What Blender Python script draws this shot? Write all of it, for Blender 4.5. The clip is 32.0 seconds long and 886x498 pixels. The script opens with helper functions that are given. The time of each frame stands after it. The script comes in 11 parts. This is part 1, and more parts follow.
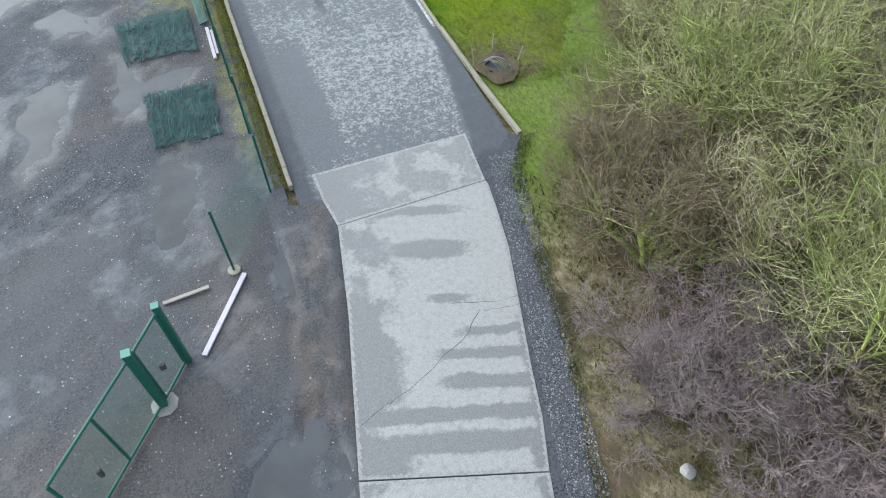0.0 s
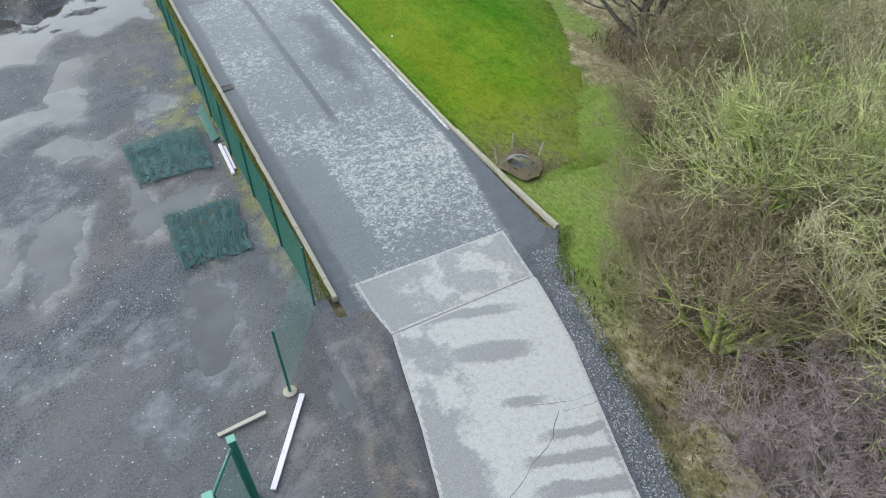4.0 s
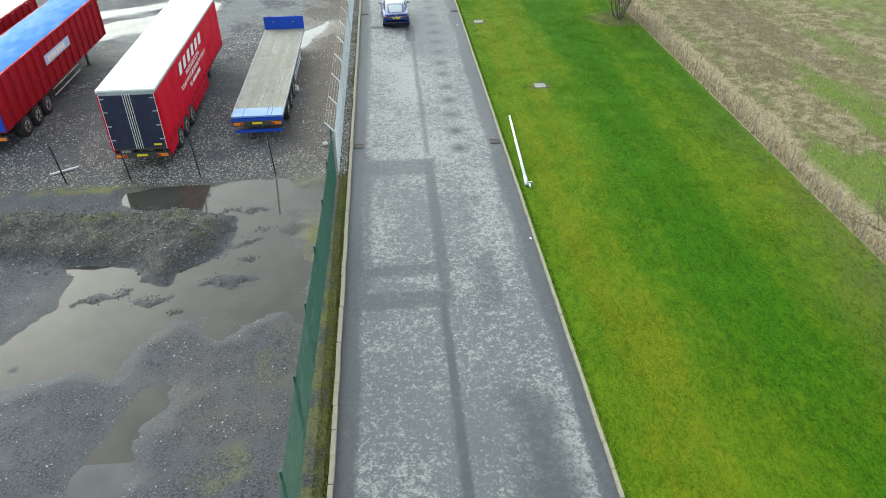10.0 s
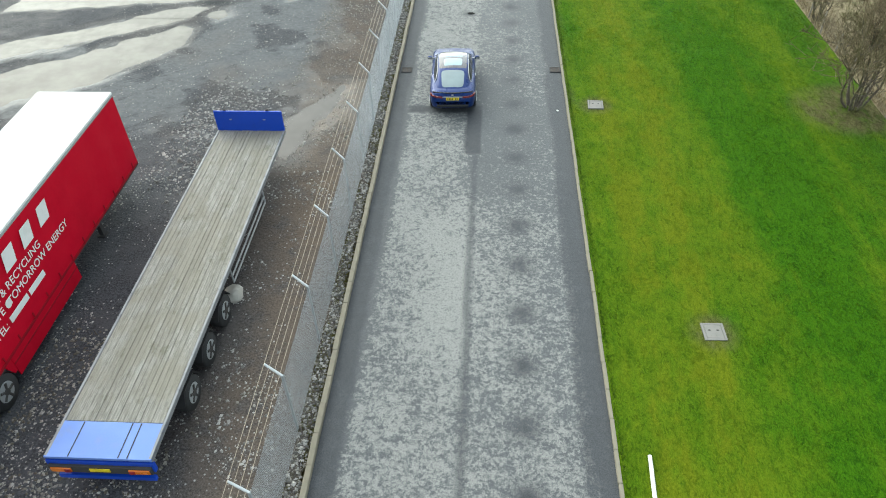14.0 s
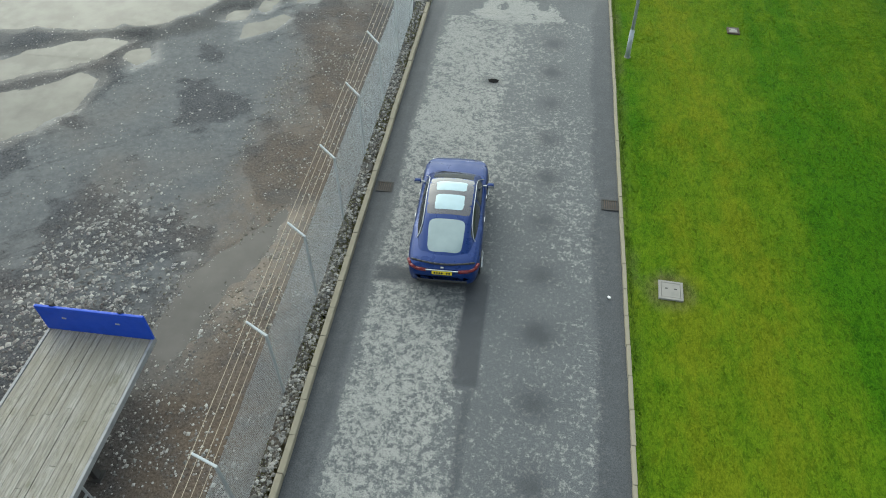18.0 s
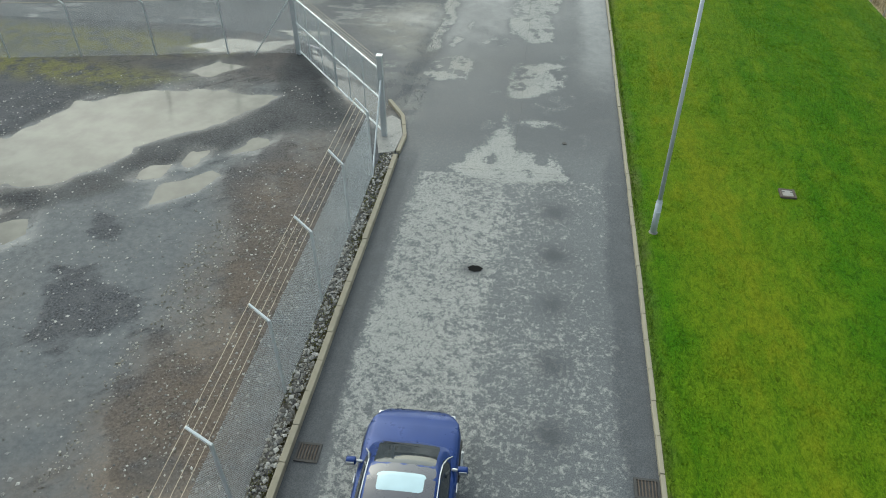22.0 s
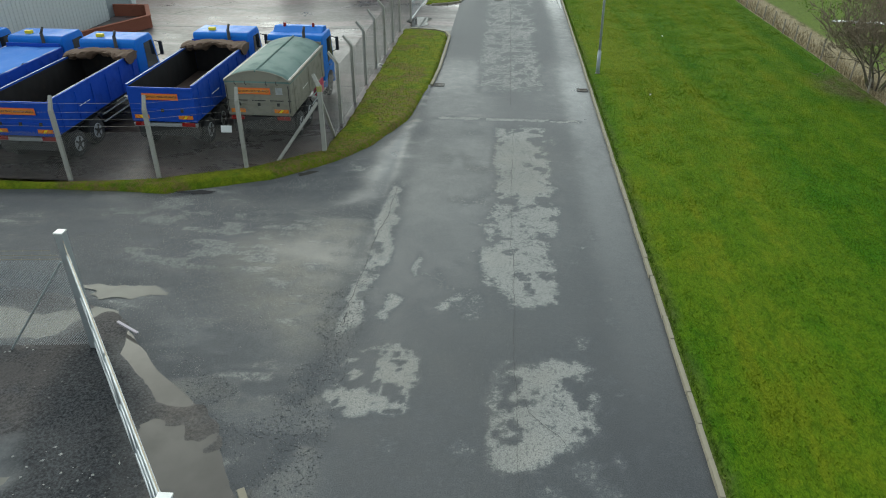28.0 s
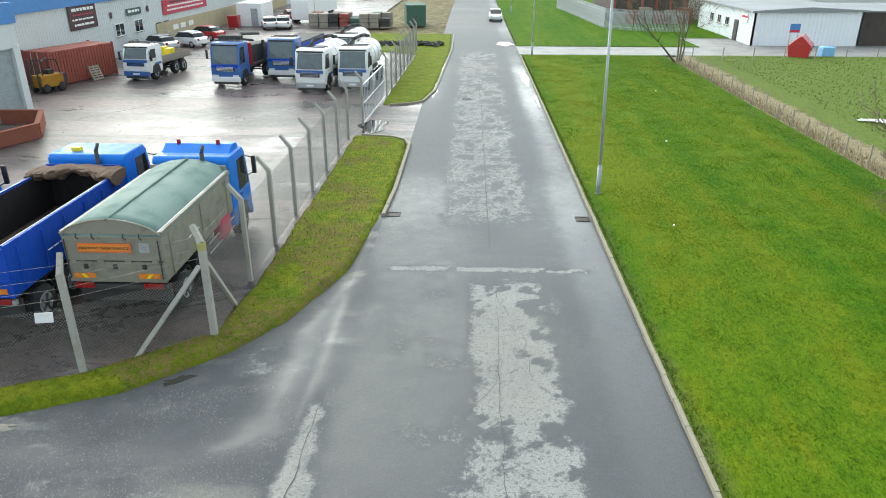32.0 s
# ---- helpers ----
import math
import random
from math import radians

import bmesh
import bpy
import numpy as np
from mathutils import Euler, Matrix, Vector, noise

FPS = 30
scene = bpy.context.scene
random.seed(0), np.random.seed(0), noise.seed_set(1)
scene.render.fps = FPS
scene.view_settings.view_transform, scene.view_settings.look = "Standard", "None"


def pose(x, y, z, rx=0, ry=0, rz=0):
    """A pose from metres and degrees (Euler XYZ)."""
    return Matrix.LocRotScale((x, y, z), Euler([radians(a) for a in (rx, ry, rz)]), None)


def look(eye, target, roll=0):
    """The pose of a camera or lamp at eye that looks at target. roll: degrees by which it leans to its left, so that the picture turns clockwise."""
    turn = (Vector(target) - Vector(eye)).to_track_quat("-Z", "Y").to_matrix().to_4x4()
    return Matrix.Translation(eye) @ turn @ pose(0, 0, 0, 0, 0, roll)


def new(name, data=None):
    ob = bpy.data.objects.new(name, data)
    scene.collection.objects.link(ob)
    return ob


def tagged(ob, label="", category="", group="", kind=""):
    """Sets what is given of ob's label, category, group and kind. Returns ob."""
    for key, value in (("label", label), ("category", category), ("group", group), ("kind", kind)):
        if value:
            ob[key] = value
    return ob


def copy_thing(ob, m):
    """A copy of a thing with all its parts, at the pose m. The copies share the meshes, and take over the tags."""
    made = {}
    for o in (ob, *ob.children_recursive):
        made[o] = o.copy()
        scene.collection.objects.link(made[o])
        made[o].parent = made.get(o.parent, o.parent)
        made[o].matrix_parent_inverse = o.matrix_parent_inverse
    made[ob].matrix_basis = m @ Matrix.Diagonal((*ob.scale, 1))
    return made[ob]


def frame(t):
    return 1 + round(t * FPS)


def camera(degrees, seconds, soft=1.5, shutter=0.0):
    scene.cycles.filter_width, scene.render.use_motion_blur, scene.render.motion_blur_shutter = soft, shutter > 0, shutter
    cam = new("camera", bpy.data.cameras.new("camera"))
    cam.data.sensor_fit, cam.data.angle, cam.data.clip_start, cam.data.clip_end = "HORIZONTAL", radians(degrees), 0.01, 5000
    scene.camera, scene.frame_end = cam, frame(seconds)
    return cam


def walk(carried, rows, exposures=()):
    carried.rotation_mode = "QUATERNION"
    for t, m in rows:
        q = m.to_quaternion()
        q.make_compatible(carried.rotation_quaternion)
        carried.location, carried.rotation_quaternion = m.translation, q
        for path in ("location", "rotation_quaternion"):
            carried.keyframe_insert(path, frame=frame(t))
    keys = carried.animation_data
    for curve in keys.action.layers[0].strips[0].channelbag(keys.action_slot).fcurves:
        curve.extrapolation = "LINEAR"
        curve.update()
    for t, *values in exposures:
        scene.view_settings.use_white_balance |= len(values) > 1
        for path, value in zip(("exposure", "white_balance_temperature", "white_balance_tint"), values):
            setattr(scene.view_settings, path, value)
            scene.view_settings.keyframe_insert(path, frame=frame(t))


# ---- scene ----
cam = camera(65.3, 32.0, 1.0)
PATH = [
    (0, (-4.491, 0.123, 16.431), (-4.071, 1.291, 14.863), -2.0),
    (0.5, (-4.154, -0.131, 16.442), (-3.759, 1.026, 14.859), -1.5),
    (1, (-4.383, -0.284, 16.412), (-4.014, 0.876, 14.825), -1.3),
    (1.5, (-4.949, -0.258, 16.424), (-4.605, 0.91, 14.838), -1.5),
    (2, (-5.521, -0.235, 16.411), (-5.164, 0.938, 14.831), -1.8),
    (2.2, (-6.146, -0.175, 16.384), (-5.739, 0.996, 14.815), -0.1),
    (2.5, (-7.729, 0.331, 16.316), (-7.108, 1.483, 14.803), -1.7),
    (4.5, (-7.054, 2.521, 16.028), (-6.424, 3.856, 14.678), -0.9),
    (5, (-6.809, 3.412, 15.992), (-6.217, 4.801, 14.68), -1.0),
    (5.5, (-6.308, 4.378, 15.985), (-5.744, 5.813, 14.711), -0.9),
    (6, (-5.986, 5.813, 16.015), (-5.469, 7.298, 14.779), -0.9),
    (6.5, (-5.543, 7.214, 15.973), (-5.072, 8.743, 14.773), -0.6),
    (7, (-4.951, 8.914, 15.829), (-4.526, 10.472, 14.649), -0.5),
    (7.5, (-4.303, 11.09, 15.766), (-3.926, 12.681, 14.615), -0.5),
    (8, (-3.772, 13.055, 15.808), (-3.445, 14.665, 14.667), -0.2),
    (8.5, (-3.293, 14.772, 15.933), (-3.02, 16.384, 14.782), -0.2),
    (9, (-2.739, 16.722, 16.03), (-2.52, 18.337, 14.87), -0.2),
    (9.5, (-2.289, 18.984, 16.116), (-2.111, 20.605, 14.958), -0.1),
    (10, (-1.582, 21.582, 15.955), (-1.459, 23.213, 14.805), -0.5),
    (10.5, (-1.068, 24.386, 16.054), (-0.991, 26.013, 14.894), -0.8),
    (11, (-0.71, 27.127, 16.406), (-0.672, 28.735, 15.218), -0.9),
    (11.5, (-0.65, 29.623, 16.395), (-0.634, 31.21, 15.177), -0.7),
    (12, (-0.394, 32.643, 16.281), (-0.411, 34.215, 15.045), -0.9),
    (12.5, (-0.132, 36.384, 16.102), (-0.176, 37.945, 14.852), -1.2),
    (13, (0.148, 40.032, 15.962), (0.077, 41.576, 14.693), -1.5),
    (13.5, (0.458, 43.69, 15.745), (0.35, 45.209, 14.448), -2.2),
    (15.5, (0.512, 53.713, 15.794), (0.364, 55.061, 14.324), -0.6),
    (16, (0.421, 56.191, 15.687), (0.267, 57.549, 14.227), -0.2),
    (16.5, (0.413, 58.11, 15.38), (0.253, 59.469, 13.922), -0.1),
    (17, (0.56, 59.451, 15.097), (0.383, 60.799, 13.63), -0.3),
    (17.5, (0.576, 60.297, 14.627), (0.396, 61.639, 13.155), -0.2),
    (18, (0.706, 60.628, 14.531), (0.516, 61.981, 13.07), -0.1),
    (18.5, (0.796, 61.212, 14.351), (0.595, 62.607, 12.932), -0.2),
    (19, (0.78, 62.067, 14.016), (0.571, 63.506, 12.644), -0.1),
    (19.5, (0.788, 63.097, 13.701), (0.57, 64.576, 12.372), -0.2),
    (20, (0.743, 64.292, 13.427), (0.52, 65.799, 12.132), -0.2),
    (20.5, (0.631, 65.558, 13.275), (0.412, 67.082, 11.998), -0.1),
    (21, (0.567, 66.611, 13.068), (0.351, 68.143, 11.801), 0.0),
    (21.5, (0.63, 67.575, 12.782), (0.411, 69.102, 11.51), -0.2),
    (22, (0.714, 68.454, 12.503), (0.49, 69.985, 11.236), -0.4),
    (22.5, (0.79, 69.358, 12.195), (0.561, 70.902, 10.944), -0.5),
    (23, (0.785, 70.356, 11.865), (0.556, 71.924, 10.645), -0.4),
    (23.5, (0.919, 71.505, 11.679), (0.672, 73.084, 10.477), -0.8),
    (24, (0.875, 72.809, 11.32), (0.625, 74.406, 10.143), -0.9),
    (24.5, (0.786, 73.953, 11.009), (0.537, 75.568, 9.856), -0.8),
    (25, (0.633, 75.216, 10.657), (0.393, 76.851, 9.53), -0.4),
    (25.5, (0.501, 76.542, 10.237), (0.27, 78.199, 9.14), -0.2),
    (27.5, (-0.288, 82.032, 10.095), (-0.446, 83.743, 9.072), -0.1),
    (28, (-0.43, 83.902, 10.249), (-0.571, 85.619, 9.234), 0.2),
    (28.5, (-0.643, 85.771, 9.842), (-0.763, 87.5, 8.844), 0.2),
    (29, (-0.582, 87.037, 9.574), (-0.696, 88.765, 8.573), 0.1),
    (29.5, (-0.629, 88.305, 9.305), (-0.732, 90.048, 8.329), 0.1),
    (30, (-0.692, 89.578, 9.266), (-0.782, 91.344, 8.332), 0.2),
    (30.5, (-0.635, 90.563, 9.199), (-0.721, 92.347, 8.299), 0.2),
    (31, (-0.585, 91.386, 9.161), (-0.665, 93.183, 8.288), 0.1),
    (31.5, (-0.594, 92.255, 9.051), (-0.667, 94.071, 8.216), 0.1),
    (32, (-0.632, 93.171, 9.033), (-0.701, 95.003, 8.233), 0.1),
]
walk(cam, [(t, look(eye, target, roll)) for t, eye, target, roll in PATH],
     [(0, 1.50, 5950, 5), (2.5, 1.52, 5950, 5), (6, 1.68, 6250, 1), (9, 1.4, 6400, -2), (10, 1.42, 6450, -2), (12, 1.6, 6550, 0), (13, 1.45, 6550, -1), (15.5, 1.15, 6600, -3), (17, 1.05, 6600, -4), (25, 0.85, 6600, -4), (28, 0.6, 6550, -4), (30, 0.97, 6550, -3), (32, 1.43, 6550, -1)])

# ---- world, sun, exposure ----
world = bpy.data.worlds.new("overcast_sky")
scene.world = world
world.use_nodes = True
_wn, _wl = world.node_tree.nodes, world.node_tree.links
_wn.clear()
_sky = _wn.new("ShaderNodeTexSky")
_sky.sky_type, _sky.sun_disc = "NISHITA", False
_sky.sun_elevation, _sky.sun_rotation = radians(32), radians(325)
_sky.air_density, _sky.dust_density, _sky.ozone_density = 1.0, 1.5, 1.5
_hs = _wn.new("ShaderNodeHueSaturation")
_hs.inputs["Saturation"].default_value = 0.42
_bg = _wn.new("ShaderNodeBackground")
_bg.inputs["Strength"].default_value = 0.15
_wo = _wn.new("ShaderNodeOutputWorld")
_wl.new(_sky.outputs[0], _hs.inputs["Color"])
_wl.new(_hs.outputs[0], _bg.inputs["Color"])
_wl.new(_bg.outputs[0], _wo.inputs["Surface"])

_sd = bpy.data.lights.new("sun", "SUN")
_sd.energy, _sd.angle, _sd.color = 1.15, radians(118), (1.0, 0.99, 0.97)
_so = new("sun", _sd)
_so.matrix_world = look((40 * math.sin(radians(325)), 40 * math.cos(radians(325)), 25), (0, 0, 0))


# ---- material helpers ----
class Nodes:
    """Short forms for building one node material."""

    def __init__(self, name, rough=0.6, metal=0.0, spec=0.5):
        self.m = bpy.data.materials.new(name)
        self.m.use_nodes = True
        self.t = self.m.node_tree
        self.b = self.t.nodes["Principled BSDF"]
        self.b.inputs["Roughness"].default_value = rough
        self.b.inputs["Metallic"].default_value = metal
        self.b.inputs["Specular IOR Level"].default_value = spec

    def put(self, sock, v):
        if hasattr(v, "links"):
            self.t.links.new(v, sock)
        elif sock.type == "RGBA" and not isinstance(v, (int, float)):
            sock.default_value = (*v, 1.0)[:4]
        elif sock.type == "VECTOR" and isinstance(v, (int, float)):
            sock.default_value = (v, v, v)
        else:
            sock.default_value = v
        return self

    def set(self, key, v):
        return self.put(self.b.inputs[key], v)

    def pos(self, scale=None):
        o = self.t.nodes.new("ShaderNodeNewGeometry").outputs["Position"]
        return self.scaled(o, scale) if scale else o

    def obj(self, scale=None):
        o = self.t.nodes.new("ShaderNodeTexCoord").outputs["Object"]
        return self.scaled(o, scale) if scale else o

    def scaled(self, v, scale):
        n = self.t.nodes.new("ShaderNodeMapping")
        self.t.links.new(v, n.inputs["Vector"])
        n.inputs["Scale"].default_value = scale
        return n.outputs[0]

    def turned(self, v, degrees):
        n = self.t.nodes.new("ShaderNodeMapping")
        self.t.links.new(v, n.inputs["Vector"])
        n.inputs["Rotation"].default_value = (0, 0, radians(degrees))
        return n.outputs[0]

    def rnd(self):
        return self.t.nodes.new("ShaderNodeObjectInfo").outputs["Random"]

    def island(self):
        return self.t.nodes.new("ShaderNodeNewGeometry").outputs["Random Per Island"]

    def noise(self, vec, scale=5.0, detail=4.0, rough=0.55, warp=0.0):
        n = self.t.nodes.new("ShaderNodeTexNoise")
        self.t.links.new(vec, n.inputs["Vector"])
        for k, v in (("Scale", scale), ("Detail", detail), ("Roughness", rough), ("Distortion", warp)):
            n.inputs[k].default_value = v
        return n.outputs["Fac"]

    def voro(self, vec, scale=5.0, out="Distance", feature="F1"):
        n = self.t.nodes.new("ShaderNodeTexVoronoi")
        n.feature = feature
        self.t.links.new(vec, n.inputs["Vector"])
        n.inputs["Scale"].default_value = scale
        return n.outputs[out]

    def attr(self, name):
        n = self.t.nodes.new("ShaderNodeAttribute")
        n.attribute_name = name
        return n.outputs["Fac"]

    def math(self, op, a, b=0.0, clamp=False):
        n = self.t.nodes.new("ShaderNodeMath")
        n.operation, n.use_clamp = op, clamp
        self.put(n.inputs[0], a)
        self.put(n.inputs[1], b)
        return n.outputs[0]

    def step(self, v, lo, hi, a=0.0, b=1.0):
        n = self.t.nodes.new("ShaderNodeMapRange")
        n.interpolation_type = "SMOOTHSTEP"
        for k, x in zip(("Value", "From Min", "From Max", "To Min", "To Max"), (v, lo, hi, a, b)):
            self.put(n.inputs[k], x)
        return n.outputs[0]

    def mix(self, f, a, b, blend="MIX"):
        n = self.t.nodes.new("ShaderNodeMix")
        n.data_type, n.blend_type = "RGBA", blend
        self.put(n.inputs[0], f)
        self.put(n.inputs[6], a)
        self.put(n.inputs[7], b)
        return n.outputs[2]

    def axis(self, v, k):
        n = self.t.nodes.new("ShaderNodeSeparateXYZ")
        self.t.links.new(v, n.inputs[0])
        return n.outputs[k]

    def bump(self, h, strength=0.3, dist=0.01):
        n = self.t.nodes.new("ShaderNodeBump")
        n.inputs["Strength"].default_value, n.inputs["Distance"].default_value = strength, dist
        self.put(n.inputs["Height"], h)
        return self.set("Normal", n.outputs[0])


def painted(name, colour, rough=0.4, metal=0.0, dirt=0.25, dirt_colour=(0.16, 0.14, 0.12), scale=2.5, spec=0.5, coat=0.0):
    """Paint or plastic with fine mottling, blotchy dirt and a little relief."""
    n = Nodes(name, rough, metal, spec)
    p = n.obj()
    big = n.noise(p, scale, 5, 0.6)
    fine = n.noise(p, scale * 14, 3, 0.6)
    c = n.mix(n.step(fine, 0.3, 0.7, 0.0, 0.18), colour, tuple(0.78 * x for x in colour))
    c = n.mix(n.step(big, 0.5, 0.78, 0.0, dirt), c, dirt_colour)
    n.set("Base Color", c)
    n.set("Roughness", n.step(big, 0.3, 0.75, rough, min(1.0, rough + 0.25)))
    if coat:
        n.set("Coat Weight", coat).set("Coat Roughness", 0.05)
    n.bump(fine, 0.06, 0.004)
    return n.m


# ---- ground materials ----
def make_road():
    n = Nodes("worn_wet_asphalt", 0.5)
    p = n.pos()
    worn, dark, wet, mud = n.attr("worn"), n.attr("dark"), n.attr("wet"), n.attr("mud")
    patch = n.noise(p, 4.5, 4, 0.62, 0.4)
    flake = n.noise(p, 10.5, 4, 0.66, 0.3)
    chip = n.math("ADD", n.math("MULTIPLY", patch, 0.42), n.math("ADD", n.math("MULTIPLY", flake, 0.42), n.math("MULTIPLY", n.noise(p, 26, 4, 0.7), 0.16)))
    grit = n.noise(p, 38, 3, 0.7)
    big = n.noise(p, 0.5, 5, 0.62)
    mid = n.noise(p, 2.0, 5, 0.65)
    v = n.math("ADD", n.math("ADD", n.math("MULTIPLY", worn, 0.40), chip), n.math("MULTIPLY", mid, 0.26))
    pale = n.step(v, 0.80, 0.935)
    base = n.mix(n.step(grit, 0.30, 0.70), (0.054, 0.059, 0.065), (0.132, 0.140, 0.148))
    base = n.mix(n.step(big, 0.40, 0.66, 0.0, 0.5), base, n.mix(n.step(grit, 0.3, 0.7), (0.055, 0.060, 0.066), (0.100, 0.106, 0.113)))
    base = n.mix(n.step(flake, 0.52, 0.64, 0.0, 0.6), base, (0.158, 0.163, 0.162))
    stone = n.mix(n.step(grit, 0.3, 0.7), (0.190, 0.193, 0.186), (0.370, 0.370, 0.350))
    stone = n.mix(n.step(worn, 0.78, 0.98), stone, n.mix(n.step(grit, 0.3, 0.7), (0.225, 0.220, 0.202), (0.410, 0.400, 0.368)))
    stone = n.mix(n.step(n.noise(p, 15, 4, 0.72), 0.53, 0.62, 0.0, 0.72), stone, base)
    c = n.mix(n.math("MULTIPLY", pale, n.step(worn, 0.02, 0.25)), base, stone)
    c = n.mix(n.math("MULTIPLY", mud, n.step(mid, 0.25, 0.65, 0.35, 0.95)), c, n.mix(n.step(grit, 0.3, 0.7), (0.125, 0.117, 0.099), (0.225, 0.213, 0.183)))
    c = n.mix(n.math("MULTIPLY", dark, n.step(mid, 0.2, 0.6, 0.55, 0.95)), c, n.mix(n.step(grit, 0.3, 0.7), (0.030, 0.033, 0.039), (0.062, 0.067, 0.076)))
    gravel = n.math("MULTIPLY", mud, n.step(n.voro(p, 16), 0.30, 0.16))
    c = n.mix(n.math("MULTIPLY", gravel, n.step(mid, 0.42, 0.6)), c, n.mix(n.axis(n.voro(p, 16, "Color"), 0), (0.045, 0.045, 0.046), (0.30, 0.295, 0.28)))
    film = n.step(n.math("ADD", n.math("MULTIPLY", wet, 0.9), n.math("ADD", n.math("MULTIPLY", mid, 0.35), n.math("MULTIPLY", chip, 0.22))), 0.46, 0.94)
    c = n.mix(n.math("MULTIPLY", film, 0.52), c, (0.046, 0.046, 0.047))
    n.set("Base Color", c)
    n.set("Roughness", n.math("SUBTRACT", n.step(pale, 0, 1, 0.66, 0.80), n.math("MULTIPLY", film, 0.42)))
    n.set("Specular IOR Level", n.step(film, 0, 1, 0.36, 0.5))
    n.bump(n.math("MULTIPLY", n.math("ADD", grit, n.math("MULTIPLY", chip, 0.6)), n.step(film, 0, 1, 1.0, 0.12)), 0.45, 0.012)
    return n.m


def make_yard():
    n = Nodes("wet_gravel_yard", 0.7)
    p = n.pos()
    wet, brown, moss, stony, silt, heap = (n.attr(k) for k in ("wet", "brown", "moss", "stony", "silt", "heap"))
    grit = n.noise(p, 17, 5, 0.75)
    fine = n.noise(p, 60, 3, 0.7)
    mid = n.noise(p, 1.3, 6, 0.66)
    big = n.noise(p, 0.26, 5, 0.62)
    clump = n.noise(p, 0.75, 4, 0.6)
    pebble = n.voro(p, 10)
    speck = n.voro(p, 10, "Color")
    c = n.mix(n.step(grit, 0.34, 0.68), (0.022, 0.024, 0.029), (0.104, 0.108, 0.118))
    c = n.mix(n.step(mid, 0.46, 0.62, 0, 0.75), c, n.mix(n.step(fine, 0.3, 0.7), (0.052, 0.054, 0.060), (0.102, 0.105, 0.114)))
    c = n.mix(n.step(big, 0.52, 0.68, 0, 0.22), c, (0.080, 0.074, 0.069))
    drag = n.noise(n.scaled(n.turned(p, -38), (0.28, 1.7, 1.0)), 0.9, 6, 0.68)
    c = n.mix(n.step(drag, 0.52, 0.68, 0, 0.55), c, n.mix(n.step(grit, 0.35, 0.65), (0.018, 0.019, 0.022), (0.075, 0.077, 0.082)))
    soft = n.step(n.math("ADD", n.math("SUBTRACT", silt, n.step(drag, 0.50, 0.64, 0.0, 0.22)), n.math("MULTIPLY", n.math("SUBTRACT", mid, 0.5), 0.9)), 0.32, 0.72)
    c = n.mix(n.math("MULTIPLY", soft, n.step(grit, 0.35, 0.6, 0.95, 0.6)), c, n.mix(n.step(n.noise(p, 5, 5, 0.7), 0.3, 0.7), (0.078, 0.085, 0.092), (0.134, 0.143, 0.150)))
    c = n.mix(n.math("MULTIPLY", brown, n.step(mid, 0.25, 0.6, 0.3, 0.9)), c, n.mix(n.step(grit, 0.3, 0.7), (0.075, 0.052, 0.036), (0.175, 0.130, 0.092)))
    white = n.math("MULTIPLY", n.step(pebble, 0.34, 0.20), n.step(n.math("ADD", n.math("ADD", n.axis(speck, 0), n.math("MULTIPLY", stony, 0.20)), n.step(clump, 0.42, 0.66, -0.22, 0.09)), 0.88, 0.95))
    white = n.math("MULTIPLY", white, n.step(soft, 0, 1, 1.0, 0.35))
    c = n.mix(white, c, n.mix(n.axis(speck, 1), (0.17, 0.168, 0.165), (0.46, 0.45, 0.43)))
    c = n.mix(n.math("MULTIPLY", heap, 0.95), c, n.mix(n.step(grit, 0.36, 0.66), (0.010, 0.011, 0.013), (0.066, 0.069, 0.076)))
    c = n.mix(n.math("MULTIPLY", moss, n.step(mid, 0.35, 0.6)), c, n.mix(n.step(grit, 0.3, 0.7), (0.050, 0.058, 0.016), (0.210, 0.195, 0.065)))
    damp = n.step(n.math("ADD", wet, n.math("MULTIPLY", mid, 0.5)), 0.35, 0.85)
    c = n.mix(n.math("MULTIPLY", n.math("MULTIPLY", damp, 0.45), n.math("SUBTRACT", 1.0, soft)), c, n.mix(grit, (0.024, 0.024, 0.025), (0.062, 0.060, 0.060)))
    n.set("Base Color", c)
    n.set("Roughness", n.math("SUBTRACT", n.step(damp, 0, 1, 0.80, 0.60), n.math("MULTIPLY", soft, 0.12)))
    n.set("Specular IOR Level", n.step(damp, 0, 1, 0.18, 0.24))
    n.bump(n.math("MULTIPLY", n.math("ADD", n.math("MULTIPLY", grit, 0.9), n.math("SUBTRACT", 1.0, pebble)), n.math("MULTIPLY", n.step(soft, 0, 1, 1.0, 0.25), n.step(damp, 0, 1, 1.0, 0.3))), 0.6, 0.03)
    return n.m


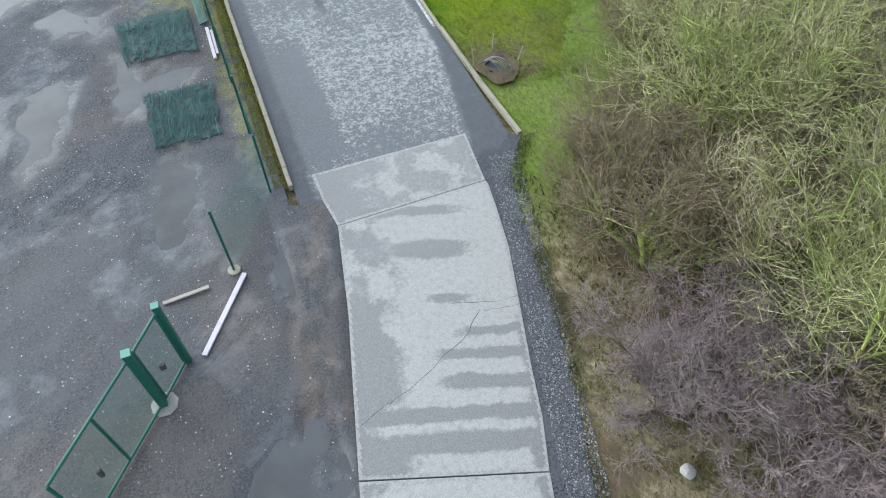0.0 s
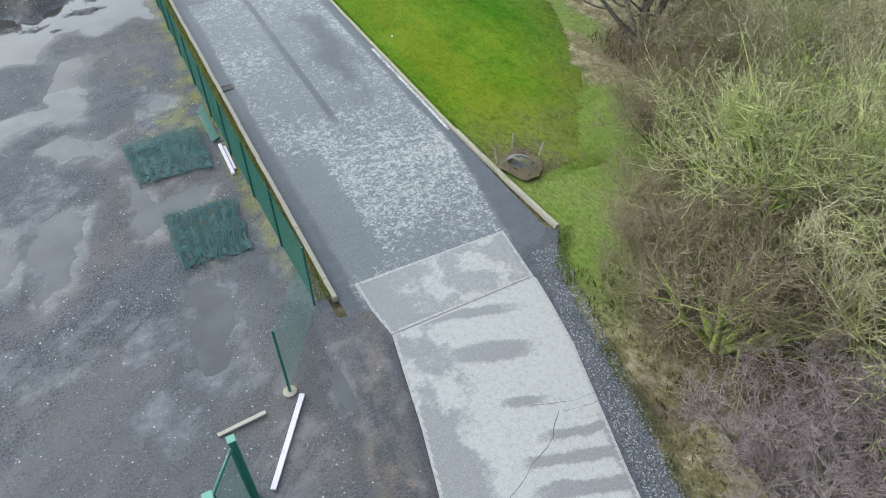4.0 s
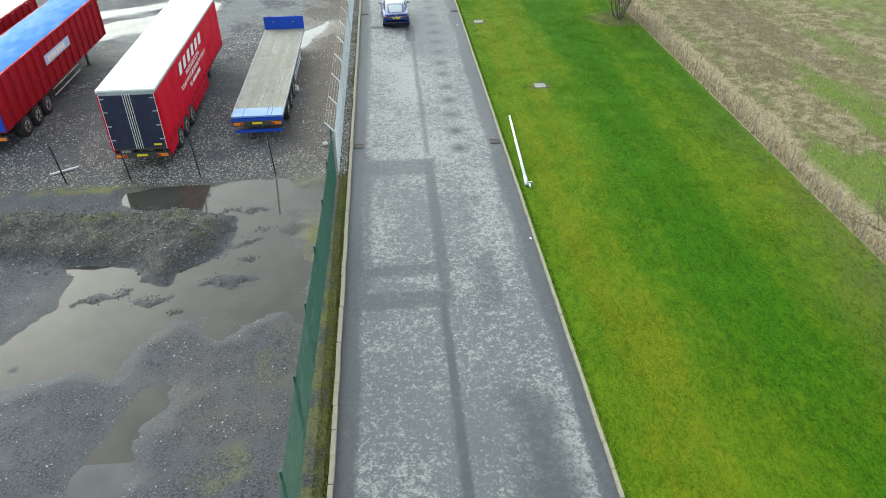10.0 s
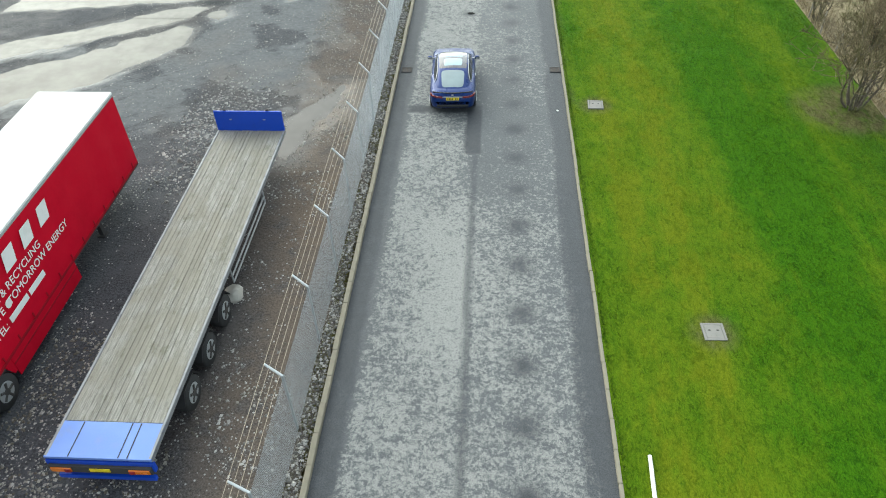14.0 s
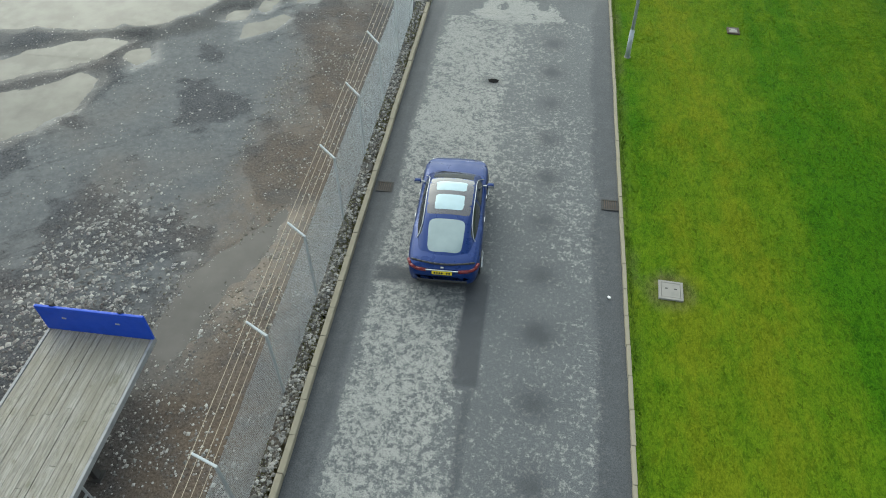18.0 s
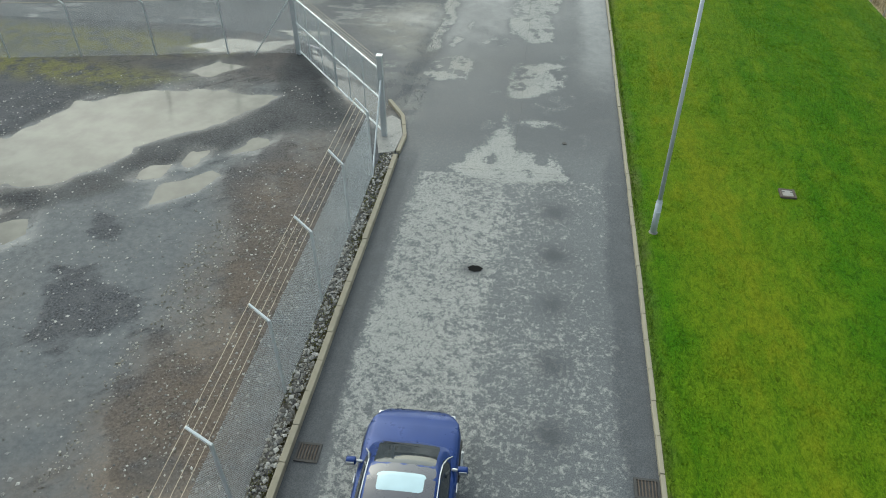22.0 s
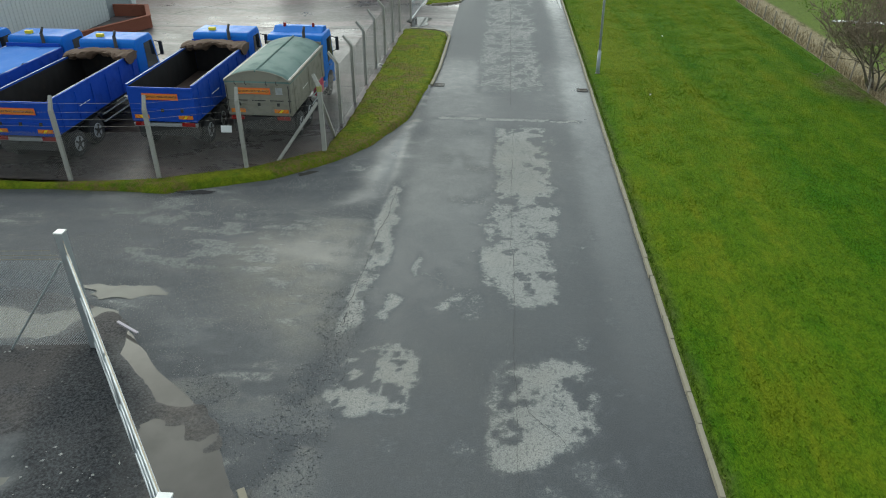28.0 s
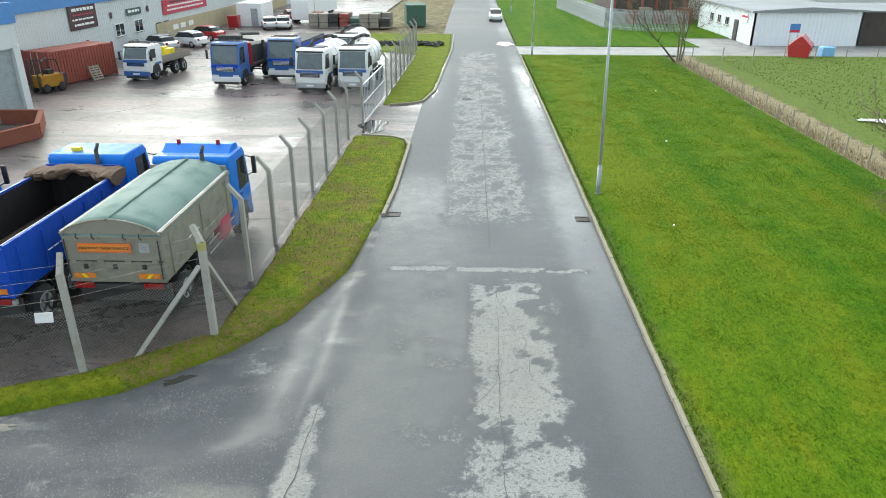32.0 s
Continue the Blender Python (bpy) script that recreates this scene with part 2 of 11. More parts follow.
def make_lawn():
    n = Nodes("mown_winter_grass", 0.9, spec=0.05)
    p = n.pos()
    streak = n.noise(n.pos((1.0, 0.07, 1.0)), 0.75, 4, 0.6, 0.4)
    big = n.noise(p, 0.34, 6, 0.68, 0.4)
    mid = n.noise(n.pos((1.0, 0.6, 1.0)), 1.7, 6, 0.70, 0.4)
    tuft = n.noise(n.pos((1.0, 0.5, 1.0)), 7.0, 5, 0.75, 0.5)
    blade = n.noise(n.pos((1.0, 0.45, 1.0)), 34, 3, 0.75)
    lush = n.attr("lush")
    f = n.math("ADD", n.math("ADD", n.math("MULTIPLY", streak, 0.45), n.math("MULTIPLY", big, 0.28)), n.math("MULTIPLY", mid, 0.40))
    raw = n.math("ADD", f, n.math("ADD", n.math("MULTIPLY", lush, 0.16), n.math("MULTIPLY", n.math("SUBTRACT", n.noise(n.pos((1.0, 0.45, 1.0)), 0.16, 3, 0.6, 0.6), 0.5), 0.22)))
    f = n.step(raw, 0.45, 0.75)
    tone = n.step(n.math("ADD", n.math("MULTIPLY", tuft, 0.6), n.math("MULTIPLY", blade, 0.4)), 0.38, 0.64)
    gold = n.mix(n.step(raw, 0.52, 0.40), n.mix(tone, (0.062, 0.115, 0.005), (0.164, 0.244, 0.012)), n.mix(tone, (0.082, 0.120, 0.005), (0.196, 0.240, 0.013)))
    c = n.mix(f, gold, n.mix(tone, (0.020, 0.076, 0.003), (0.076, 0.205, 0.006)))
    c = n.mix(n.math("MULTIPLY", n.step(tuft, 0.53, 0.63, 0, 0.85), n.step(mid, 0.38, 0.60, 0.35, 1.0)), c, n.mix(f, (0.040, 0.072, 0.003), (0.010, 0.046, 0.002)))
    c = n.mix(n.math("MULTIPLY", n.attr("bare"), n.step(mid, 0.3, 0.6, 0.3, 1.0)), c, n.mix(tone, (0.062, 0.056, 0.022), (0.185, 0.172, 0.080)))
    # darker thatch on the sheet paints the shade between blades; the tufts are paler
    c = n.mix(n.attr("blade"), n.mix(0.10, c, (0.010, 0.018, 0.002)), n.mix(0.22, c, (0.19, 0.27, 0.02)))
    n.set("Base Color", c)
    n.bump(n.math("ADD", n.math("MULTIPLY", tuft, 1.5), n.math("MULTIPLY", blade, 0.5)), 0.75, 0.05)
    return n.m


def make_rough():
    n = Nodes("dry_rough_grass", 0.9, spec=0.15)
    p = n.pos()
    big = n.noise(p, 0.16, 5, 0.62, 0.5)
    mid = n.noise(p, 1.3, 5, 0.7)
    blade = n.noise(n.pos((1.0, 0.45, 1.0)), 11, 6, 0.8, 0.8)
    tan = n.mix(n.step(blade, 0.3, 0.72), (0.12, 0.095, 0.055), (0.38, 0.32, 0.20))
    green = n.mix(n.step(blade, 0.3, 0.72), (0.052, 0.082, 0.011), (0.160, 0.212, 0.036))
    olive = n.mix(n.step(blade, 0.3, 0.72), (0.050, 0.046, 0.020), (0.19, 0.165, 0.075))
    g = n.step(n.math("ADD", n.math("ADD", n.math("MULTIPLY", big, 0.8), n.math("MULTIPLY", mid, 0.3)), n.math("MULTIPLY", n.attr("green"), 0.6)), 0.62, 0.98)
    c = n.mix(g, n.mix(n.step(n.math("ADD", mid, n.math("MULTIPLY", n.attr("dry"), 0.4)), 0.42, 0.62), olive, tan), green)
    c = n.mix(n.math("MULTIPLY", n.attr("soil"), n.step(mid, 0.3, 0.62, 0.35, 1.0)), c, n.mix(blade, (0.035, 0.025, 0.017), (0.125, 0.092, 0.062)))
    n.set("Base Color", c)
    n.bump(n.math("ADD", blade, n.math("MULTIPLY", mid, 1.2)), 0.6, 0.06)
    return n.m


def make_slab():
    n = Nodes("pale_worn_concrete", 0.7)
    p = n.pos()
    grit = n.noise(p, 30, 3, 0.65)
    blot = n.noise(p, 7.0, 5, 0.7)
    fleck = n.noise(p, 16, 4, 0.75)
    c = n.mix(n.step(grit, 0.25, 0.75), (0.225, 0.220, 0.205), (0.330, 0.322, 0.302))
    c = n.mix(n.step(blot, 0.46, 0.64, 0, 0.55), c, (0.205, 0.20, 0.19))
    c = n.mix(n.step(fleck, 0.60, 0.70, 0, 0.5), c, (0.11, 0.108, 0.10))
    w = n.step(n.math("ADD", n.attr("damp"), n.math("ADD", n.math("MULTIPLY", n.math("SUBTRACT", blot, 0.5), 0.9), n.math("MULTIPLY", n.math("SUBTRACT", fleck, 0.5), 0.9))), 0.12, 0.88)
    c = n.mix(n.math("MULTIPLY", w, 0.88), c, n.mix(n.step(grit, 0.3, 0.7), (0.098, 0.096, 0.095), (0.160, 0.156, 0.150)))
    n.set("Base Color", c)
    n.set("Roughness", n.step(w, 0, 1, 0.75, 0.42))
    n.bump(n.math("ADD", grit, n.math("MULTIPLY", fleck, 0.6)), 0.35, 0.008)
    return n.m


def make_verge():
    n = Nodes("mossy_olive_verge", 0.9, spec=0.10)
    p = n.pos()
    tuft = n.noise(p, 6.0, 5, 0.75, 0.5)
    blade = n.noise(p, 30, 3, 0.75)
    mid = n.noise(p, 1.4, 5, 0.7)
    tone = n.step(n.math("ADD", n.math("MULTIPLY", tuft, 0.6), n.math("MULTIPLY", blade, 0.4)), 0.34, 0.66)
    c = n.mix(n.step(mid, 0.38, 0.64), n.mix(tone, (0.092, 0.118, 0.006), (0.225, 0.240, 0.018)), n.mix(tone, (0.050, 0.092, 0.005), (0.140, 0.200, 0.012)))
    brown = n.math("MULTIPLY", n.attr("bare"), n.step(n.math("ADD", n.math("MULTIPLY", tuft, 0.75), n.math("MULTIPLY", mid, 0.25)), 0.45, 0.54))
    c = n.mix(brown, c, n.mix(tone, (0.070, 0.052, 0.018), (0.195, 0.150, 0.052)))
    n.set("Base Color", c)
    n.bump(n.math("ADD", n.math("MULTIPLY", tuft, 1.5), n.math("MULTIPLY", blade, 0.5)), 0.8, 0.05)
    return n.m


def make_yard_concrete():
    n = Nodes("wet_reddish_concrete", 0.4)
    p = n.pos()
    grit = n.noise(p, 20, 3, 0.6)
    blot = n.noise(p, 2.6, 6, 0.7)
    mid = n.noise(n.pos((0.55, 1.0, 1.0)), 0.55, 6, 0.68, 0.5)
    big = n.noise(n.pos((0.22, 1.0, 1.0)), 0.26, 6, 0.66, 0.8)
    pond = n.noise(n.pos((0.40, 1.0, 1.0)), 0.34, 6, 0.66, 0.8)
    mud = n.attr("mud")
    c = n.mix(n.step(mid, 0.36, 0.62), (0.145, 0.100, 0.096), (0.210, 0.172, 0.172))
    c = n.mix(n.step(blot, 0.42, 0.62, 0, 0.5), c, (0.150, 0.108, 0.105))
    c = n.mix(n.step(big, 0.44, 0.56, 0, 0.85), c, n.mix(blot, (0.046, 0.040, 0.039), (0.092, 0.082, 0.080)))
    c = n.mix(n.step(grit, 0.4, 0.75, 0, 0.3), c, (0.20, 0.19, 0.185))
    # wet mud, with the shade under the lorries painted into the same mask
    soak_shade = n.step(n.math("ADD", mud, n.math("MULTIPLY", n.math("SUBTRACT", mid, 0.5), 1.6)), 0.30, 0.75)
    c = n.mix(n.math("MULTIPLY", soak_shade, 0.85), c, n.mix(n.step(blot, 0.35, 0.65), (0.022, 0.018, 0.016), (0.085, 0.066, 0.056)))
    film = n.step(n.math("ADD", pond, n.math("MULTIPLY", n.math("SUBTRACT", blot, 0.5), 0.35)), 0.49, 0.62)
    c = n.mix(n.math("MULTIPLY", film, 0.45), c, (0.055, 0.050, 0.052))
    n.set("Base Color", c)
    n.set("Roughness", n.math("SUBTRACT", n.step(n.math("ADD", n.math("MULTIPLY", mid, 0.5), n.math("MULTIPLY", blot, 0.5)), 0.40, 0.60, 0.34, 0.50), n.math("MULTIPLY", film, 0.17)))
    n.set("Specular IOR Level", n.step(film, 0, 1, 0.22, 0.30))
    n.bump(grit, 0.15, 0.006)
    return n.m


def make_water(name, colour, rough=0.03, spec=0.5):
    n = Nodes(name, rough, spec=spec)
    p = n.pos()
    n.set("Base Color", n.mix(n.step(n.noise(p, 0.7, 4, 0.6), 0.3, 0.7), colour, tuple(0.7 * x for x in colour)))
    n.set("IOR", 1.33)
    n.bump(n.noise(p, 2.0, 2, 0.5), 0.02, 0.01)
    return n.m


def make_stone(name, a, b):
    n = Nodes(name, 0.75)
    n.set("Base Color", n.mix(n.step(n.island(), 0.15, 0.75), n.mix(n.noise(n.pos(), 25, 3), a, tuple(0.6 * x for x in a)), b))
    n.bump(n.noise(n.pos(), 40, 3), 0.3, 0.01)
    return n.m


def make_bark(name, a, b, c, patch=1.5):
    n = Nodes(name, 0.9, spec=0.2)
    p = n.obj()
    k = n.mix(n.step(n.noise(p, 9, 4, 0.65), 0.3, 0.7), a, b)
    k = n.mix(n.step(n.noise(p, patch, 4, 0.6), 0.45, 0.62), k, c)
    n.set("Base Color", k)
    n.bump(n.noise(p, 30, 3), 0.5, 0.01)
    return n.m


ROAD, YARD, LAWN, ROUGH, SLAB, YARD_CONCRETE = make_road(), make_yard(), make_lawn(), make_rough(), make_slab(), make_yard_concrete()
VERGE = make_verge()
WATER = make_water("grey_puddle_water", (0.052, 0.049, 0.043), 0.06, 0.27)
DULL = make_water("dull_shallow_water", (0.076, 0.077, 0.079), 0.13, 0.33)
MUDDY = make_water("muddy_puddle_water", (0.116, 0.108, 0.100), 0.07, 0.33)
SILT = make_water("pale_silty_water", (0.178, 0.174, 0.156), 0.12, 0.12)
KERB = painted("kerb_concrete", (0.265, 0.238, 0.180), 0.8, dirt=0.75, dirt_colour=(0.10, 0.10, 0.06), scale=1.6)
STONE_PALE = make_stone("pale_rubble", (0.50, 0.485, 0.455), (0.125, 0.120, 0.113))
STONE_MIXED = make_stone("mixed_rubble", (0.42, 0.40, 0.355), (0.085, 0.075, 0.055))
STONE_DARK = make_stone("dark_gravel", (0.17, 0.165, 0.16), (0.08, 0.08, 0.082))
GALV = painted("galvanised_steel", (0.50, 0.53, 0.55), 0.38, 0.75, dirt=0.3, dirt_colour=(0.32, 0.33, 0.34))
WIRE_DULL = painted("weathered_grey_wire", (0.21, 0.20, 0.185), 0.6, 0.3, dirt=0.2)
WIRE_RUSTY = painted("rust_tinged_barbed_wire", (0.40, 0.345, 0.27), 0.6, 0.2, dirt=0.5, dirt_colour=(0.22, 0.15, 0.09), scale=1.0)
GALV_PALE = painted("bright_galvanised_steel", (0.74, 0.76, 0.77), 0.4, 0.2, dirt=0.15)
WIRE = painted("dull_fence_wire", (0.42, 0.45, 0.47), 0.45, 0.6, dirt=0.2)
GREEN = painted("green_powder_coat", (0.008, 0.085, 0.056), 0.45, dirt=0.25, dirt_colour=(0.05, 0.08, 0.06))
GREEN_MAT = painted("green_mesh_mat", (0.014, 0.062, 0.058), 0.7, dirt=0.7, dirt_colour=(0.060, 0.070, 0.068), scale=1.4)
CONC_POST = painted("weathered_concrete_post", (0.36, 0.345, 0.31), 0.85, dirt=0.5, dirt_colour=(0.17, 0.17, 0.12), scale=3)
WOOD_GREY = painted("weathered_timber", (0.30, 0.265, 0.22), 0.85, dirt=0.5, dirt_colour=(0.13, 0.11, 0.09), scale=3)
RUBBER = painted("black_rubber", (0.022, 0.022, 0.023), 0.75, dirt=0.4, dirt_colour=(0.07, 0.065, 0.06))
BLACK = painted("black_plastic", (0.018, 0.018, 0.02), 0.45, dirt=0.2)
STEEL = painted("brushed_alloy", (0.52, 0.53, 0.55), 0.3, 0.9, dirt=0.25)
CHASSIS = painted("dirty_chassis_steel", (0.045, 0.043, 0.042), 0.7, dirt=0.5, dirt_colour=(0.12, 0.10, 0.08))
WHITE_PAINT = painted("white_paint", (0.78, 0.78, 0.77), 0.35, dirt=0.25, dirt_colour=(0.45, 0.43, 0.40))
YELLOW = painted("yellow_plate", (0.80, 0.62, 0.02), 0.4, dirt=0.15)
AMBER = painted("amber_lens", (0.75, 0.20, 0.02), 0.2, dirt=0.1)
RED_LENS = painted("red_lens", (0.28, 0.010, 0.010), 0.18, dirt=0.1)


def make_glass(name, tint=(0.02, 0.024, 0.028), rough=0.03):
    """Dark toned glass over an unlit cabin: a smooth, clear reflector. Paler window tints paint in reflected sky."""
    n = Nodes(name, rough, spec=0.5)
    n.set("Base Color", n.mix(n.noise(n.obj(), 2.0, 3), tint, tuple(1.6 * x for x in tint)))
    return n.m


GLASS = make_glass("toned_glass")
# sky reflection in the windscreens is put into this paler tint
CAB_GLASS = make_glass("painted_sky_cab_glass", (0.085, 0.105, 0.112), 0.06)


# ---- mesh helpers ----
def link_mesh(name, bm, material, parent=None, label="", smooth=False):
    me = bpy.data.meshes.new(name)
    bm.to_mesh(me)
    bm.free()
    me.materials.append(material)
    if smooth:
        me.polygons.foreach_set("use_smooth", [True] * len(me.polygons))
    ob = new(name, me)
    if parent:
        ob.parent = parent
    if label:
        ob["label"] = label
    return ob


def part(name, bm, material, parent, label="", smooth=False):
    return link_mesh(name, bm, material, parent, label, smooth)


def thing(name, label, category, m=None, group="", kind=""):
    ob = tagged(new(name), label, category, group, kind)
    ob.empty_display_size = 0.3
    if m:
        ob.matrix_basis = m
    return ob


def box(bm, x, y, z, sx, sy, sz, bevel=0.0, m=None):
    """A box with its centre at x, y, z and full sizes; its edges rounded off by bevel."""
    r = bmesh.ops.create_cube(bm, size=1.0)
    vs = r["verts"]
    for v in vs:
        v.co = Vector((v.co.x * sx + x, v.co.y * sy + y, v.co.z * sz + z))
    if m:
        for v in vs:
            v.co = m @ v.co
    if bevel:
        es = list({e for v in vs for e in v.link_edges})
        bmesh.ops.bevel(bm, geom=es, offset=bevel, segments=2, profile=0.7, affect="EDGES", clamp_overlap=True)
    return bm


def boxed(x, y, z, sx, sy, sz, bevel=0.0, m=None):
    return box(bmesh.new(), x, y, z, sx, sy, sz, bevel, m)


def tube(bm, a, b, r0, r1=None, sides=8, cap=True):
    """A straight tapered round bar from a to b."""
    a, b, r1 = Vector(a), Vector(b), r0 if r1 is None else r1
    d = (b - a).normalized()
    u = d.orthogonal().normalized()
    w = d.cross(u)
    rings = []
    for c, r in ((a, r0), (b, r1)):
        rings.append([bm.verts.new(c + (u * math.cos(2 * math.pi * k / sides) + w * math.sin(2 * math.pi * k / sides)) * r) for k in range(sides)])
    for k in range(sides):
        bm.faces.new((rings[0][k], rings[0][(k + 1) % sides], rings[1][(k + 1) % sides], rings[1][k]))
    if cap:
        bm.faces.new(rings[0][::-1])
        bm.faces.new(rings[1])
    return bm


def tubes(lines, r, sides=6):
    bm = bmesh.new()
    for a, b in lines:
        tube(bm, a, b, r, sides=sides)
    return bm


def prism(bm, pts, a, b, axis="x", bevel=0.0):
    """A polygon, given in the two axes left over, drawn out from a to b along axis."""
    def at(p, t):
        return {"x": (t, p[0], p[1]), "y": (p[0], t, p[1]), "z": (p[0], p[1], t)}[axis]
    lo = [bm.verts.new(at(p, a)) for p in pts]
    hi = [bm.verts.new(at(p, b)) for p in pts]
    n = len(pts)
    fs = [bm.faces.new(lo[::-1]), bm.faces.new(hi)]
    for k in range(n):
        fs.append(bm.faces.new((lo[k], lo[(k + 1) % n], hi[(k + 1) % n], hi[k])))
    bmesh.ops.recalc_face_normals(bm, faces=fs)
    if bevel:
        es = list({e for f in fs for e in f.edges})
        bmesh.ops.bevel(bm, geom=es, offset=bevel, segments=2, profile=0.7, affect="EDGES", clamp_overlap=True)
    return bm


def disc(bm, c, r0, r1, w, axis=(1, 0, 0), sides=20, m=None):
    """A round drum about axis, centred on c, w wide, r0 at its rim's faces and r1 round the middle."""
    c, ax = Vector(c), Vector(axis)
    u = ax.orthogonal().normalized()
    q = ax.cross(u)
    prof = [(-w / 2, r0), (-w * 0.34, r1), (w * 0.34, r1), (w / 2, r0)]
    rings = [[bm.verts.new(c + ax * t + (u * math.cos(2 * math.pi * k / sides) + q * math.sin(2 * math.pi * k / sides)) * r) for k in range(sides)] for t, r in prof]
    for i in range(3):
        for k in range(sides):
            bm.faces.new((rings[i][k], rings[i][(k + 1) % sides], rings[i + 1][(k + 1) % sides], rings[i + 1][k]))
    bm.faces.new(rings[0][::-1])
    bm.faces.new(rings[3])
    return bm


# ---- ground helpers ----
def value_noise(x, y, cell, seed, octaves=4):
    """Smooth fractal noise, 0 to 1, on arrays of places."""
    out, amp, tot = np.zeros_like(x), 1.0, 0.0
    for o in range(octaves):
        s = cell / 2 ** o
        gx, gy = x / s, y / s
        ix, iy = np.floor(gx).astype(np.int64), np.floor(gy).astype(np.int64)
        fx, fy = gx - ix, gy - iy
        fx, fy = fx * fx * (3 - 2 * fx), fy * fy * (3 - 2 * fy)

        def h(a, b):
            k = (a * 374761393 + b * 668265263 + (seed + o * 17) * 1442695041) & 0xFFFFFFFF
            k = ((k ^ (k >> 13)) * 1274126177) & 0xFFFFFFFF
            return ((k ^ (k >> 16)) & 0xFFFF) / 65535.0
        v = (h(ix, iy) * (1 - fx) + h(ix + 1, iy) * fx) * (1 - fy) + (h(ix, iy + 1) * (1 - fx) + h(ix + 1, iy + 1) * fx) * fy
        out += v * amp
        tot += amp
        amp *= 0.55
    return out / tot


def inside(x, y, pts, soft=0.3):
    """1 within a polygon, 0 outside it, with a soft edge."""
    best = np.full(x.shape, 1e9)
    odd = np.zeros(x.shape, bool)
    n = len(pts)
    for k in range(n):
        (ax, ay), (bx, by) = pts[k], pts[(k + 1) % n]
        dx, dy = bx - ax, by - ay
        t = np.clip(((x - ax) * dx + (y - ay) * dy) / (dx * dx + dy * dy + 1e-12), 0, 1)
        best = np.minimum(best, np.hypot(x - ax - t * dx, y - ay - t * dy))
        if dy:
            odd ^= ((ay > y) != (by > y)) & (x < dx * (y - ay) / dy + ax)
    d = np.where(odd, best, -best)
    t = np.clip(d / soft * 0.5 + 0.5, 0, 1)
    return t * t * (3 - 2 * t)


def ellipse(x, y, cx, cy, rx, ry, turn=0.0, soft=0.3):
    c, s = math.cos(radians(turn)), math.sin(radians(turn))
    u, v = (x - cx) * c + (y - cy) * s, -(x - cx) * s + (y - cy) * c
    d = (1 - np.hypot(u / rx, v / ry)) * min(rx, ry)
    t = np.clip(d / soft * 0.5 + 0.5, 0, 1)
    return t * t * (3 - 2 * t)


def ramp(v, lo, hi):
    t = np.clip((v - lo) / (hi - lo), 0, 1)
    return t * t * (3 - 2 * t)


def sheet(name, xs, ys, height, masks, material, keep=None, label="", category="", kind="structure"):
    """A sheet of ground on the grid of xs and ys: height(x, y), and masks by name for its material; keep(x, y) leaves faces out."""
    gx, gy = np.meshgrid(xs, ys)
    z = height(gx, gy) + 0 * gx
    nx, ny = len(xs), len(ys)
    i = np.arange(nx * ny).reshape(ny, nx)
    f = np.stack([i[:-1, :-1], i[:-1, 1:], i[1:, 1:], i[1:, :-1]], -1).reshape(-1, 4)
    if keep is not None:
        mx, my = (gx[:-1, :-1] + gx[1:, 1:]) / 2, (gy[:-1, :-1] + gy[1:, 1:]) / 2
        f = f[keep(mx, my).reshape(-1)]
    me = bpy.data.meshes.new(name)
    me.vertices.add(nx * ny)
    me.vertices.foreach_set("co", np.stack([gx, gy, z], -1).astype(np.float32).ravel())
    me.loops.add(len(f) * 4)
    me.loops.foreach_set("vertex_index", f.astype(np.int32).ravel())
    me.polygons.add(len(f))
    me.polygons.foreach_set("loop_start", np.arange(0, len(f) * 4, 4, dtype=np.int32))
    me.polygons.foreach_set("use_smooth", np.ones(len(f), bool))
    me.update(calc_edges=True)
    for k, fun in masks.items():
        a = me.attributes.new(k, "FLOAT", "POINT")
        a.data.foreach_set("value", (fun(gx, gy) + 0 * gx).astype(np.float32).ravel())
    me.materials.append(material)
    return tagged(new(name, me), label, category, kind=kind)


def steps(a, b, d):
    return np.linspace(a, b, int(round((b - a) / d)) + 1)


# ---- the road ----
KERB_R, KERB_L = 3.9, -3.7


def band(v, a, b, soft=0.12):
    return ramp(v, a - soft, a + soft) * (1 - ramp(v, b - soft, b + soft))


def apron(x, y):
    """Smooth dark asphalt between the pale surface and the eastern kerb, where the road bends."""
    edge = np.interp(y, [15.6, 17.0, 20.0, 23.9, 26.0], [2.35, 2.55, 3.10, 3.62, 3.75]) + 0.35 * (value_noise(x, y, 0.8, 16, 4) - 0.5)
    return ramp(x - edge, -0.06, 0.10) * (1 - ramp(y, 25, 27))


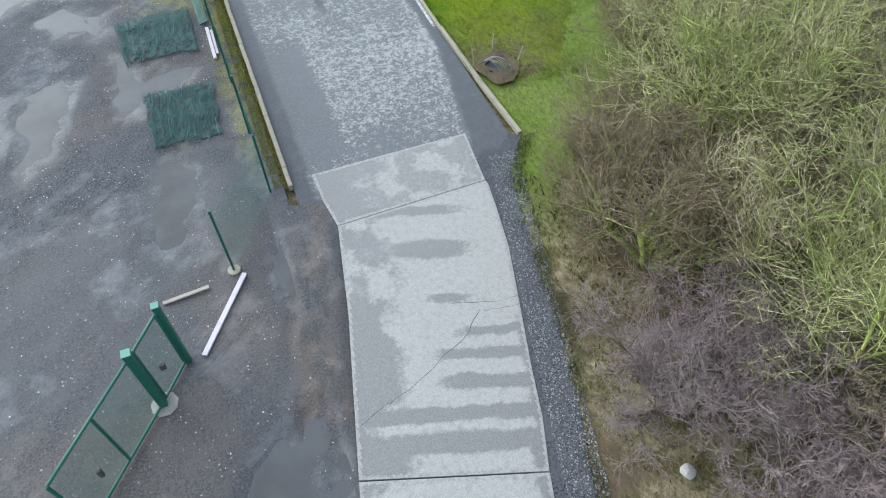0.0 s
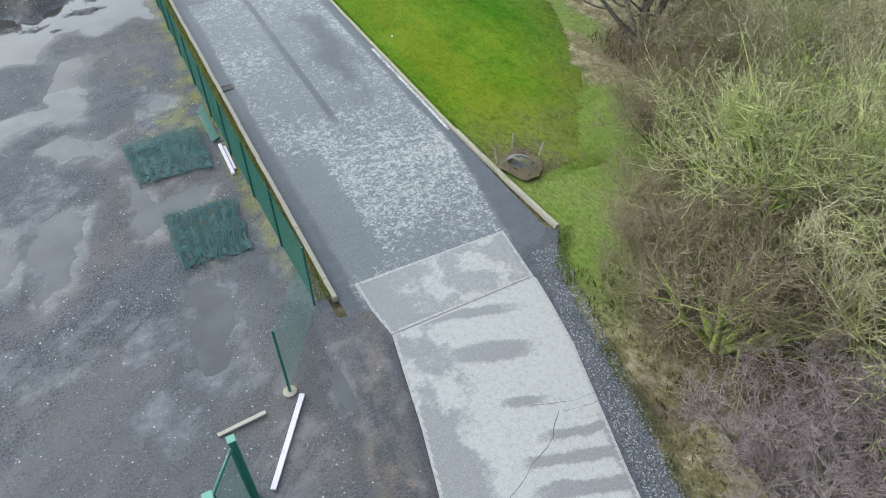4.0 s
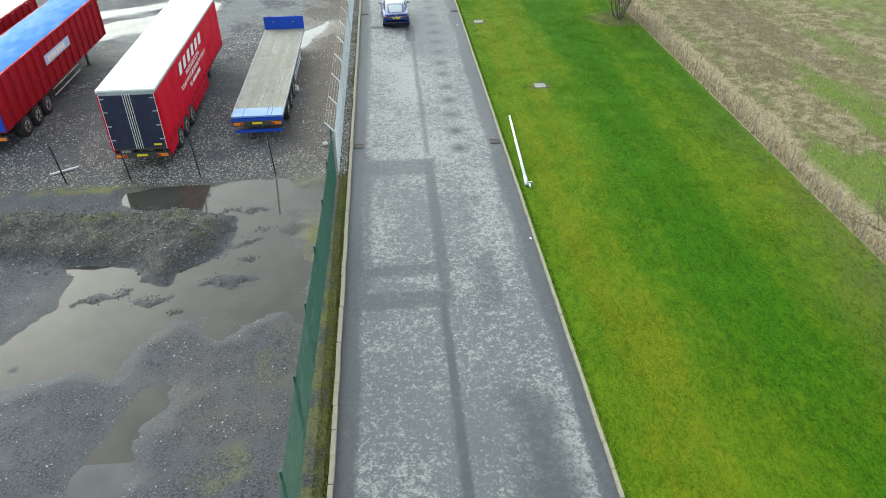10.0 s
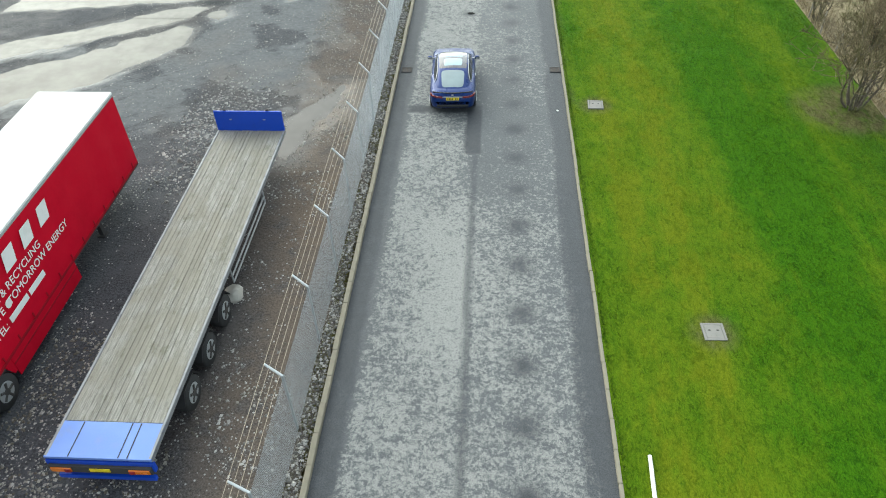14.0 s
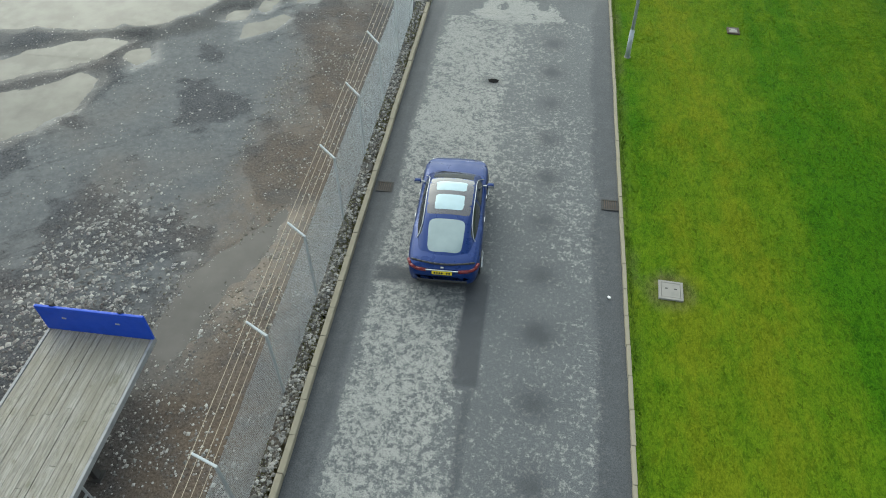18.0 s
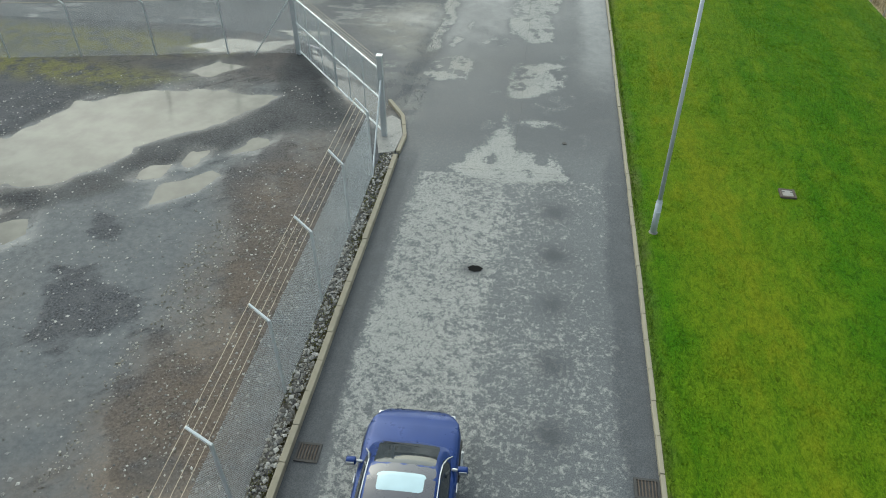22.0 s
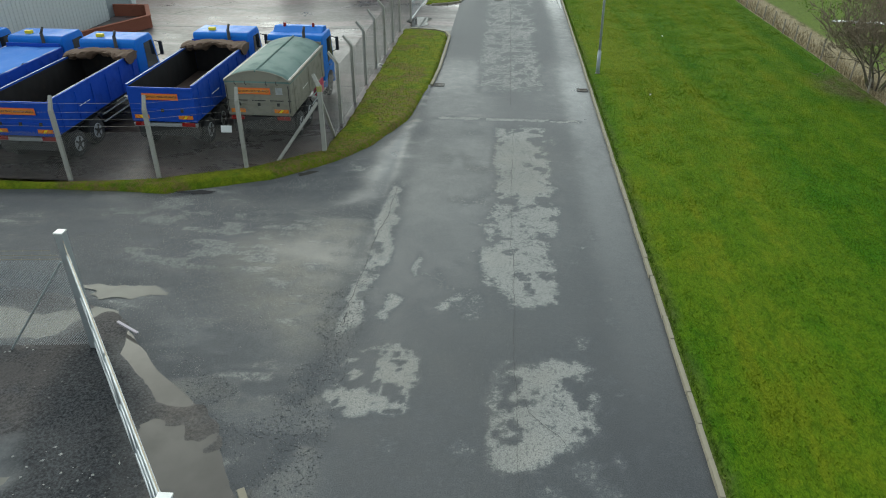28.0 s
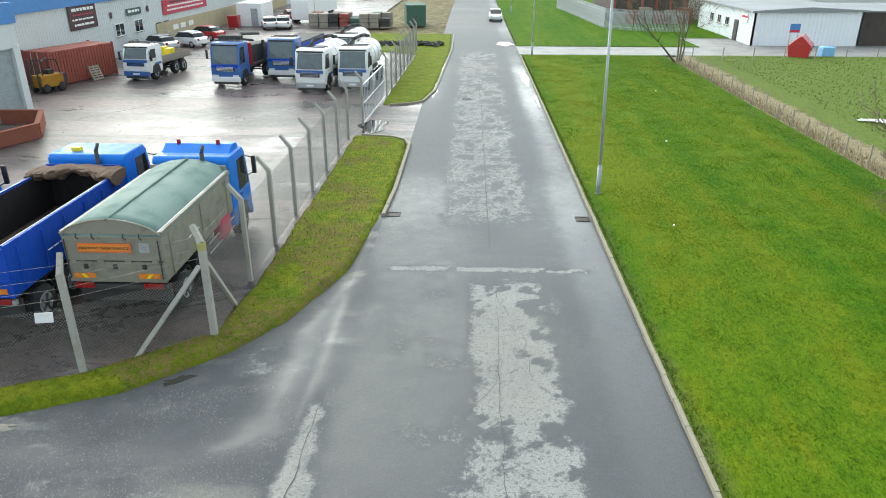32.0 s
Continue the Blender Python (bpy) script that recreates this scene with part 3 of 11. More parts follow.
def road_worn(x, y):
    w = 0.20 + 0.75 * value_noise(x, y, 5.0, 3) - 0.06 * (1 - ramp(y, 26, 34))
    xe = x + 0.5 * (value_noise(x, y, 3.0, 9) - 0.5)
    far_y = ramp(y, 50, 54)
    w *= (ramp(xe, -3.55, -3.1) * (1 - far_y) + ramp(xe, -3.3, -2.8) * far_y) * (1 - 0.75 * ramp(xe, 3.25, 3.6))
    # a stretch of smooth dark surface beside the western kerb
    w *= 1 - 0.95 * ramp(-xe, 1.3, 2.0) * (1 - ramp(y, 21, 27)) * ramp(y, 17, 18)
    # pale lane of exposed chippings beyond the trench patch
    lane = band(x + 0.25 * (value_noise(x, y, 1.2, 15) - 0.5), -2.95, -0.1, 0.2) * ramp(y, 55, 64) * (1 - ramp(y, 88, 88.6))
    w = np.maximum(w * (1 - 0.22 * ramp(y, 53, 60) * ramp(x, -0.1, 0.15)), (0.40 + 0.4 * value_noise(x, y, 2.0, 14)) * lane)
    w = w * (1 - 0.95 * apron(x, y))
    w = np.where(y > 87.5, w * 0.0, w)
    edge = 0.9 * (value_noise(x, y, 1.3, 31, 4) - 0.5)
    far = np.maximum(inside(x + edge, y + edge, [(-0.5, 99.6), (0.1, 98.4), (1.3, 98.4), (1.6, 103), (1.5, 111.4), (-0.6, 111.4), (-0.6, 103.8), (-0.9, 102.4)], 0.35),
                     inside(x + edge, y + edge, [(-0.4, 93.1), (0.2, 92.6), (2.0, 94.3), (2.1, 96.3), (0.0, 96.5), (-0.5, 95.2)], 0.35))
    far = np.maximum(far, ellipse(x + edge, y, 0.9, 91.2, 0.8, 0.35, 0, 0.3))
    far = np.maximum(far, inside(x + edge, y + edge, [(-2.4, 87.2), (2.4, 87.2), (1.6, 89.3), (0.1, 89.2), (-0.3, 92.2), (-0.9, 89.6)], 0.35))
    far = np.maximum(far, 0.75 * band(x + 0.6 * edge, -1.7, 1.9, 0.5) * ramp(y, 114.5, 117) * (1 - ramp(y, 158, 166)))
    far = np.maximum(far, 0.5 * ellipse(x + edge, y + edge, 3.3, 87.6, 0.5, 0.5, 0, 0.3))
    ridge = band(y + 0.15 * edge, 112.15, 112.55, 0.12) * band(x, -3.0, 3.4, 0.3) * (0.75 + 0.6 * value_noise(x, y, 0.6, 35))
    far = np.maximum(far, ridge)
    # the old surface is broken up, most of all towards its eastern side
    hole = ramp(value_noise(x, y, 0.55, 38, 4) + 0.16 * ramp(x, 0.3, 1.9) - 0.05, 0.52, 0.66)
    far = far * (1 - 0.7 * hole) * (0.80 + 0.4 * value_noise(x, y, 1.2, 39))
    fleck = 0.55 * ramp(value_noise(x, y, 0.9, 43, 4), 0.60, 0.70) * ramp(y, 88, 90) * (1 - ramp(y, 112, 114))
    far = np.maximum(far, fleck * band(x, -2.6, 2.9, 0.4))
    return np.maximum(mouth(x, y, np.maximum(w, 0.80 * far), side_worn), np.where(y > 92, junction_patches(x, y), 0))


def mouth(x, y, v, fun):
    """Takes the side road's mask over towards the western edge of the road."""
    k = (1 - ramp(x + 0.5 * (value_noise(x, y, 1.2, 36, 3) - 0.5), -4.0, -3.0)) * ramp(y, 88.5, 90.5) * (1 - ramp(y, 112, 117))
    return v * (1 - k) + fun(x, y) * k


S_PATCHES = [[(-3.98, 105.6), (-4.16, 103), (-4.03, 101.1), (-4.1, 99.6), (-4.15, 98.5), (-4.24, 97), (-4.0, 96.9), (-3.5, 97.5), (-3.55, 99.3), (-3.25, 100.9), (-3.45, 103.3), (-3.65, 105.5)],
             [(-2.95, 99.2), (-2.70, 98.6), (-2.85, 97.7), (-3.2, 97.8), (-3.1, 98.8)],
             [(-2.55, 101.4), (-2.30, 100.3), (-2.47, 99.6), (-2.68, 99.9)],
             [(-1.3, 99.0), (-1.85, 98.3), (-1.57, 98.1), (-1.2, 98.3)],
             [(-3.95, 94.9), (-3.6, 96.3), (-2.6, 96.7), (-2.05, 96.5), (-1.9, 95.4), (-2.1, 94.4), (-3.2, 94.2)]]
FLAKES = [(-11.5, 102.4, 2.0, 0.5, -6), (-9.8, 101.5, 0.6, 0.14, 0), (-9.3, 99.1, 0.34, 0.14, 0), (-6.5, 102.0, 0.75, 0.6, 20), (-5.2, 102.05, 0.10, 0.2, 0), (-4.75, 101.4, 0.25, 0.2, 0), (-6.9, 105.2, 0.5, 0.2, 25), (-6.2, 106.1, 0.5, 0.2, 30)]


def junction_patches(x, y):
    """Ragged pale remains of the old surface where the side road leaves."""
    e = 0.55 * (value_noise(x, y, 0.55, 31, 4) - 0.5)
    v = 0 * x
    layers = 0.15 + 0.85 * ramp(value_noise(x * 0.55, y * 2.0, 0.55, 34, 3), 0.42, 0.52)
    for pts in S_PATCHES:
        v = np.maximum(v, inside(x + e, y + 1.4 * e, pts, 0.16))
    for cx, cy, rx, ry, turn in FLAKES:
        v = np.maximum(v, 0.72 * ellipse(x + e, y + 0.7 * e, cx, cy, rx, ry, turn, 0.45) * layers)
    return v * (0.93 - (0.5 + 0.35 * (1 - ramp(y, 96.5, 98))) * ramp(value_noise(x, y, 0.34, 33, 3), 0.46, 0.60))


def side_worn(x, y):
    w = 0.66 * ramp(value_noise(x * 0.5, y * 1.7, 0.6, 41, 4), 0.53, 0.58) * ramp(-x, 4.4, 5.4) * ramp(value_noise(x, y, 2.6, 44, 2) - 0.06 * ramp(y, 102, 104), 0.42, 0.58)
    return np.maximum(np.clip(w, 0, 1), junction_patches(x, y))


def side_brown(x, y):
    return inside(x + 0.8 * (value_noise(x, y, 1.2, 55, 4) - 0.5), y + 0.8 * (value_noise(x, y, 1.2, 56, 4) - 0.5), [(-7.9, 100.4), (-7.0, 101.5), (-5.9, 102.6), (-4.4, 102.0), (-4.2, 99.8), (-4.2, 97.0), (-5.0, 96.0), (-6.9, 98.2)], 1.3)


def side_mud(x, y):
    brown = side_brown(x, y)
    return np.clip(0.95 * brown + 0.22 + 1.9 * (value_noise(x * 0.6, y * 1.3, 2.2, 53, 6) - 0.5), 0, 1) * (1 - ramp(side_dark(x, y), 0.7, 1.0)) * (1 - 0.85 * side_worn(x, y))


def road_mud(x, y):
    return mouth(x, y, 0.35 * ramp(value_noise(x, y, 6, 54), 0.5, 0.7) * ramp(y, 88, 92), side_mud)


def side_dark(x, y):
    e = 0.9 * (value_noise(x, y, 0.9, 57, 5) - 0.5)
    v = 0.95 * ramp(value_noise(x * 0.5, y * 1.3, 1.3, 51, 5) + 0.10 * ramp(-x, 7, 9) + 0.12 * ramp(y, 100.5, 102.5), 0.42, 0.54)
    v = np.maximum(v, 0.95 * inside(x + e, y + 0.6 * e, [(-62, 104.4), (-11.4, 104.6), (-8.2, 106.0), (-6.6, 107.2), (-5.6, 106.2), (-5.7, 104.0), (-6.8, 103.2), (-9.5, 103.0), (-12, 103.2), (-62, 103)], 0.8) * (0.55 + 0.9 * value_noise(x * 0.7, y * 1.3, 0.8, 58, 4)))
    for cx, cy, rx, ry in ((-7.25, 104.5, 0.45, 0.16), (-10.3, 104.25, 0.5, 0.14), (-6.6, 103.7, 0.6, 0.16), (-7.3, 105.5, 0.25, 0.3), (-5.75, 105.3, 0.14, 0.3)):
        v = np.maximum(v, 1.5 * ellipse(x + 0.6 * e, y + 0.5 * e, cx, cy, rx, ry, 0, 0.35))
    v = np.maximum(v, 1.2 * band(y + 0.25 * e + 0.02 * x, 104.02, 104.12, 0.05) * band(x, -10.8, -5.8, 0.3))
    v = np.maximum(v, 0.55 * inside(x + e, y + e, [(-8.4, 97.0), (-6.6, 94.8), (-4.9, 93.6), (-3.6, 95.4), (-3.9, 98.4), (-5.6, 99.6), (-7.4, 98.6)], 0.8) * (0.5 + value_noise(x, y, 1.2, 52)))
    return v * (1 - 0.85 * side_worn(x, y)) * (1 - 0.85 * side_brown(x, y))


def side_wet(x, y):
    w = 0.30 + 0.9 * (value_noise(x * 0.6, y * 1.3, 3.2, 61, 5) - 0.5)
    w = w + 0.40 * inside(x + 0.4 * (value_noise(x, y, 1.2, 62, 3) - 0.5), y, [(-5.1, 107.7), (-4.1, 111.5), (-3.86, 112), (-3.86, 105.6), (-4.1, 104), (-5.6, 103.8), (-5.2, 105.2)], 0.7)
    w = w - 0.25 * ramp(-x, 5.5, 7.5) * (1 - ramp(y, 102.4, 103.6))
    return w * (1 - 0.8 * junction_patches(x, y))


def road_dark(x, y):
    e = 0.10 * (value_noise(x, y, 0.9, 5) - 0.5)
    x, y = x + e, y + e
    d = band(x, -0.28, 0.05, 0.06) * ramp(y, 25, 27) * (1 - ramp(y, 41.3, 41.8))
    d = np.maximum(d, 0.85 * band(x, -0.22, 0.26, 0.08) * band(y, 41.0, 51.9, 0.1))
    d = np.maximum(d, 0.70 * band(x, -3.5, 0.3, 0.08) * np.maximum(band(y, 40.6, 41.6, 0.12), np.maximum(band(y, 42.6, 43.3, 0.12), band(y, 50.5, 52.0, 0.15))))
    d = np.maximum(d, 0.65 * band(x, -3.8, -2.75, 0.12) * band(y, 40.6, 52.6, 0.1))
    d = np.maximum(d, 0.9 * band(x + 0.25 * (value_noise(x, y, 1.4, 20) - 0.5), -3.9, -3.08, 0.1) * (1 - ramp(y, 88, 90)))
    d = np.maximum(d, 0.8 * band(x + 0.3 * (value_noise(x, y, 1.6, 17) - 0.5), 3.45 - 0.35 * ramp(y, 38, 46) * (1 - ramp(y, 86, 92)), 4.1, 0.12) * (1 - ramp(y, 160, 165)))
    d = np.maximum(d, 0.85 * apron(x, y))
    d = np.maximum(d, 1.0 * band(x, -2.9, 0.2, 0.08) * band(y, 72.7, 73.3, 0.12))
    d = np.maximum(d, 1.2 * band(x, -0.4, 0.25, 0.06) * band(y, 69.6, 73.0, 0.12))
    d = np.maximum(d, 0.75 * band(x, -0.10, 0.12, 0.06) * band(y, 52.5, 69.5, 0.3))
    ragged = 0.9 * (value_noise(x, y, 1.1, 18, 4) - 0.5)
    d = np.maximum(d, 0.95 * inside(x + ragged, y + ragged, [(1.5, 36.5), (2.8, 36.0), (2.9, 33.5), (2.5, 31.4), (2.2, 29.0), (1.4, 29.0), (0.9, 31.3), (1.4, 33.4)], 0.5))
    d = np.maximum(d, 0.6 * ramp(value_noise(x * 1.3, y * 0.5, 1.6, 19, 4), 0.52, 0.62) * band(x, 1.2, 3.1, 0.3) * band(y, 27, 52, 2))
    # a row of round smooth spots left by old core holes
    spots = np.exp(-(((x - 1.65) / 0.44) ** 2 + ((((y - 54) % 2.05) - 1.02) / 0.46) ** 2)) * ramp(y, 51, 53) * (1 - ramp(y, 87, 89))
    d = np.maximum(d, 1.2 * spots * (0.45 + 0.9 * value_noise(x, y, 3.0, 8)))
    d = np.maximum(d, 0.9 * ellipse(x, y, -0.55, 82.8, 0.36, 0.26, 0, 0.25))
    d = np.maximum(d, ramp(y, 88, 91) * (0.55 + 0.45 * value_noise(x, y * 0.6, 3.0, 77) + 0.22 * ramp(x, 1.2, 2.4)) * (1 - 0.5 * ramp(y, 118, 126)))
    d = np.where(y > 87.5, d * (1 - 0.85 * ramp(road_worn(x, y), 0.2, 0.6)), d)
    return mouth(x, y, d, side_dark)


def road_wet(x, y):
    w = 0.25 + 0.12 * ramp(y, 84, 92) - 0.22 * ramp(y, 116, 132)
    w = w + 0.06 * ramp(y, 88, 96) * (1 - ramp(y, 118, 124)) * ramp(-x, -0.3, 1.5)
    w = w + 0.15 * ramp(x, 2.2, 3.0) * ramp(y, 92, 100)
    w = w + 0.22 * ellipse(x, y, -3.2, 148, 0.9, 14, 0, 0.8) + 0.25 * ellipse(x, y, 3.4, 142, 0.8, 14, 0, 0.6) + 0.12 * ramp(y, 166, 176)
    w = np.where(y > 87.5, w * (1 - 0.6 * ramp(road_worn(x, y), 0.2, 0.6)), w)
    return mouth(x, y, w + 0.3 * (value_noise(x, y, 6, 21) - 0.5), side_wet)


def road_z(x, y):
    return 0.012 * (value_noise(x, y, 7, 4) - 0.5) - 0.02 * ramp(np.abs(x), 2.8, 3.7) * (1 - band(y, 90, 115, 2) * ramp(-x, 0, 1))


ROAD_MASKS = {"worn": road_worn, "dark": road_dark, "wet": road_wet, "mud": road_mud}
sheet("road", steps(KERB_L, KERB_R, 0.1), steps(15.6, 118, 0.1), road_z, ROAD_MASKS, ROAD, label="worn grey asphalt road with pale chippings and dark repairs", category="road")
sheet("road", steps(KERB_L, KERB_R, 0.2), steps(118, 320, 0.4), road_z, ROAD_MASKS, ROAD, label="wet asphalt road running on past the yards", category="road")

# tar seams and long cracks in the asphalt
SEAM = painted("dark_tar_seam", (0.028, 0.028, 0.029), 0.5, dirt=0.3, dirt_colour=(0.08, 0.08, 0.078), scale=6)


def seam(x0, y0, x1, y1, width, wander, seed, label):
    g = random.Random(seed)
    n = max(6, int(math.hypot(x1 - x0, y1 - y0) / 0.3))
    bm, rows, d = bmesh.new(), [], 0.0
    nx, ny = (y1 - y0) / math.hypot(x1 - x0, y1 - y0), -(x1 - x0) / math.hypot(x1 - x0, y1 - y0)
    for k in range(n + 1):
        d = 0.85 * d + g.gauss(0, wander)
        w = width * g.uniform(0.3, 1.0)
        x, y = x0 + (x1 - x0) * k / n + nx * d, y0 + (y1 - y0) * k / n + ny * d
        rows.append([bm.verts.new((x + s * nx * w, y + s * ny * w, 0.012)) for s in (-1, 1)])
    for a, b in zip(rows, rows[1:]):
        bm.faces.new((a[0], a[1], b[1], b[0]))
    return tagged(link_mesh("road_seam", bm, SEAM), label, "road seam", kind="structure")


seam(0.20, 89.0, 0.15, 111.5, 0.007, 0.022, 1, "dark lengthwise crack in the worn asphalt")
seam(-2.6, 87.25, 3.3, 87.2, 0.006, 0.02, 2, "dark transverse joint across the asphalt")
seam(-2.7, 87.85, 2.2, 87.8, 0.006, 0.02, 3, "dark transverse joint across the asphalt")
seam(0.10, 114.0, 0.05, 160.0, 0.02, 0.012, 4, "dark lengthwise crack in the worn asphalt")
seam(-3.95, 97.4, -3.85, 105.2, 0.010, 0.03, 5, "thin ragged crack through the pale old asphalt")
for k, (x0, y0, x1, y1) in enumerate(((0.2, 110.6, 0.75, 108.8), (0.75, 108.8, 0.95, 106.5), (0.18, 107.0, -0.35, 105.2), (-0.15, 110.8, -0.4, 108.2), (0.2, 95.2, 1.3, 93.9))):
    seam(x0, y0, x1, y1, 0.006, 0.05, 60 + k, "thin branching crack in the worn asphalt")
bm = bmesh.new()
bm.faces.new([bm.verts.new((-0.5 + 0.20 * (1 + 0.08 * math.sin(5 * a) + 0.05 * math.sin(11 * a)) * math.cos(a), 82.83 + 0.13 * (1 + 0.10 * math.sin(7 * a)) * math.sin(a), 0.014)) for a in np.linspace(0, 2 * math.pi, 41)[:-1]])
tagged(link_mesh("tar_spot", bm, painted("black_tar", (0.008, 0.008, 0.008), 0.9, dirt=0.2, dirt_colour=(0.02, 0.02, 0.02), spec=0.1)), "small black tar spot on the road", "tar spot", kind="structure")

LINE = Nodes("worn_white_line", 0.7)
LINE.set("Base Color", LINE.mix(LINE.step(LINE.noise(LINE.pos(), 6, 5, 0.75), 0.40, 0.58), (0.50, 0.49, 0.47), (0.12, 0.12, 0.12)))
tagged(link_mesh("edge_line", boxed(3.79, 27.3, -0.012, 0.13, 8.0, 0.012, 0.004), LINE.m), "worn white line at the foot of the kerb", "road line", kind="structure")

# side road into the yards, and the openings in the western verge
MOUTH = [(-3.7, 88.8), (-3.75, 89.6), (-4.1, 91.0), (-4.9, 92.3), (-5.9, 93.8), (-9.9, 97.4), (-15.7, 98.8), (-24, 98.6), (-62, 99), (-62, 103.6), (-24, 103.9), (-17, 104), (-11.6, 104.3), (-8.4, 105.6), (-6.4, 107.4), (-5.2, 109.2), (-4.2, 112), (-3.7, 116.5)]


HOLLOWS = [(-10.1, 98.35, 1.25, 0.36, -4), (-7.4, 104.6, 0.8, 0.15, 2), (-7.1, 106.2, 0.45, 0.16, 20), (-5.95, 105.3, 0.22, 0.3, 0), (-10.4, 104.35, 0.7, 0.14, 0)]


def side_z(x, y):
    x1, y1 = x + 1.1 * (value_noise(x, y, 0.7, 63, 4) - 0.5), y + 0.5 * (value_noise(x, y, 0.6, 64, 4) - 0.5)
    hollow = sum((1.7 if rx > 1 else 1.0) * ellipse(x1, y1, cx, cy, rx, ry, turn, 1.2) for cx, cy, rx, ry, turn in HOLLOWS)
    return road_z(x, y) + (0.045 + 0.09 * (value_noise(x, y, 2.0, 6, 6) - 0.5) - 0.090 * np.clip(hollow, 0, 1.7)) * ramp(-x, 3.75, 4.6) - 0.25 * (1 - inside(x, y, MOUTH, 0.9)) * ramp(-x, 3.9, 4.2)


side = sheet("road", np.concatenate([steps(-62, -14.2, 0.3), steps(-14, KERB_L, 0.085)]), steps(88.6, 117, 0.085), lambda x, y: side_z(x, y), {"worn": side_worn, "dark": side_dark, "wet": side_wet, "mud": side_mud}, ROAD, keep=lambda x, y: inside(x, y, MOUTH, 1.2) > 0.15, label="wet broken asphalt side road leading into the yards", category="road")

# ---- the western yards: gravel with real hollows that hold the water ----
POOLS = []  # outlines and sorts of the water lying in the yards


def hollow(sort, *pts):
    POOLS.append((list(pts), sort))


hollow("grey", (-24, 35.6), (-15.6, 36.8), (-13.9, 37.5), (-12.4, 38.5), (-10.7, 37.8), (-10.5, 39.4), (-9.6, 40.6), (-7.8, 39.6), (-5.9, 40.7), (-4.8, 39.3), (-4.75, 44.4), (-5.5, 44.9), (-5.6, 46.4), (-4.8, 47.2), (-5.4, 50.4), (-8.9, 50.8), (-10.3, 50.3), (-10.2, 48.1), (-8.9, 47.2), (-9.4, 45), (-10.6, 43.2), (-12.8, 44.8), (-14.6, 44.3), (-14.2, 42), (-15.6, 39.8), (-24, 38.6))
hollow("grey", (-14.0, 50.0), (-13.4, 50.2), (-10.2, 50.5), (-9.9, 48.2), (-12, 48.3), (-13.4, 48.3), (-13.9, 48.9))
hollow("dull", (-16, 31.6), (-13.8, 31.6), (-12.8, 31.4), (-11.3, 32), (-9.8, 31.8), (-9.3, 33.2), (-9.6, 35.4), (-9, 36.3), (-8.8, 37.6), (-10.1, 38), (-10.5, 35.4), (-11.2, 33.6), (-13.2, 33), (-16, 33.2))
hollow("dull", (-7.3, 30.4), (-7.2, 31.7), (-6.6, 32.1), (-5.8, 31.6), (-6.1, 30.5))
hollow("dull", (-11.3, 30.1), (-10.4, 30.6), (-9.6, 29.9), (-9.3, 28.6), (-11, 28.8))
hollow("dull", (-14.7, 26.9), (-13.6, 27), (-12.8, 25.3), (-12.5, 23.1), (-13.2, 21.9), (-14.6, 22.6))
hollow("dull", (-12.3, 25.4), (-11.3, 25.7), (-10.4, 25.1), (-10.7, 23.4), (-11.2, 21.6), (-12.2, 20.6), (-12.4, 23))
hollow("dull", (-8.6, 26.4), (-8.1, 25.4), (-7.8, 24.3), (-6.2, 24.7), (-5.7, 24.4), (-6.4, 23.7), (-7.8, 23.2), (-8, 22.1), (-8.8, 22.3))
hollow("dull", (-9.6, 29.8), (-8.8, 29.7), (-8.9, 28), (-9.5, 27.9))
hollow("dull", (-8.5, 15.3), (-8.2, 17), (-8, 18.9), (-7.6, 19.4), (-6.5, 18.7), (-6.7, 17), (-7.1, 15.3), (-7.9, 14.8))
hollow("dull", (-4.7, 15), (-3.4, 14.9), (-3.2, 13.4), (-3.5, 12.2), (-4.6, 12.1), (-5.2, 13.6))
hollow("dull", (-16.5, 15.6), (-14.4, 15.3), (-13.7, 14.8), (-13.6, 12.7), (-14.5, 12.6), (-16.5, 13.0))
hollow("dull", (-7.7, 6.1), (-7.2, 7.3), (-6.4, 8.2), (-5.2, 8.6), (-4.5, 7.9), (-4.6, 6.4), (-5.4, 3.4), (-7.2, 1.5), (-8.4, 3.4))
hollow("mud", (-8.5, 70.6), (-8.3, 72.4), (-7.3, 73.8), (-6.5, 74.5), (-6.2, 75.4), (-6.1, 73.4), (-6.7, 70.6), (-7.2, 69.2), (-8, 69))
hollow("silt", (-27, 83.2), (-18.6, 84.1), (-16.1, 84.6), (-14.7, 85), (-13.4, 86.3), (-12.7, 88), (-10.6, 89.7), (-9.1, 92.2), (-10.9, 92.3), (-13.6, 92.4), (-15.9, 91.5), (-17.1, 90.7), (-18, 88), (-27, 87))
hollow("silt", (-9.6, 87.9), (-9.3, 88.9), (-8.5, 89.2), (-8.1, 88.7), (-8.7, 88), (-9.4, 87.7))
hollow("silt", (-11.1, 87), (-11.2, 87.9), (-10.4, 88.1), (-10.1, 87.4), (-10.6, 86.9))
hollow("silt", (-12.2, 85.8), (-12.1, 86.8), (-11.3, 86.9), (-11.2, 85.9))
hollow("silt", (-11.1, 84.5), (-11.3, 85.8), (-10.5, 86.5), (-9.4, 87.1), (-9.1, 86.5), (-9.6, 85.6), (-10.6, 84.8))
hollow("silt", (-15.1, 83.2), (-14.2, 83.6), (-13.5, 82.6), (-14.2, 81.9))
hollow("silt", (-27, 78.4), (-19.1, 82.3), (-17.6, 83.7), (-16.1, 84.3), (-15.4, 83.7), (-15.8, 82.4), (-17.1, 81), (-19.5, 79.8), (-27, 75.5))
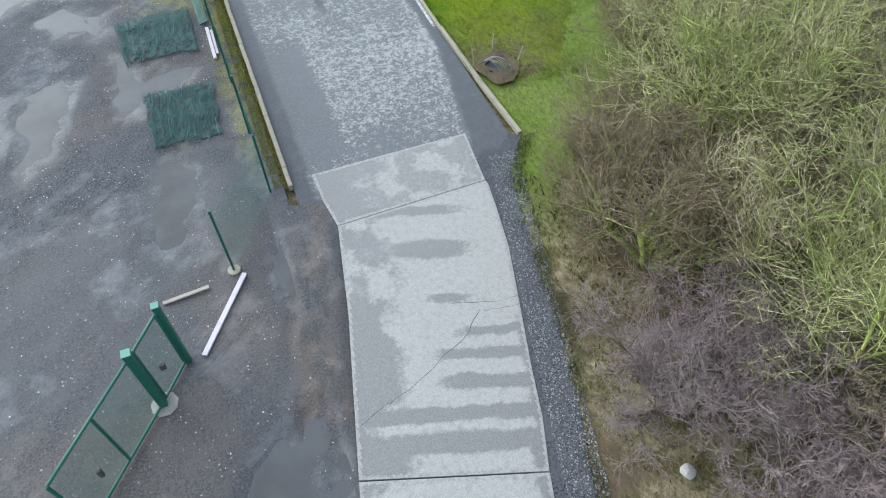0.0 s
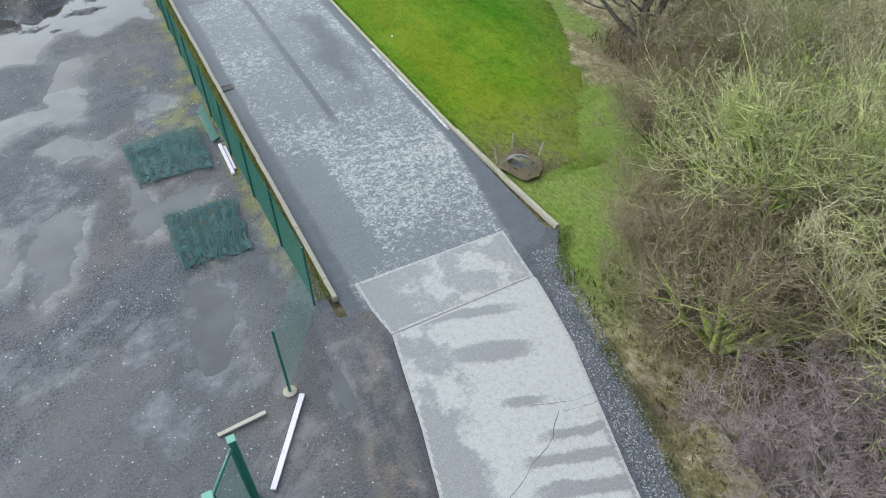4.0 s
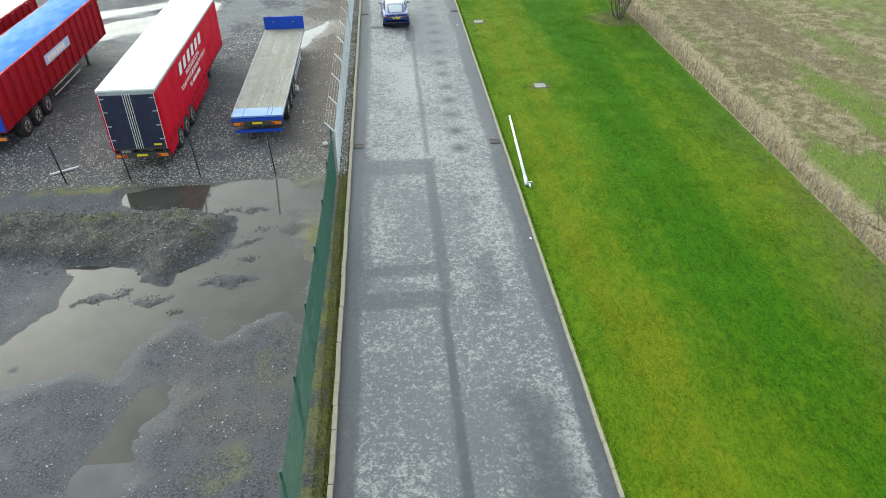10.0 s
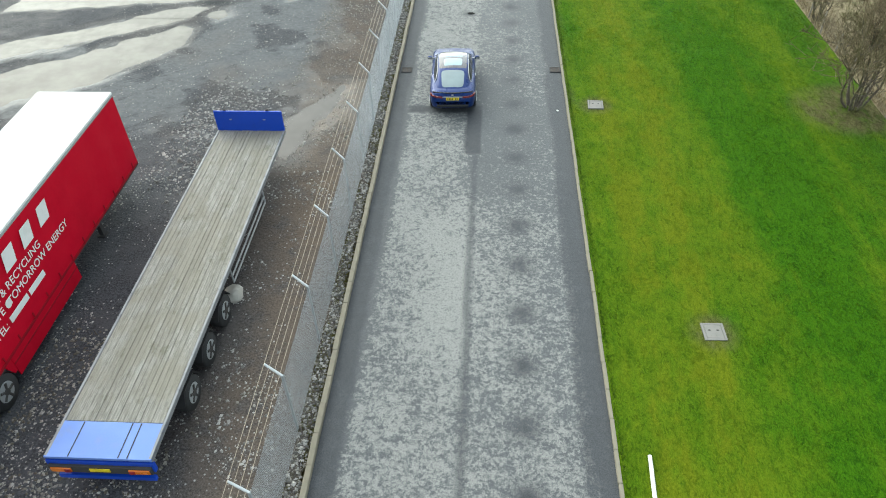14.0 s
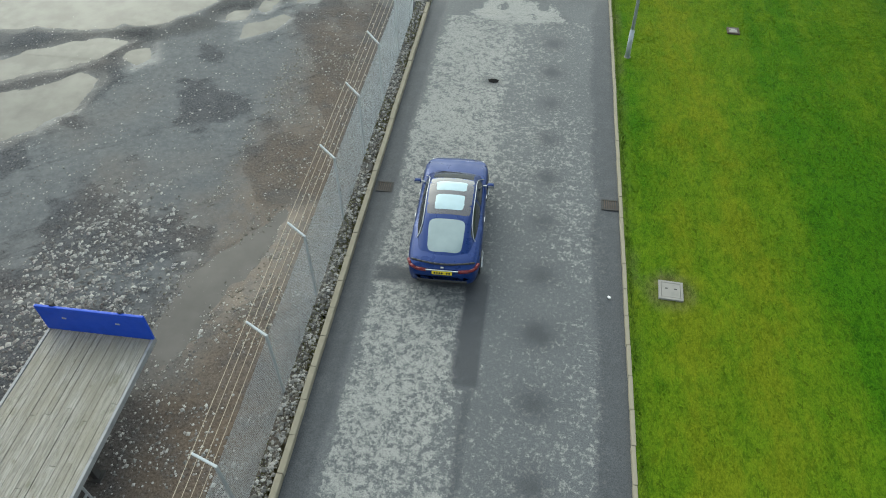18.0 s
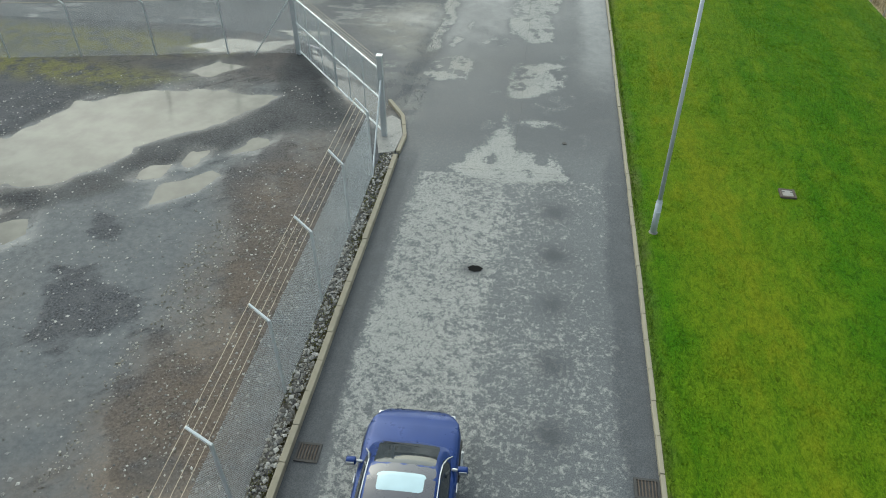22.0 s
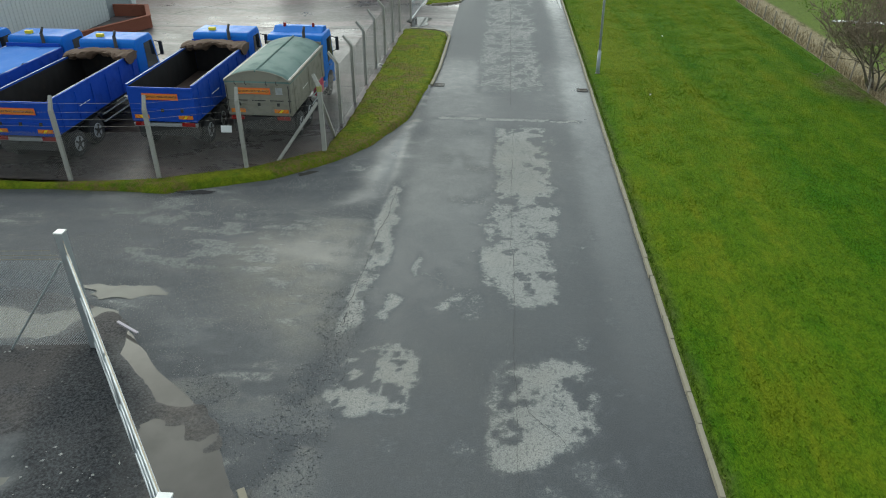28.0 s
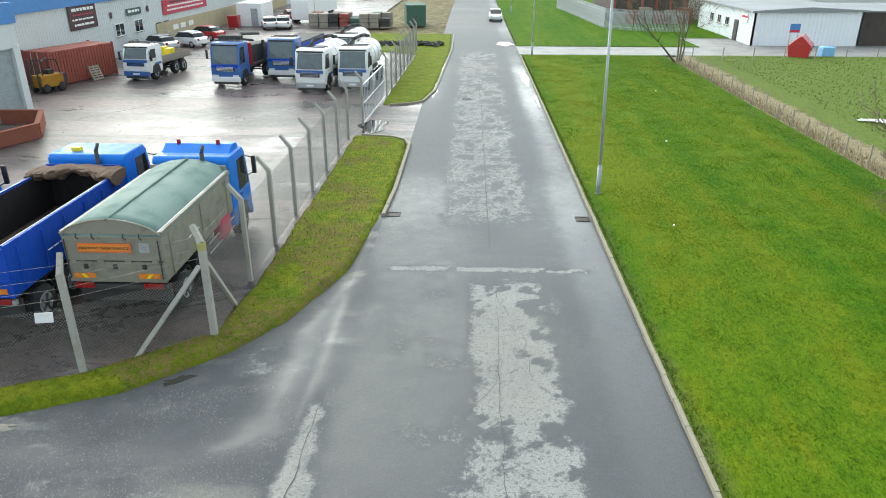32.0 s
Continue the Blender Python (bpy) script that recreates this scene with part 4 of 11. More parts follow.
hollow("silt", (-27, 74), (-17.5, 80), (-16.3, 81.4), (-15.2, 81.2), (-15.1, 79), (-16, 77.3), (-18, 75), (-27, 69))
hollow("silt", (-15.1, 96.6), (-13.9, 97.1), (-12, 97.6), (-10.4, 97.3), (-10.7, 96.5), (-12.2, 96), (-13.9, 95.7))
hollow("silt", (-14.1, 93.8), (-12.9, 95.2), (-11.5, 94.6), (-12.5, 93.2))
hollow("mud", (-7.9, 93.9), (-6.4, 94.1), (-5.3, 92.6), (-4.7, 91), (-4.9, 90.3), (-6.3, 91), (-7, 91.9))
hollow("mud", (-9.1, 96.2), (-8.4, 96.6), (-6.7, 94.9), (-6.9, 94.5), (-7.7, 94.3), (-8.3, 95.3), (-9.1, 95.6))


def pool_depth(x, y):
    k = 1.1 - 0.5 * ramp(y, 34, 37) + 0.35 * ramp(y, 62, 68)
    e, g = k * (value_noise(x, y, 1.5, 71, 5) - 0.5), k * (value_noise(x, y, 1.5, 72, 5) - 0.5)
    d = np.zeros_like(x)
    for pts, _ in POOLS:
        d = np.maximum(d, inside(x + e, y + g, pts, {"silt": 0.6, "grey": 0.5}.get(_, 0.9)))
    return d


ISLES = [(-7.66, 45.5, 0.42, 0.3), (-7.6, 44.3, 0.36, 0.3), (-7.9, 42.85, 0.55, 0.3), (-8.7, 43.0, 0.45, 0.1), (-10.8, 42.0, 0.55, 0.12), (-12.0, 42.5, 0.45, 0.12), (-12.95, 42.2, 0.36, 0.12), (-9.8, 41.2, 0.24, 0.5), (-8.75, 48.1, 0.3, 0.25), (-7.8, 48.0, 0.36, 0.3), (-7.3, 46.4, 0.26, 0.3), (-6.1, 46.4, 0.4, 0.4)]
SPOIL = [(-24, 45.4), (-20, 45.3), (-17.0, 45.0), (-15.6, 45.0), (-14.0, 44.6), (-11.7, 44.5), (-11.35, 43.35), (-10.45, 43.05), (-10.3, 44.0), (-9.8, 44.5), (-9.0, 45.1), (-9.3, 46.0), (-8.6, 46.7), (-8.9, 47.3), (-10.3, 47.5), (-12.5, 47.6), (-15.3, 47.6), (-20, 47.9), (-24, 48.0)]
MOUNDS = [(-11.0, 46.0, 1.6, 1.1, -10, 0.75), (-13.6, 46.3, 1.9, 1.0, 5, 0.6), (-17.6, 46.6, 2.4, 1.0, 0, 0.55), (-5.35, 46.0, 0.55, 1.3, 10, 0.15), (-5.5, 50.4, 0.7, 0.5, 0, 0.2)]


def mound_height(x, y):
    """The spoil heap: a steep-sided foot with lower crests on top."""
    h = np.zeros_like(x)
    for cx, cy, rx, ry, turn, top in MOUNDS:
        h = np.maximum(h, top * ellipse(x, y, cx, cy, rx, ry, turn, min(rx, ry) * 1.1))
    e = 0.5 * (value_noise(x, y, 0.6, 96, 4) - 0.5)
    return 0.34 * inside(x + e, y + e, SPOIL, 0.42) + h * (0.62 + 1.5 * (value_noise(x, y, 0.9, 81, 5) - 0.35))


def yard_z(x, y):
    z = 0.01 + 0.10 * (value_noise(x, y, 6, 91, 5) - 0.5) + 0.075 * (value_noise(x, y, 0.9, 92, 4) - 0.5)
    pool = pool_depth(x, y)
    rut = x + 4.54 - 0.218 * (y - 6.5)
    z = z + 0.16 * (value_noise(rut * 2.6, y * 0.45, 1.0, 95, 4) - 0.5) * band(rut, -2.0, -0.25, 0.3) * (1 - ramp(y, 15, 17))
    z = z - (0.135 - 0.032 * ramp(y, 34, 37) * (1 - ramp(y, 50, 54))) * pool + mound_height(x, y)
    z = z + 0.07 * (value_noise(0.55 * x + 0.3 * y, 1.7 * y - 0.3 * x, 0.9, 94, 4) - 0.5) * pool * (1 - ramp(y, 52, 56))
    for cx, cy, r, flat in ISLES:
        z = z + 0.10 * ellipse(x + 1.2 * (value_noise(x, y, 0.5, 82) - 0.5), y + 0.7 * (value_noise(x, y, 0.4, 85) - 0.5), cx, cy, r, r * (0.25 + flat), 18, 0.25)
    z = np.where((x > -4.6) & (y < 88.5), np.maximum(z, 0.03), z)
    z = z - 0.14 * inside(x, y, [(-7.9, -7.8), (-6.62, -2.45), (-4.54, 6.5), (-2.8, 14.45), (-2.8, 17), (3, 17), (3, -12), (-9, -12)], 0.3)
    return z - 0.12 * inside(x, y, MOUTH, 0.9) * ramp(y, 88, 89)


def yard_wet(x, y):
    return np.clip(0.25 + 0.9 * pool_depth(x, y) + 0.8 * (value_noise(x, y, 5, 101) - 0.55) + 0.25 * (1 - ramp(y, 14, 24)), 0, 1) * (1 - 0.8 * ramp(mound_height(x, y), 0.1, 0.3))


def yard_brown(x, y):
    b = 0.45 * ramp(mound_height(x, y), 0.1, 0.4) + 0.9 * ellipse(x + 1.2 * (value_noise(x, y, 2.5, 113) - 0.5), y, -6.0, 69, 1.7, 20, 2, 1.4) + 0.3 * ramp(value_noise(x, y, 8, 111), 0.55, 0.7)
    rut = x + 4.54 - 0.218 * (y - 6.5)
    b = b + 0.6 * band(rut, -1.5, -0.1, 0.4) * (1 - ramp(y, 15, 18)) * ramp(value_noise(rut * 2, y * 0.5, 1.2, 114), 0.4, 0.6)
    return np.clip(b + 0.4 * (1 - ramp(y, 12, 20)) * ramp(value_noise(x, y, 3, 112), 0.4, 0.6), 0, 1)


def yard_moss(x, y):
    m = 0.95 * band(x, -4.95, -3.6, 0.3) * ramp(y, 17, 20) * (1 - ramp(y, 40, 50)) + 0.45 * ramp(mound_height(x, y), 0.2, 0.7) * ramp(value_noise(x, y, 1.2, 121), 0.56, 0.66)
    m = m + 0.9 * ellipse(x, y, -5.7, 50.4, 1.1, 0.6, 0, 0.5) + 0.95 * ellipse(x, y, -14.5, 50.35, 4.2, 0.35, 0, 0.35) + 0.9 * ellipse(x, y, -13.9, 47.0, 0.8, 0.5, 0, 0.4) + 0.9 * ellipse(x, y, -10.6, 46.6, 0.5, 0.4, 0, 0.3) + 0.95 * ellipse(x, y, -5.2, 45.5, 0.6, 1.8, 0, 0.5)
    m = m + 0.7 * ellipse(x, y, -6.0, 28.5, 1.4, 9, 0, 1.0) * ramp(value_noise(x, y, 1.8, 122), 0.5, 0.62)
    m = m + 0.9 * inside(x, y, [(-40, 93.4), (-22, 92.6), (-15.5, 91.8), (-13.5, 93.2), (-22, 94.6), (-40, 95)], 0.8) + 0.9 * inside(x, y, [(-30, 98.2), (-20, 97.6), (-15.8, 97.5), (-13.2, 96.9), (-12.4, 95.7), (-16, 95.0), (-19, 94.8), (-30, 95.5)], 0.7)
    return np.clip(m, 0, 1)


def yard_stony(x, y):
    s = 0.8 * inside(x, y, [(-30, 50.5), (-5.2, 50.8), (-5.2, 60), (-6.6, 68), (-30, 72)], 1.5) + 0.4 * ellipse(x, y, -9.2, 74, 2.5, 4, 0, 1.5)
    return np.clip(s + 0.25 * value_noise(x, y, 5, 131), 0, 1)


def yard_silt(x, y):
    near = 0.5 * ramp(pool_depth(x, y), 0.1, 0.6) * ramp(y, 50, 60)
    open_mud = ramp(y, 66, 74) * (1 - ramp(-x, 13.5, 16) * ramp(y, 78, 80)) * (0.22 + 0.60 * ramp(value_noise(x * 1.2 + 0.4 * y, y, 3.2, 133, 6), 0.40, 0.56)) * (1 - 0.7 * ramp(y, 92, 95))
    damp_mud = (1 - ramp(y, 40, 48)) * np.maximum((0.5 - 0.4 * ramp(y, 33, 36)) * ramp(pool_depth(x, y), 0.02, 0.4), (0.52 - 0.3 * ramp(y, 33, 36)) * ramp(value_noise(x * 1.3, y, 3.0, 134, 6) + 0.09 * (1 - ramp(y, 14, 22)), 0.52, 0.66))
    return np.clip(np.maximum(near, np.maximum(open_mud, damp_mud)), 0, 1)


def yard_heap(x, y):
    h = 0.12 * ramp(mound_height(x, y), 0.06, 0.25)
    for cx, cy, r, flat in ISLES:
        h = np.maximum(h, ellipse(x, y, cx, cy, r * 1.5, r * 1.2, 18, 0.3))
    band_of_gravel = inside(x + 0.9 * (value_noise(x, y, 1.0, 83, 4) - 0.5), y + 0.7 * (value_noise(x, y, 0.9, 88, 4) - 0.5), [(-17, 84.2), (-13.4, 86.2), (-12.8, 87.9), (-10.8, 89.8), (-9.4, 92.0), (-9.6, 94.0), (-10.2, 96.6), (-8.4, 96.0), (-7.0, 93.6), (-5.6, 91.0), (-6.6, 89.6), (-8.3, 89.2), (-9.7, 88.0), (-11.2, 86.8), (-12.2, 85.2), (-14.2, 83.6)], 0.4)
    rut = x + 4.54 - 0.218 * (y - 6.5) + 0.5 * (value_noise(x, y, 1.5, 86) - 0.5)
    ridge = band(rut, -1.35, -0.4, 0.2) * ramp(y, 6.5, 8) * (1 - ramp(y, 14, 15.5)) * ramp(value_noise(x * 1.6, y * 0.8, 0.8, 87, 4), 0.46, 0.58)
    spill = inside(x + 0.9 * (value_noise(x, y, 0.8, 89, 4) - 0.5), y + 0.9 * (value_noise(x, y, 0.8, 90, 4) - 0.5), [(-15.8, 12.4), (-13.3, 11.9), (-12.85, 10.1), (-12.3, 9.5), (-12.9, 8.4), (-15.8, 8.6)], 0.5)
    h = np.maximum(h, 0.85 * spill)
    return np.maximum(np.maximum(h, 0.9 * ridge), 1.0 * band_of_gravel * (0.75 + 0.5 * value_noise(x, y, 1.0, 84)))


YARD_MASKS = {"silt": yard_silt, "heap": yard_heap, "wet": yard_wet, "brown": yard_brown, "moss": yard_moss, "stony": yard_stony}
YARD_EDGE = [(-60, -12), (-8.3, -12), (-4.2, 6.1), (-2.3, 14.4), (-2.3, 15.62), (-4.0, 15.8), (-4.0, 88.8), (-4.3, 91.2), (-5.1, 92.5), (-6.1, 94.0), (-10.0, 97.5), (-15.7, 98.9), (-24, 98.7), (-60, 99.1)]
sheet("yard_ground", steps(-30, -2.7, 0.13), steps(-12, 99.2, 0.13), yard_z, YARD_MASKS, YARD, keep=lambda x, y: (inside(x, y, YARD_EDGE, 0.02) > 0.5) | ((inside(x, y, YARD_EDGE, 1.6) > 0.15) & (x < -3.75) & (y > 88)), label="wet grey gravel yard with hollows, moss and rubble", category="ground")
sheet("yard_ground", steps(-62, -30, 0.6), steps(-12, 99.2, 0.6), yard_z, YARD_MASKS, YARD, label="wet grey gravel yard stretching away", category="ground")
LEVEL = {"dull": -0.055, "grey": -0.055, "mud": -0.06, "silt": -0.055}
for k, (pts, sort) in enumerate(POOLS):
    bm = bmesh.new()
    x0, x1, y0, y1 = min(p[0] for p in pts) - 0.9, max(p[0] for p in pts) + 0.9, min(p[1] for p in pts) - 0.9, max(p[1] for p in pts) + 0.9
    x1 = min(x1, -4.35)
    bm.faces.new([bm.verts.new((a, b, LEVEL[sort] - 0.0013 * k)) for a, b in ((x0, y0), (x1, y0), (x1, y1), (x0, y1))])
    tagged(link_mesh("puddle", bm, {"dull": DULL, "grey": WATER, "mud": MUDDY, "silt": SILT}[sort]), {"dull": "dull shallow puddle on the dark gravel yard", "grey": "shallow grey rain puddle on the gravel yard", "mud": "brown muddy puddle on the gravel yard", "silt": "pale silty puddle spread over the gravel yard"}[sort], "puddle", kind="structure")

for x, y, rx, ry in ((-5.9, 130.6, 0.7, 1.6), (-3.05, 141.5, 0.22, 2.6), (-2.9, 151.0, 0.25, 3.0), (3.5, 146.5, 0.30, 3.4), (3.7, 138.0, 0.10, 2.4), (2.9, 166.5, 0.8, 1.6)):
    bm = bmesh.new()
    bm.faces.new([bm.verts.new((x + rx * (1 + 0.25 * math.sin(5 * a + y)) * math.cos(a), y + ry * (1 + 0.12 * math.sin(3 * a)) * math.sin(a), 0.008)) for a in np.linspace(0, 2 * math.pi, 49)[:-1]])
    tagged(link_mesh("puddle", bm, WATER), "thin film of rain water lying along the kerb", "puddle", kind="structure")

# rain lying in the hollows of the broken side road
for k, (cx, cy, rx, ry, turn) in enumerate(HOLLOWS):
    bm = bmesh.new()
    c, w = math.cos(radians(turn)), math.sin(radians(turn))
    ring = [((0.95 + 0.3 * math.sin(3 * a + k) + 0.16 * math.sin(7 * a + 2 * k)) * rx * math.cos(a), (0.95 + 0.3 * math.sin(2 * a + 3 * k) + 0.2 * math.sin(9 * a)) * ry * math.sin(a)) for a in np.linspace(0, 2 * math.pi, 61)[:-1]]
    bm.faces.new([bm.verts.new((cx + u * c - v * w, cy + u * w + v * c, -0.030 - 0.001 * k)) for u, v in ring])
    tagged(link_mesh("puddle", bm, SILT if rx > 1 else WATER), "ragged rain puddle over the broken side road", "puddle", kind="structure")

# ---- concrete slabs of the old road, and its verges ----
def slab_damp(x, y):
    """Damp lying on the concrete: bands across it that end in lobes near the eastern edge, and a mottled western side."""
    wob = value_noise(x, y, 0.9, 231, 4) - 0.5
    v, u = 0.3136 * x + 0.9495 * y + 0.30 * wob, 0.9495 * x - 0.3136 * y
    d = np.interp(v, [4.75, 9.9, 14.5], [-1.75, -1.9, -2.38]) - u + 0.8 * (value_noise(x, y, 0.7, 232, 4) - 0.5)
    w = 0 * x
    for c, half, reach in ((8.75, 0.15, 1.7), (8.08, 0.17, 2.5), (7.2, 0.22, 2.3), (6.32, 0.20, 4.8), (5.6, 0.28, 4.8), (13.3, 0.22, 4.8), (11.7, 0.35, 3.4), (9.9, 0.16, 2.6)):
        w = np.maximum(w, (1 - ramp(np.abs(v - c), half * 0.55, half * 1.45)) * (1 - ramp(d, reach - 0.5, reach + 0.5)) * (ramp(d, 0.6, 1.8) if c > 9 else 1))
    w = np.maximum(w, 0.9 * (1 - ramp(d, 0.10, 0.42)) * (1 - ramp(v, 8.6, 9.4)))
    west = ramp(d + 1.2 * (value_noise(x, y, 1.6, 233, 4) - 0.5), 2.9, 3.7) * ramp(value_noise(x, y, 1.1, 234, 5), 0.34, 0.56)
    w = np.maximum(w, 0.85 * west)
    low = 0.75 * ramp(value_noise(x, y, 1.4, 235, 5), 0.40, 0.60) * (1 - ramp(v, 4.6, 4.8))
    top = (0.45 * ramp(value_noise(x, y, 0.8, 236, 5), 0.40, 0.58) + 0.25 * ramp(value_noise(x, y, 2.2, 237, 3), 0.45, 0.6) + 0.35 * (1 - ramp(x, -2.8, -1.2))) * ramp(y, 14.4, 14.5)
    return np.clip(np.maximum(w, np.maximum(low, top)), 0, 1)


def slab(pts, label):
    ob = tagged(link_mesh("concrete_slab", prism(bmesh.new(), pts, -0.1, 0.02, "z", 0.012), SLAB), label, "concrete slab", kind="structure")
    a = ob.data.attributes.new("damp", "FLOAT", "POINT")
    a.data.foreach_set("value", [0.35] * len(ob.data.vertices))
    xs, ys = [p[0] for p in pts], [p[1] for p in pts]
    face = sheet("slab_face", steps(min(xs), max(xs), 0.06), steps(min(ys), max(ys), 0.06), lambda x, y: 0.024 + 0 * x, {"damp": slab_damp}, SLAB, keep=lambda x, y: inside(x, y, pts, 0.10) > 0.99)
    face.parent = ob
    return ob


slab([(-2.80, 14.45), (-3.42, 11.2), (-4.54, 6.52), (-0.20, 5.03), (0.27, 6.35), (0.66, 7.82), (1.3, 10.0), (1.78, 11.66), (2.10, 13.3), (2.26, 14.3), (2.24, 14.5)], "pale concrete road slab striped with damp bands")
slab([(-4.55, 6.48), (-6.6, -2.42), (-2.7, -3.42), (-0.21, 4.995)], "pale concrete road slab crossed by a tar joint")
slab([(-6.62, -2.5), (-7.9, -7.8), (-4.2, -7.9), (-2.72, -3.5)], "pale concrete road slab with damp stains")
pad = tagged(link_mesh("concrete_pad", prism(bmesh.new(), [(-4.40, 88.3), (-3.88, 88.5), (-3.80, 89.6), (-4.08, 90.7), (-4.45, 91.0), (-4.9, 90.6), (-4.72, 89.5)], -0.15, 0.075, "z", 0.012), SLAB), "pale concrete pad at the foot of the steel gate", "concrete pad", kind="structure")
a = pad.data.attributes.new("damp", "FLOAT", "POINT")
a.data.foreach_set("value", [0.5] * len(pad.data.vertices))
slab([(-2.80, 14.47), (2.24, 14.52), (2.50, 16.86), (-0.4, 16.92), (-3.0, 16.95), (-2.95, 15.6)], "worn mottled concrete strip where the asphalt begins")
for k, (x0, y0, x1, y1) in enumerate(((-4.09, 7.84, -3.21, 8.15), (-3.21, 8.15, -0.83, 9.1), (-0.83, 9.1, 0.17, 9.86), (0.17, 9.86, 1.2, 9.69), (-0.6, 10.4, 1.24, 9.87))):
    crack = seam(x0, y0, x1, y1, 0.010, 0.03, 90 + k, "thin crack across the concrete slab")
    crack.location.z = 0.013

# ---- lawn, rough grass, verges, lorry yard ----
LAWN_EDGE = [(3.95, 23.0), (4.3, 19.5), (5.4, 18.6), (8.0, 18.2), (11.0, 22.8), (13.2, 26.5), (14.6, 30.0), (15.4, 33.4), (16.4, 36.5), (16.8, 48), (16.8, 158.4), (3.95, 158.4)]


def lawn_bare(x, y):
    b = 0.9 * ellipse(x, y, 15.9, 35.0, 1.6, 1.5, 0, 0.6) + 1.2 * ellipse(x, y, 15.8, 73.2, 2.1, 1.8, 0, 0.7) + 1.1 * ellipse(x, y, 16.9, 118.0, 1.9, 2.0, 0, 0.9) + 1.3 * ellipse(x, y, 5.2, 19.7, 1.3, 1.3, 0, 0.6) + 0.95 * ellipse(x, y, 15.2, 25.4, 2.2, 1.8, 0, 0.9)
    b = b + 0.75 * (1 - ramp(x + 0.3 * (value_noise(x, y, 0.8, 145, 3) - 0.5), 4.05, 4.32)) * ramp(y, 60, 85) * (0.35 + value_noise(x, y * 0.4, 1.2, 146))
    for cx, cy in ((5.12, 73.3), (7.25, 60.5)):
        b = b + 0.9 * ellipse(x, y, cx, cy, 0.62, 0.62, 0, 0.3)
    rim = 1 - inside(x + 2.0 * (value_noise(x, y, 2.5, 142) - 0.5), y, [(0, 23.5), (8.5, 22.5), (11.6, 27), (13.4, 32), (14.6, 38), (15.6, 48), (16.2, 60), (16.4, 170), (0, 170)], 2.4)
    return np.clip(b + 0.62 * rim * (1 - 0.6 * ramp(y, 45, 60)) + 0.5 * (1 - ramp(y, 18, 25)) * ramp(value_noise(x, y, 2.5, 141), 0.5, 0.65), 0, 1)


def lawn_lush(x, y):
    xe = x + 0.7 * (value_noise(x, y * 0.5, 2.2, 144, 4) - 0.5)
    return (ramp(xe, 8.5, 10.0) * (1 - 0.8 * ramp(xe, 11.4, 13.4))) * ramp(y, 26, 42) * (1.0 - 0.30 * ramp(y, 76, 92) - 0.45 * ramp(y, 106, 122)) + 0.5 * ramp(x, 14.5, 16) - 0.32 * ramp(y, 104, 118) - 0.5 * band(x, 4.9, 7.6, 1.0) - 0.30 * (1 - ramp(y, 26, 50)) * (1 - ramp(x, 7.5, 9.5)) + 0.3 * (1 - ramp(x, 4.0, 4.9)) - 0.7 * (1 - ramp(y + 0.9 * (8 - x), 14, 26)) - 0.8 * (1 - inside(x + 1.6 * (value_noise(x, y, 2.0, 143) - 0.5), y, [(0, 21.5), (8.0, 20.5), (11.0, 24.8), (13.0, 28.5), (14.2, 32), (15.0, 36), (15.6, 48), (20, 60), (20, 170), (0, 170)], 3.0))


sheet("lawn", steps(3.95, 16.9, 0.25), steps(18, 158.5, 0.25), lambda x, y: -0.35 * (1 - inside(x, y, [(-9, 10)] + LAWN_EDGE[1:9] + [(18, 38), (30, 60), (30, 170), (-9, 170)], 0.9)) + 0.07 + 0.08 * (value_noise(x, y, 8, 151) - 0.4) * ramp(x, 4.0, 5.5) + 0.03 * (value_noise(x, y, 0.8, 152, 3) - 0.5) * ramp(x, 3.95, 4.4), {"lush": lawn_lush, "bare": lawn_bare}, LAWN, keep=lambda x, y: inside(x, y, LAWN_EDGE, 1.6) > 0.1, label="bright green and yellow mown lawn beside the road", category="lawn")


def rough_z(x, y):
    return 0.05 + 0.35 * value_noise(x, y, 3.5, 161, 5) * ramp(x, 5.0, 8.0) * (1 - 0.75 * ramp(x, 15.0, 17.0) * ramp(y, 30, 36)) + 0.2 * ramp(x, 17, 19) - 0.07


